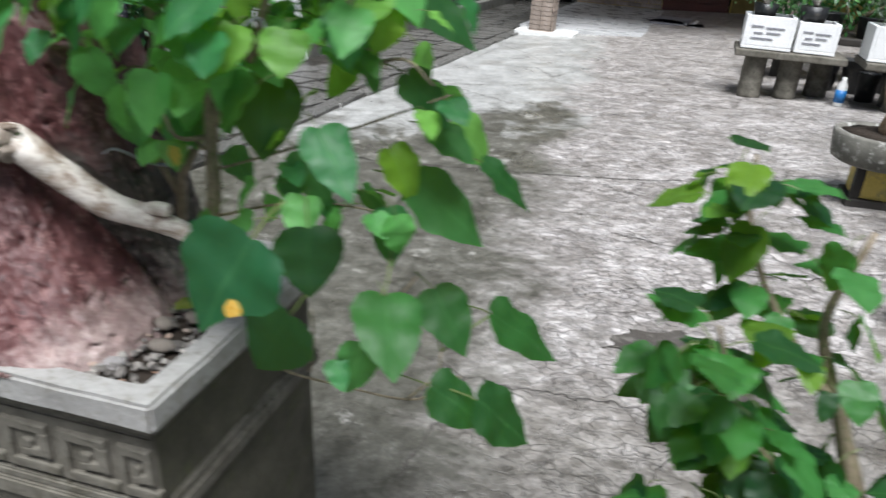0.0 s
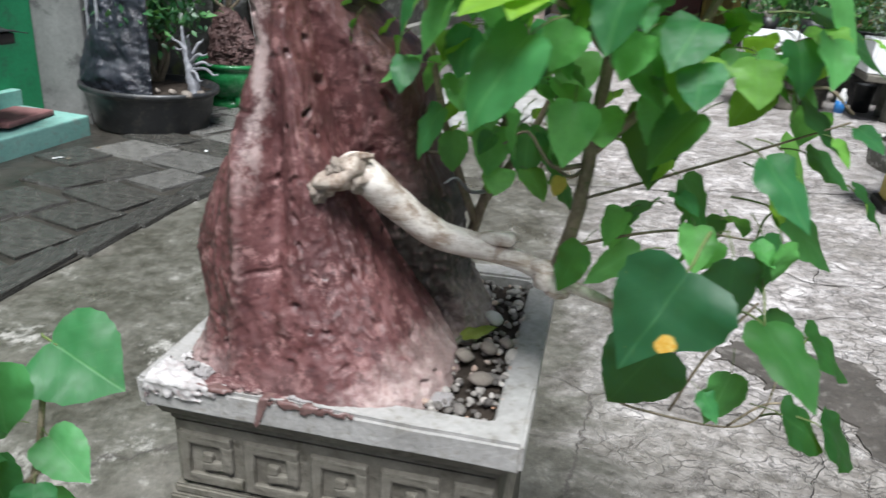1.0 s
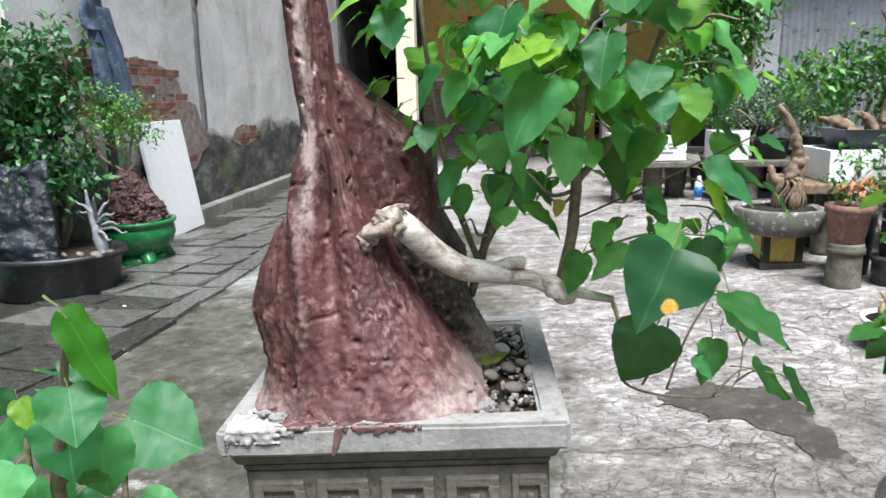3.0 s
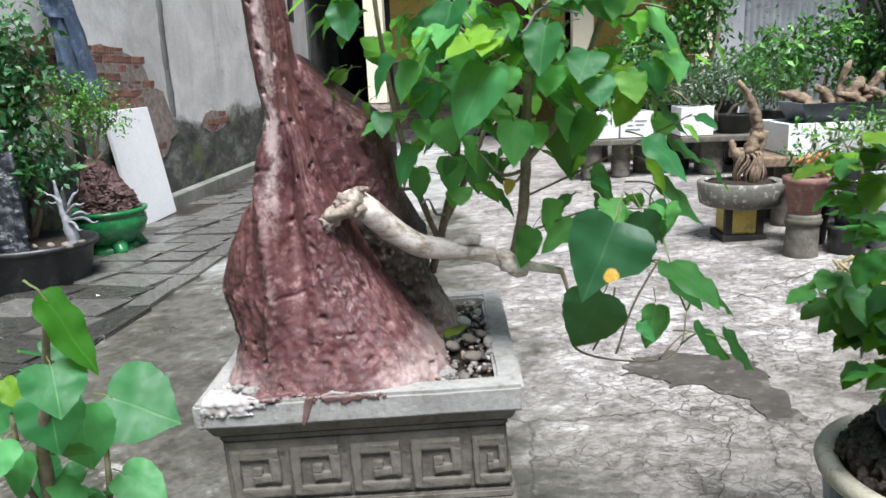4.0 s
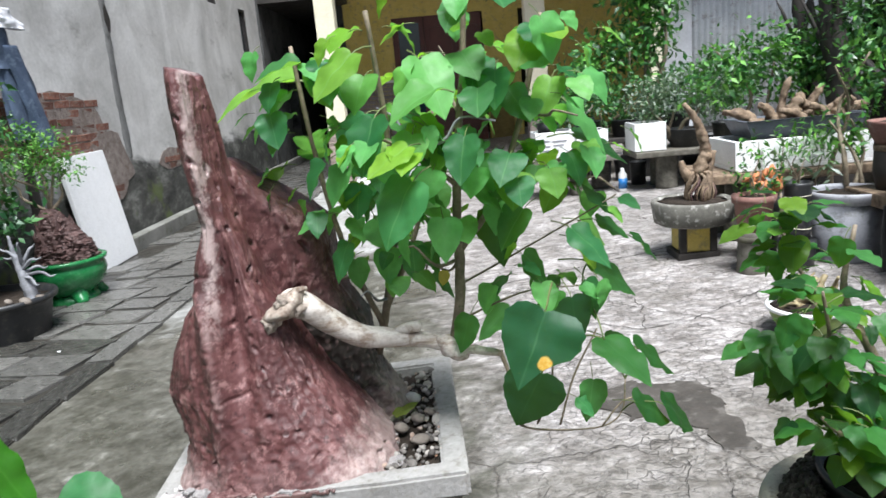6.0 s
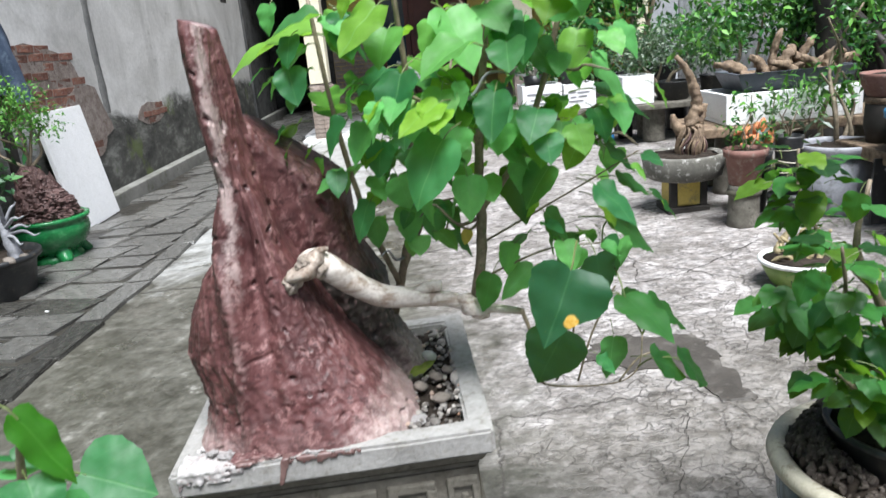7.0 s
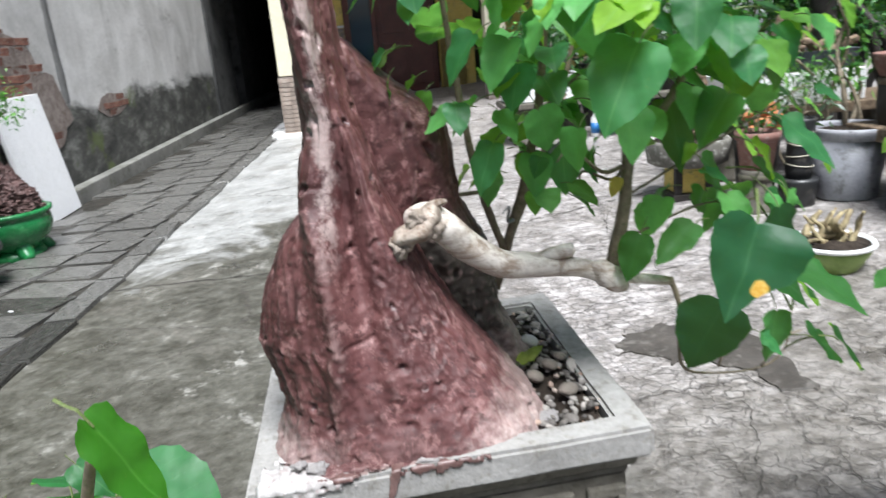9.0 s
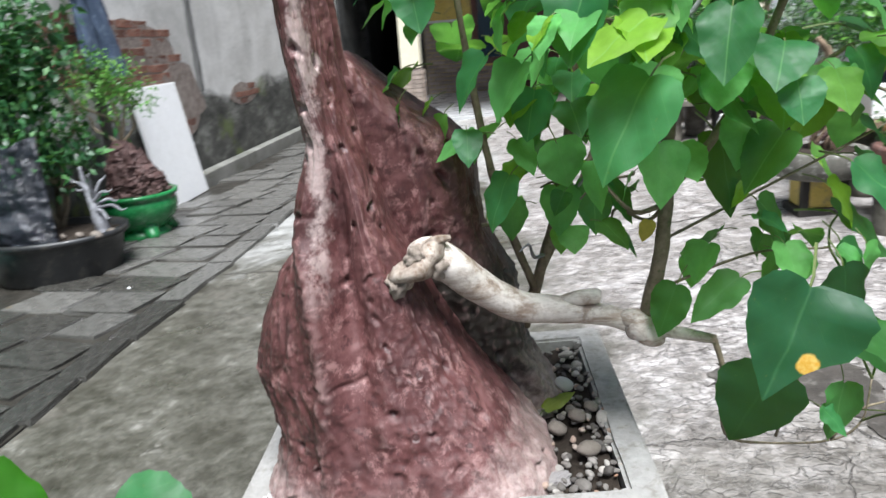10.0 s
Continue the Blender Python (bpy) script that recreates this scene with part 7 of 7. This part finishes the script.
pot("cement_bowl", "shallow flaking cement bowl on the yellow pedestal", (1.41, 2.62, gy + 0.165), [(0, 0), (0.165, 0), (0.188, 0.012), (0.196, 0.06), (0.203, 0.112), (0.196, 0.122), (0.18, 0.122), (0.168, 0.105), (0, 0.10)], M_FLAKING, None, (0.172, 0.112), 44, wob=0.03)
st = thing("rooted_stump", "bare brown stump on a tangle of roots in the cement bowl", "stump", Matrix.Translation((1.44, 2.61, gy + 0.285)))
bm = bmesh.new()
limb(bm, [(0.0, 0, 0.08), (0.015, 0.0, 0.17), (0.035, 0, 0.24), (0.02, 0, 0.32), (-0.02, 0, 0.41), (-0.07, 0, 0.48)], (0.044, 0.036, 0.029, 0.023, 0.017, 0.010), 14, 0.6, 7, 3)
limb(bm, [(0.02, 0.0, 0.10), (0.06, 0, 0.18), (0.075, 0, 0.24)], (0.026, 0.020, 0.011), 10, 0.7, 5, 5)
limb(bm, [(-0.03, 0.0, 0.10), (-0.075, 0, 0.15), (-0.085, 0, 0.20)], (0.030, 0.022, 0.012), 10, 0.7, 5, 8)
part("trunk", bm, M_STUMP, st, smooth=True)
q = random.Random(5)
for k in range(44):
    a = q.uniform(0, 6.28)
    e = Vector((math.cos(a) * q.uniform(0.035, 0.075), math.sin(a) * 0.065, -0.01))
    bm = bmesh.new()
    limb(bm, [(0.03 * math.cos(a), 0.03 * math.sin(a), 0.14), (0.06 * math.cos(a + 0.5), 0.06 * math.sin(a + 0.5), 0.09 + 0.02 * (k % 3)), (e.x * 1.15, e.y * 1.15, 0.04), e], (0.008, 0.006, 0.0035), 6, 0.6, 4, k)
    part("root", bm, M_REDSTUMP if k % 3 == 0 else M_STUMP, st, smooth=True)

# terracotta pot on its stand, seed pots, bucket
gt = gz(1.55)
stand = thing("pot_stand", "round weathered grey cement block used as a pot stand", "stand", Matrix.Translation((1.545, 2.2, gt - 0.01)))
part("block", lathe([(0, 0), (0.070, 0), (0.073, 0.012), (0.070, 0.04), (0.068, 0.16), (0.072, 0.19), (0.066, 0.20), (0, 0.20)], 36, 0.05), M_CEMENT_OLD, stand, smooth=True)
part("collar", lathe([(0.066, 0.150), (0.076, 0.154), (0.077, 0.176), (0.067, 0.180)], 36, 0.05), M_CEMENT_OLIVE, stand, smooth=True)
pot("terracotta_pot", "small terracotta pot on a cement stand", (1.545, 2.2, gt + 0.192), [(0, 0), (0.066, 0), (0.084, 0.125), (0.094, 0.128), (0.097, 0.160), (0.088, 0.162), (0.080, 0.14), (0, 0.135)], M_TERRACOTTA, None, (0.082, 0.142), 36)
pl = thing("pot_seedling", "thin seedling in the terracotta pot", "plant", Matrix.Translation((1.545, 2.2, gt + 0.325)))
bm = twigs(bmesh.new(), (0, 0, 0), [(0.02, 0, 0.26), (-0.05, 0, 0.14), (0.05, 0.0, 0.10)], 0.005, 0.002, 3)
part("stem", bm, M_TWIG, pl, smooth=True)
foliage("foliage", [(0.02, 0, 0.24, 0.045), (-0.05, 0, 0.14, 0.045), (0.06, 0.0, 0.10, 0.05), (-0.02, 0, 0.06, 0.05)], 150, 0.035, B_MID, pl, 31)
pot("seed_pot", "squat black plastic pot used as a stand", (1.74, 2.2, gz(1.74)), [(0, 0), (0.074, 0), (0.080, 0.09), (0.084, 0.105), (0.083, 0.12), (0, 0.12)], M_BLACKPLASTIC)
bag = pot("poly_bag", "tall black polythene grow bag tied with string", (1.74, 2.2, gz(1.74) + 0.12), [(0, 0), (0.052, 0), (0.057, 0.05), (0.055, 0.15), (0.059, 0.25), (0.061, 0.262), (0.053, 0.262), (0.051, 0.24), (0, 0.24)], M_BLACKPLASTIC, None, (0.053, 0.245), 30, wob=0.06)
for z, tip in ((0.06, 5), (0.10, -4), (0.15, 6), (0.20, -3)):
    part("string", lathe([(0.0565, 0), (0.0600, 0.001), (0.0600, 0.003), (0.0565, 0.004)], 30), M_CREAMRIM, bag, "pale binding string", True, pose(0, 0, z, tip, tip, 0))
pl = thing("bag_plant", "small leafy plant in the grow bag", "plant", Matrix.Translation((1.74, 2.2, gz(1.74) + 0.37)))
bm = twigs(bmesh.new(), (0, 0, 0), [(0.03, 0, 0.12), (-0.05, 0, 0.12), (0.08, 0.0, 0.06)], 0.005, 0.002, 4)
part("stem", bm, M_TWIG, pl, smooth=True)
foliage("foliage", [(0.04, 0, 0.12, 0.07), (-0.06, 0, 0.12, 0.07), (0.10, 0, 0.05, 0.06)], 90, 0.05, B_GREY, pl, 32, 0.35)
bk = pot("bucket", "big grey plastic bucket with a lipped rim", (1.975, 2.22, gz(1.97)), [(0, 0), (0.125, 0), (0.130, 0.01), (0.158, 0.29), (0.0, 0.28)], M_GREYPLASTIC, ([(0.157, 0.265), (0.168, 0.268), (0.172, 0.30), (0.174, 0.315), (0.163, 0.318), (0.155, 0.30), (0.157, 0.265)], M_GREYPLASTIC), (0.156, 0.293), 44, wob=0.008, category="bucket")
# wilted orange flowers
of = thing("orange_flowers", "heap of wilted orange flowers on a dark pot", "flowers", Matrix.Translation((1.66, 2.42, gz(1.7) + 0.30)))
pot("seed_pot", "black plastic pot under wilted flowers", (1.66, 2.42, gz(1.7)), [(0, 0), (0.08, 0), (0.10, 0.26), (0.105, 0.28), (0.095, 0.28), (0.09, 0.26), (0, 0.25)], M_BLACKPLASTIC, None, (0.09, 0.262))
q = random.Random(9)
for k in range(14):
    ob = part("flower", PEBBLES[k % 5].copy(), M_ORANGE, of, m=pose(q.uniform(-0.075, 0.075), q.uniform(-0.06, 0.06), q.uniform(0.0, 0.13), k * 40, k * 25, k * 70) @ Matrix.Diagonal((0.034, 0.028, 0.022, 1)))

# yellow-green dish with a twisted root
pot("yellow_dish", "shallow yellow-green glazed dish with a white rim", (1.415, 1.43, gz(1.41)), [(0, 0), (0.085, 0), (0.095, 0.012), (0.122, 0.060), (0.130, 0.088), (0.0, 0.082)], M_YELLOWGREEN, ([(0.122, 0.080), (0.136, 0.084), (0.140, 0.092), (0.136, 0.099), (0.124, 0.098), (0.122, 0.080)], M_WHITE), (0.124, 0.088), 44)
M_ROOT = mottled("pale_root", (0.17, 0.125, 0.065), (0.46, 0.39, 0.22), 30, 160, (0.6, 0.85), 0.8, 0.003, (0.22, 0.14, 0.06))
rt = thing("twisted_root", "pale yellow tangle of cut roots in the glazed dish", "root", Matrix.Translation((1.41, 1.44, gz(1.41) + 0.086)))
q = random.Random(83)
for k in range(17):
    a, d = q.uniform(0, 6.28), q.uniform(0.01, 0.075)
    p = Vector((d * math.cos(a), d * math.sin(a), -0.004))
    pts = [p]
    for _ in range(3):
        p = p + Vector((q.uniform(-0.035, 0.035), q.uniform(-0.035, 0.035), q.uniform(0.005, 0.050)))
        p.x, p.y = max(-0.09, min(0.09, p.x)), max(-0.09, min(0.09, p.y))
        pts.append(p)
    r0 = q.uniform(0.006, 0.016)
    part("root", limb(bmesh.new(), pts, (r0, r0 * 0.85, r0 * 0.5), 8, 0.8, 5, k * 3), M_ROOT, rt, smooth=True)

# pots on the low plank bench
pot("brown_pot", "round brown pot on the plank bench", (2.12, 2.11, 0.42), [(0, 0), (0.075, 0), (0.092, 0.08), (0.090, 0.17), (0.082, 0.19), (0, 0.18)], M_DARK, ([(0.080, 0.165), (0.092, 0.17), (0.094, 0.195), (0.082, 0.197), (0.080, 0.165)], M_STUMP))
pot("terracotta_bowl", "shallow terracotta bowl stacked on the brown pot", (2.12, 2.11, 0.617), [(0, 0), (0.085, 0), (0.11, 0.05), (0.118, 0.085), (0.122, 0.10), (0.112, 0.10), (0.104, 0.08), (0, 0.075)], M_TERRACOTTA, None, (0.107, 0.085), 40)
pot("teal_planter", "round dark teal plastic planter with a wavy blue rim", (2.16, 1.80, 0.42), [(0, 0), (0.155, 0), (0.18, 0.07), (0.195, 0.15), (0, 0.14)], M_TEALPLASTIC, ([(0.19, 0.145), (0.215, 0.142), (0.218, 0.168), (0.20, 0.178), (0.185, 0.165), (0.19, 0.145)], M_BLUERIM), (0.185, 0.158), 44)
M_BEIGE = mottled("beige_root", (0.20, 0.145, 0.09), (0.36, 0.28, 0.19), 20, 150, (0.6, 0.85), 0.8, 0.004, (0.12, 0.08, 0.045))
dw = thing("beige_root_stump", "hollow beige root stump in the teal planter", "stump", Matrix.Translation((2.16, 1.80, 0.58)))
for k in range(7):
    a = k * 0.9
    bm = bmesh.new()
    limb(bm, [(0.10 * math.cos(a), 0.09 * math.sin(a), -0.01), (0.12 * math.cos(a), 0.10 * math.sin(a), 0.10), (0.08 * math.cos(a + 0.3), 0.07 * math.sin(a + 0.3), 0.20), (0.02 * math.cos(a), 0.02, 0.25)], (0.030, 0.026, 0.030, 0.02), 10, 0.5, 5, k * 4)
    part("root", bm, M_BEIGE, dw, smooth=True)
# plank rail and crate below
rail = thing("timber_rail", "peeled round timber lying along the bench edge", "timber", Matrix.Translation((0, 0, 0)))
bm = bmesh.new()
limb(bm, [(1.90, 1.60, 0.445), (2.15, 1.58, 0.45), (2.5, 1.58, 0.445), (2.9, 1.60, 0.45)], (0.032, 0.030, 0.033, 0.03), 12, 0.2)
part("pole", bm, mottled("peeled_timber", (0.26, 0.20, 0.13), (0.40, 0.33, 0.235), 18, 150, (0.6, 0.85), 0.6, 0.003, (0.14, 0.10, 0.06)), rail, smooth=True)
crate = thing("lattice_crate", "black plastic lattice crate under the bench", "crate", Matrix.Translation((2.25, 1.70, gz(2.25))))
for k in range(16):
    for s in (-1, 1):
        bm = box_bm(-0.20, -0.004, -0.004, 0.20, 0.004, 0.004)
        part("slat", bm, M_BLACKPLASTIC, crate, m=Matrix.Translation((-0.24 + 0.032 * k, 0, 0.14)) @ Matrix.Rotation(s * radians(45), 4, "Y"))
part("back", box_bm(-0.30, 0.20, 0.0, 0.30, 0.21, 0.28), M_BLACKPLASTIC, crate)

# ---- shrubs and trees behind ----
def shrub(name, label, at, ends, clumps, count, size, mt, seed, r0=0.02, slim=0.45, category="shrub", bark=None):
    t = thing(name, label, category, Matrix.Translation(at))
    count, size = int(count * 1.5), size * 1.15
    bm = twigs(bmesh.new(), (0, 0, 0), ends, r0, r0 * 0.25, seed)
    part("trunk", bm, bark or M_TWIG, t, smooth=True)
    foliage("crown", clumps, count, size, mt, t, seed, slim)
    return t


shrub("green_shrub", "fresh green shrub rising behind the bucket", (2.10, 2.45, gz(2.1)), [(0.0, 0, 0.6), (-0.08, 0, 0.85), (0.08, 0.0, 0.9), (-0.1, 0, 0.6)], [(0.02, -0.03, 0.58, 0.09), (0.08, 0, 0.74, 0.10), (0.02, 0, 0.85, 0.09), (0.10, 0, 0.92, 0.10)], 230, 0.042, B_MID, 41, 0.016)
shrub("low_seedlings", "light green narrow-leaved seedlings before the tray", (1.95, 2.58, gz(1.95) + 0.0), [(0.0, 0, 0.5), (-0.1, 0, 0.52), (0.1, 0.0, 0.48)], [(-0.1, 0, 0.50, 0.10), (0.05, -0.02, 0.52, 0.11), (0.18, 0, 0.50, 0.09)], 210, 0.046, B_LIGHT, 42, 0.008, 0.28)
shrub("grey_shrub", "greyish fine-leaved shrub on the far bench", (1.98, 4.75, 0.40), [(0, 0, 0.3), (-0.2, 0, 0.4), (0.2, 0, 0.4)], [(-0.2, 0, 0.35, 0.18), (0.05, 0, 0.42, 0.2), (0.3, 0, 0.35, 0.18)], 1300, 0.035, B_GREY, 43)
shrub("bench_shrub", "dense green shrub behind the black tray", (2.3, 3.7, gz(2.3)), [(0, 0, 0.9), (-0.4, 0, 1.0), (0.4, 0, 1.1), (0.8, 0, 1.0)], [(-0.35, 0, 0.82, 0.20), (0.0, 0.0, 0.90, 0.22), (0.35, 0, 0.92, 0.24), (0.8, 0, 1.0, 0.30), (0.15, -0.1, 0.75, 0.2), (0.6, -0.1, 0.8, 0.25)], 3200, 0.05, B_MID, 44)
shrub("tall_shrub", "tall upright shrub with glossy leaves by the porch", (2.05, 6.3, gz(2.05)), [(0, 0, 1.4), (-0.25, 0, 1.2), (0.25, 0, 1.7), (0.05, 0, 2.0), (-0.1, 0, 1.9)], [(-0.25, 0, 1.05, 0.26), (0.1, 0, 1.2, 0.28), (0.25, 0, 1.6, 0.26), (0.0, 0, 1.75, 0.26), (-0.1, 0, 2.05, 0.25), (0.3, 0, 2.2, 0.3), (-0.45, 0, 0.85, 0.22)], 2600, 0.075, B_MID, 45, 0.03)
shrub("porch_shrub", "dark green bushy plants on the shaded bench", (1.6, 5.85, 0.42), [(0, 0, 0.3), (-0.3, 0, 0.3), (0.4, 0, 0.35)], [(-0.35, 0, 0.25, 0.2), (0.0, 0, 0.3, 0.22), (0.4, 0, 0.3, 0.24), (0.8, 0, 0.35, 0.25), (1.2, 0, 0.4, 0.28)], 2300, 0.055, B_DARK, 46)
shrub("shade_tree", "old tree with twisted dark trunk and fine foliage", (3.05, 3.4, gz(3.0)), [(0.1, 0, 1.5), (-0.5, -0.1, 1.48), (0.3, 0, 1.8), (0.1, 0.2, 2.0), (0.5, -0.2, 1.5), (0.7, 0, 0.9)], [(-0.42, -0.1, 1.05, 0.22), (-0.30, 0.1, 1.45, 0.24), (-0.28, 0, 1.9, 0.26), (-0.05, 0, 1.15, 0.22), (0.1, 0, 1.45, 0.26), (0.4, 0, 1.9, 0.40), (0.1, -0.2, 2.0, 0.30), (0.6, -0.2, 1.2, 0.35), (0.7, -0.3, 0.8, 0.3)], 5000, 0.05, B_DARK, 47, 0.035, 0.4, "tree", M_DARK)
shrub("dead_tree", "leaning dark dead trunk hung with dry twigs", (2.80, 3.55, gz(2.8)), [(0.05, 0, 1.0), (-0.06, 0.05, 1.75), (0.22, 0, 1.6), (-0.30, 0, 1.62), (0.3, 0.1, 1.25)], [(0.02, 0, 1.55, 0.12), (0.18, 0.05, 1.30, 0.14), (-0.12, 0.0, 1.70, 0.12), (0.2, 0, 1.7, 0.15)], 420, 0.05, B_DARK, 71, 0.028, 0.4, "tree", M_DARK)
shrub("side_shrub", "dense dark green shrub beyond the low bench", (2.95, 2.3, gz(2.9)), [(0, 0, 0.8), (-0.3, 0, 0.9), (0.3, 0, 1.0)], [(-0.3, 0, 0.85, 0.22), (0.0, 0.1, 0.7, 0.25), (0.1, -0.1, 1.05, 0.28), (-0.15, 0.15, 1.2, 0.26), (0.35, 0, 0.9, 0.3)], 2800, 0.045, B_MID, 48, 0.03)
post = thing("bench_post", "dark weathered timber post beside the low bench", "post", Matrix.Translation((1.93, 1.68, gz(1.93))))
part("pole", limb(bmesh.new(), [(0, 0, 0), (0.008, 0, 0.3), (-0.006, 0, 0.62), (-0.012, 0, 0.95)], (0.034, 0.030, 0.027, 0.022), 10, 0.35), M_DARK, post, smooth=True)
for x, y, z, lean, r0 in ((2.55, 3.42, 1.75, -0.02, 0.070), (2.92, 3.75, 1.7, 0.06, 0.055), (2.72, 4.1, 1.8, -0.05, 0.05)):
    t = thing("old_trunk", "dark gnarled trunk in the shade behind the benches", "tree", Matrix.Translation((x, y, gz(x))), "dark trunks")
    part("trunk", limb(bmesh.new(), [(0, 0, -0.02), (lean * 0.5 + 0.03, 0, z * 0.3), (lean - 0.03, 0.02, z * 0.65), (lean * 2, 0, z)], (r0 * 1.3, r0, r0 * 0.9, r0 * 0.7), 14, 0.7, 8, x * 3), M_DARK, t, smooth=True)
    for k in range(4):
        a = k * 1.7 + x
        e = Vector((math.cos(a) * 0.28, math.sin(a) * 0.2, z * (0.62 + 0.1 * k)))
        part("limb", limb(bmesh.new(), [(lean, 0, z * (0.45 + 0.1 * k)), (e.x * 0.6, e.y * 0.5, e.z), e + Vector((0.05, 0, 0.14))], (0.018, 0.012, 0.005), 7, 0.6, 5, k * 7.0), M_DARK, t, smooth=True)
for k, (x, y, rr, hh) in enumerate(((1.30, 4.9, 0.09, 0.12), (1.0, 4.9, 0.08, 0.10))):
    pot("bonsai_pot", "small dark pot with a bonsai on the foam boxes", (x, y, 0.550 + 0.012 * (k == 1)), [(0, 0), (rr * 0.8, 0), (rr, hh), (rr * 0.9, hh), (0, hh - 0.02)], M_BLACKPLASTIC, None, (rr * 0.88, hh - 0.012))
    shrub("pot_bonsai", "small bonsai with a pale bent trunk", (x, y, 0.555 + hh), [(0.08, 0, 0.1), (-0.08, 0, 0.12), (0.0, 0, 0.2)], [(0.1, 0, 0.12, 0.09), (-0.1, 0, 0.14, 0.09), (0, 0, 0.24, 0.1)], 260, 0.045, B_DARK, 60 + k, 0.016, bark=M_BARK)
bt = thing("bottle", "small white bottle with a blue label", "bottle", Matrix.Translation((1.56, 4.72, gz(1.5))))
part("body", lathe([(0, 0), (0.03, 0), (0.032, 0.01), (0.032, 0.14), (0.014, 0.17), (0.014, 0.19), (0, 0.19)], 24), M_WHITE, bt, smooth=True)
part("label", lathe([(0.0325, 0.03), (0.0335, 0.03), (0.0335, 0.11), (0.0325, 0.11)], 24), M_BLUE, bt, smooth=True)

# black pots crowded under and behind the benches, added to deepen the shade there
for k, (x, y, z, rr, hh) in enumerate(((1.52, 5.35, None, 0.10, 0.24), (1.74, 5.30, None, 0.12, 0.22), (1.98, 5.36, None, 0.11, 0.26), (2.22, 5.30, None, 0.12, 0.24), (2.50, 5.36, None, 0.11, 0.28), (2.78, 5.30, None, 0.12, 0.26), (1.75, 4.98, None, 0.07, 0.18), (2.20, 5.05, None, 0.10, 0.20), (2.06, 4.72, 0.397, 0.14, 0.13), (2.40, 4.74, 0.397, 0.12, 0.15), (1.50, 5.75, 0.42, 0.12, 0.16), (1.85, 5.75, 0.42, 0.14, 0.15), (2.3, 5.75, 0.42, 0.14, 0.17))):
    pot("nursery_pot", "black plastic nursery pot crowded among the benches", (x, y, gz(x) - 0.002 if z is None else z), [(0, 0), (rr * 0.82, 0), (rr, hh), (rr * 1.05, hh + 0.01), (rr * 0.92, hh + 0.01), (rr * 0.9, hh - 0.02), (0, hh - 0.02)], M_BLACKPLASTIC, None, (rr * 0.9, hh - 0.015), 26, group="black nursery pots")

# unseen walls added to close the yard, kept low and pale for light
solid("wall_east", box_bm(7.0, -6.0, -0.3, 7.15, 8.6, 1.7), M_PLASTER, "unseen plaster wall added to close the yard", "wall")
solid("wall_south", box_bm(-3.1, -6.2, -0.4, 7.15, -6.0, 1.7), M_PLASTER, "unseen plaster wall added to close the yard", "wall")

# ---- lane slabs, nearest the yard first ----
def make_slabs():
    r = random.Random(8)
    shapes = []
    for k in range(6):
        bm = box_bm(0, 0, 0, 1, 1, 1)
        for v in bm.verts:
            v.co.x += 0.12 * noise.noise(v.co * 1.9 + Vector((k * 3.1, 0, 0)))
            v.co.y += 0.12 * noise.noise(v.co * 1.9 + Vector((0, k * 3.1, 0)))
        top = [e for e in bm.edges if all(v.co.z > 0.5 for v in e.verts)]
        bmesh.ops.bevel(bm, geom=top, offset=0.035, segments=1, affect="EDGES")
        me = finish(bm, "slab")
        me.materials.append(M_SLAB)
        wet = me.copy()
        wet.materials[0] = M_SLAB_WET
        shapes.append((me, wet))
    def put(x, y, w, l, turn=0.0):
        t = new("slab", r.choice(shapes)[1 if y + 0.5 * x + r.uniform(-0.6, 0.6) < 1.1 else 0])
        t.parent = lane
        t.matrix_basis = pose(x, y, gz(x) - 0.012 + r.uniform(-0.003, 0.004), r.uniform(-0.6, 0.6), -2.86 + r.uniform(-0.6, 0.6), turn + r.uniform(-4.5, 4.5)) @ Matrix.Diagonal((w, l, 0.031, 1))
    y = -1.2
    while y < 13:
        l = r.uniform(0.26, 0.42)
        put(lane_edge(y) - 0.122, y, 0.124, l - 0.016)
        y += l
    # skewed slabs, like fish scales across the lane
    row = 0
    y = -1.4
    while y < 12.5:
        d = r.uniform(0.21, 0.27)
        x = lane_edge(y) - 0.165
        while x > -2.46:
            w = r.uniform(0.26, 0.42)
            if x - w < -2.56:
                break
            put(x - w + 0.012, y + 0.28 * (lane_edge(y) - x), w - 0.028, d - 0.030, -16 if row % 2 else -13)
            x -= w
        y += d
        row += 1


make_slabs()
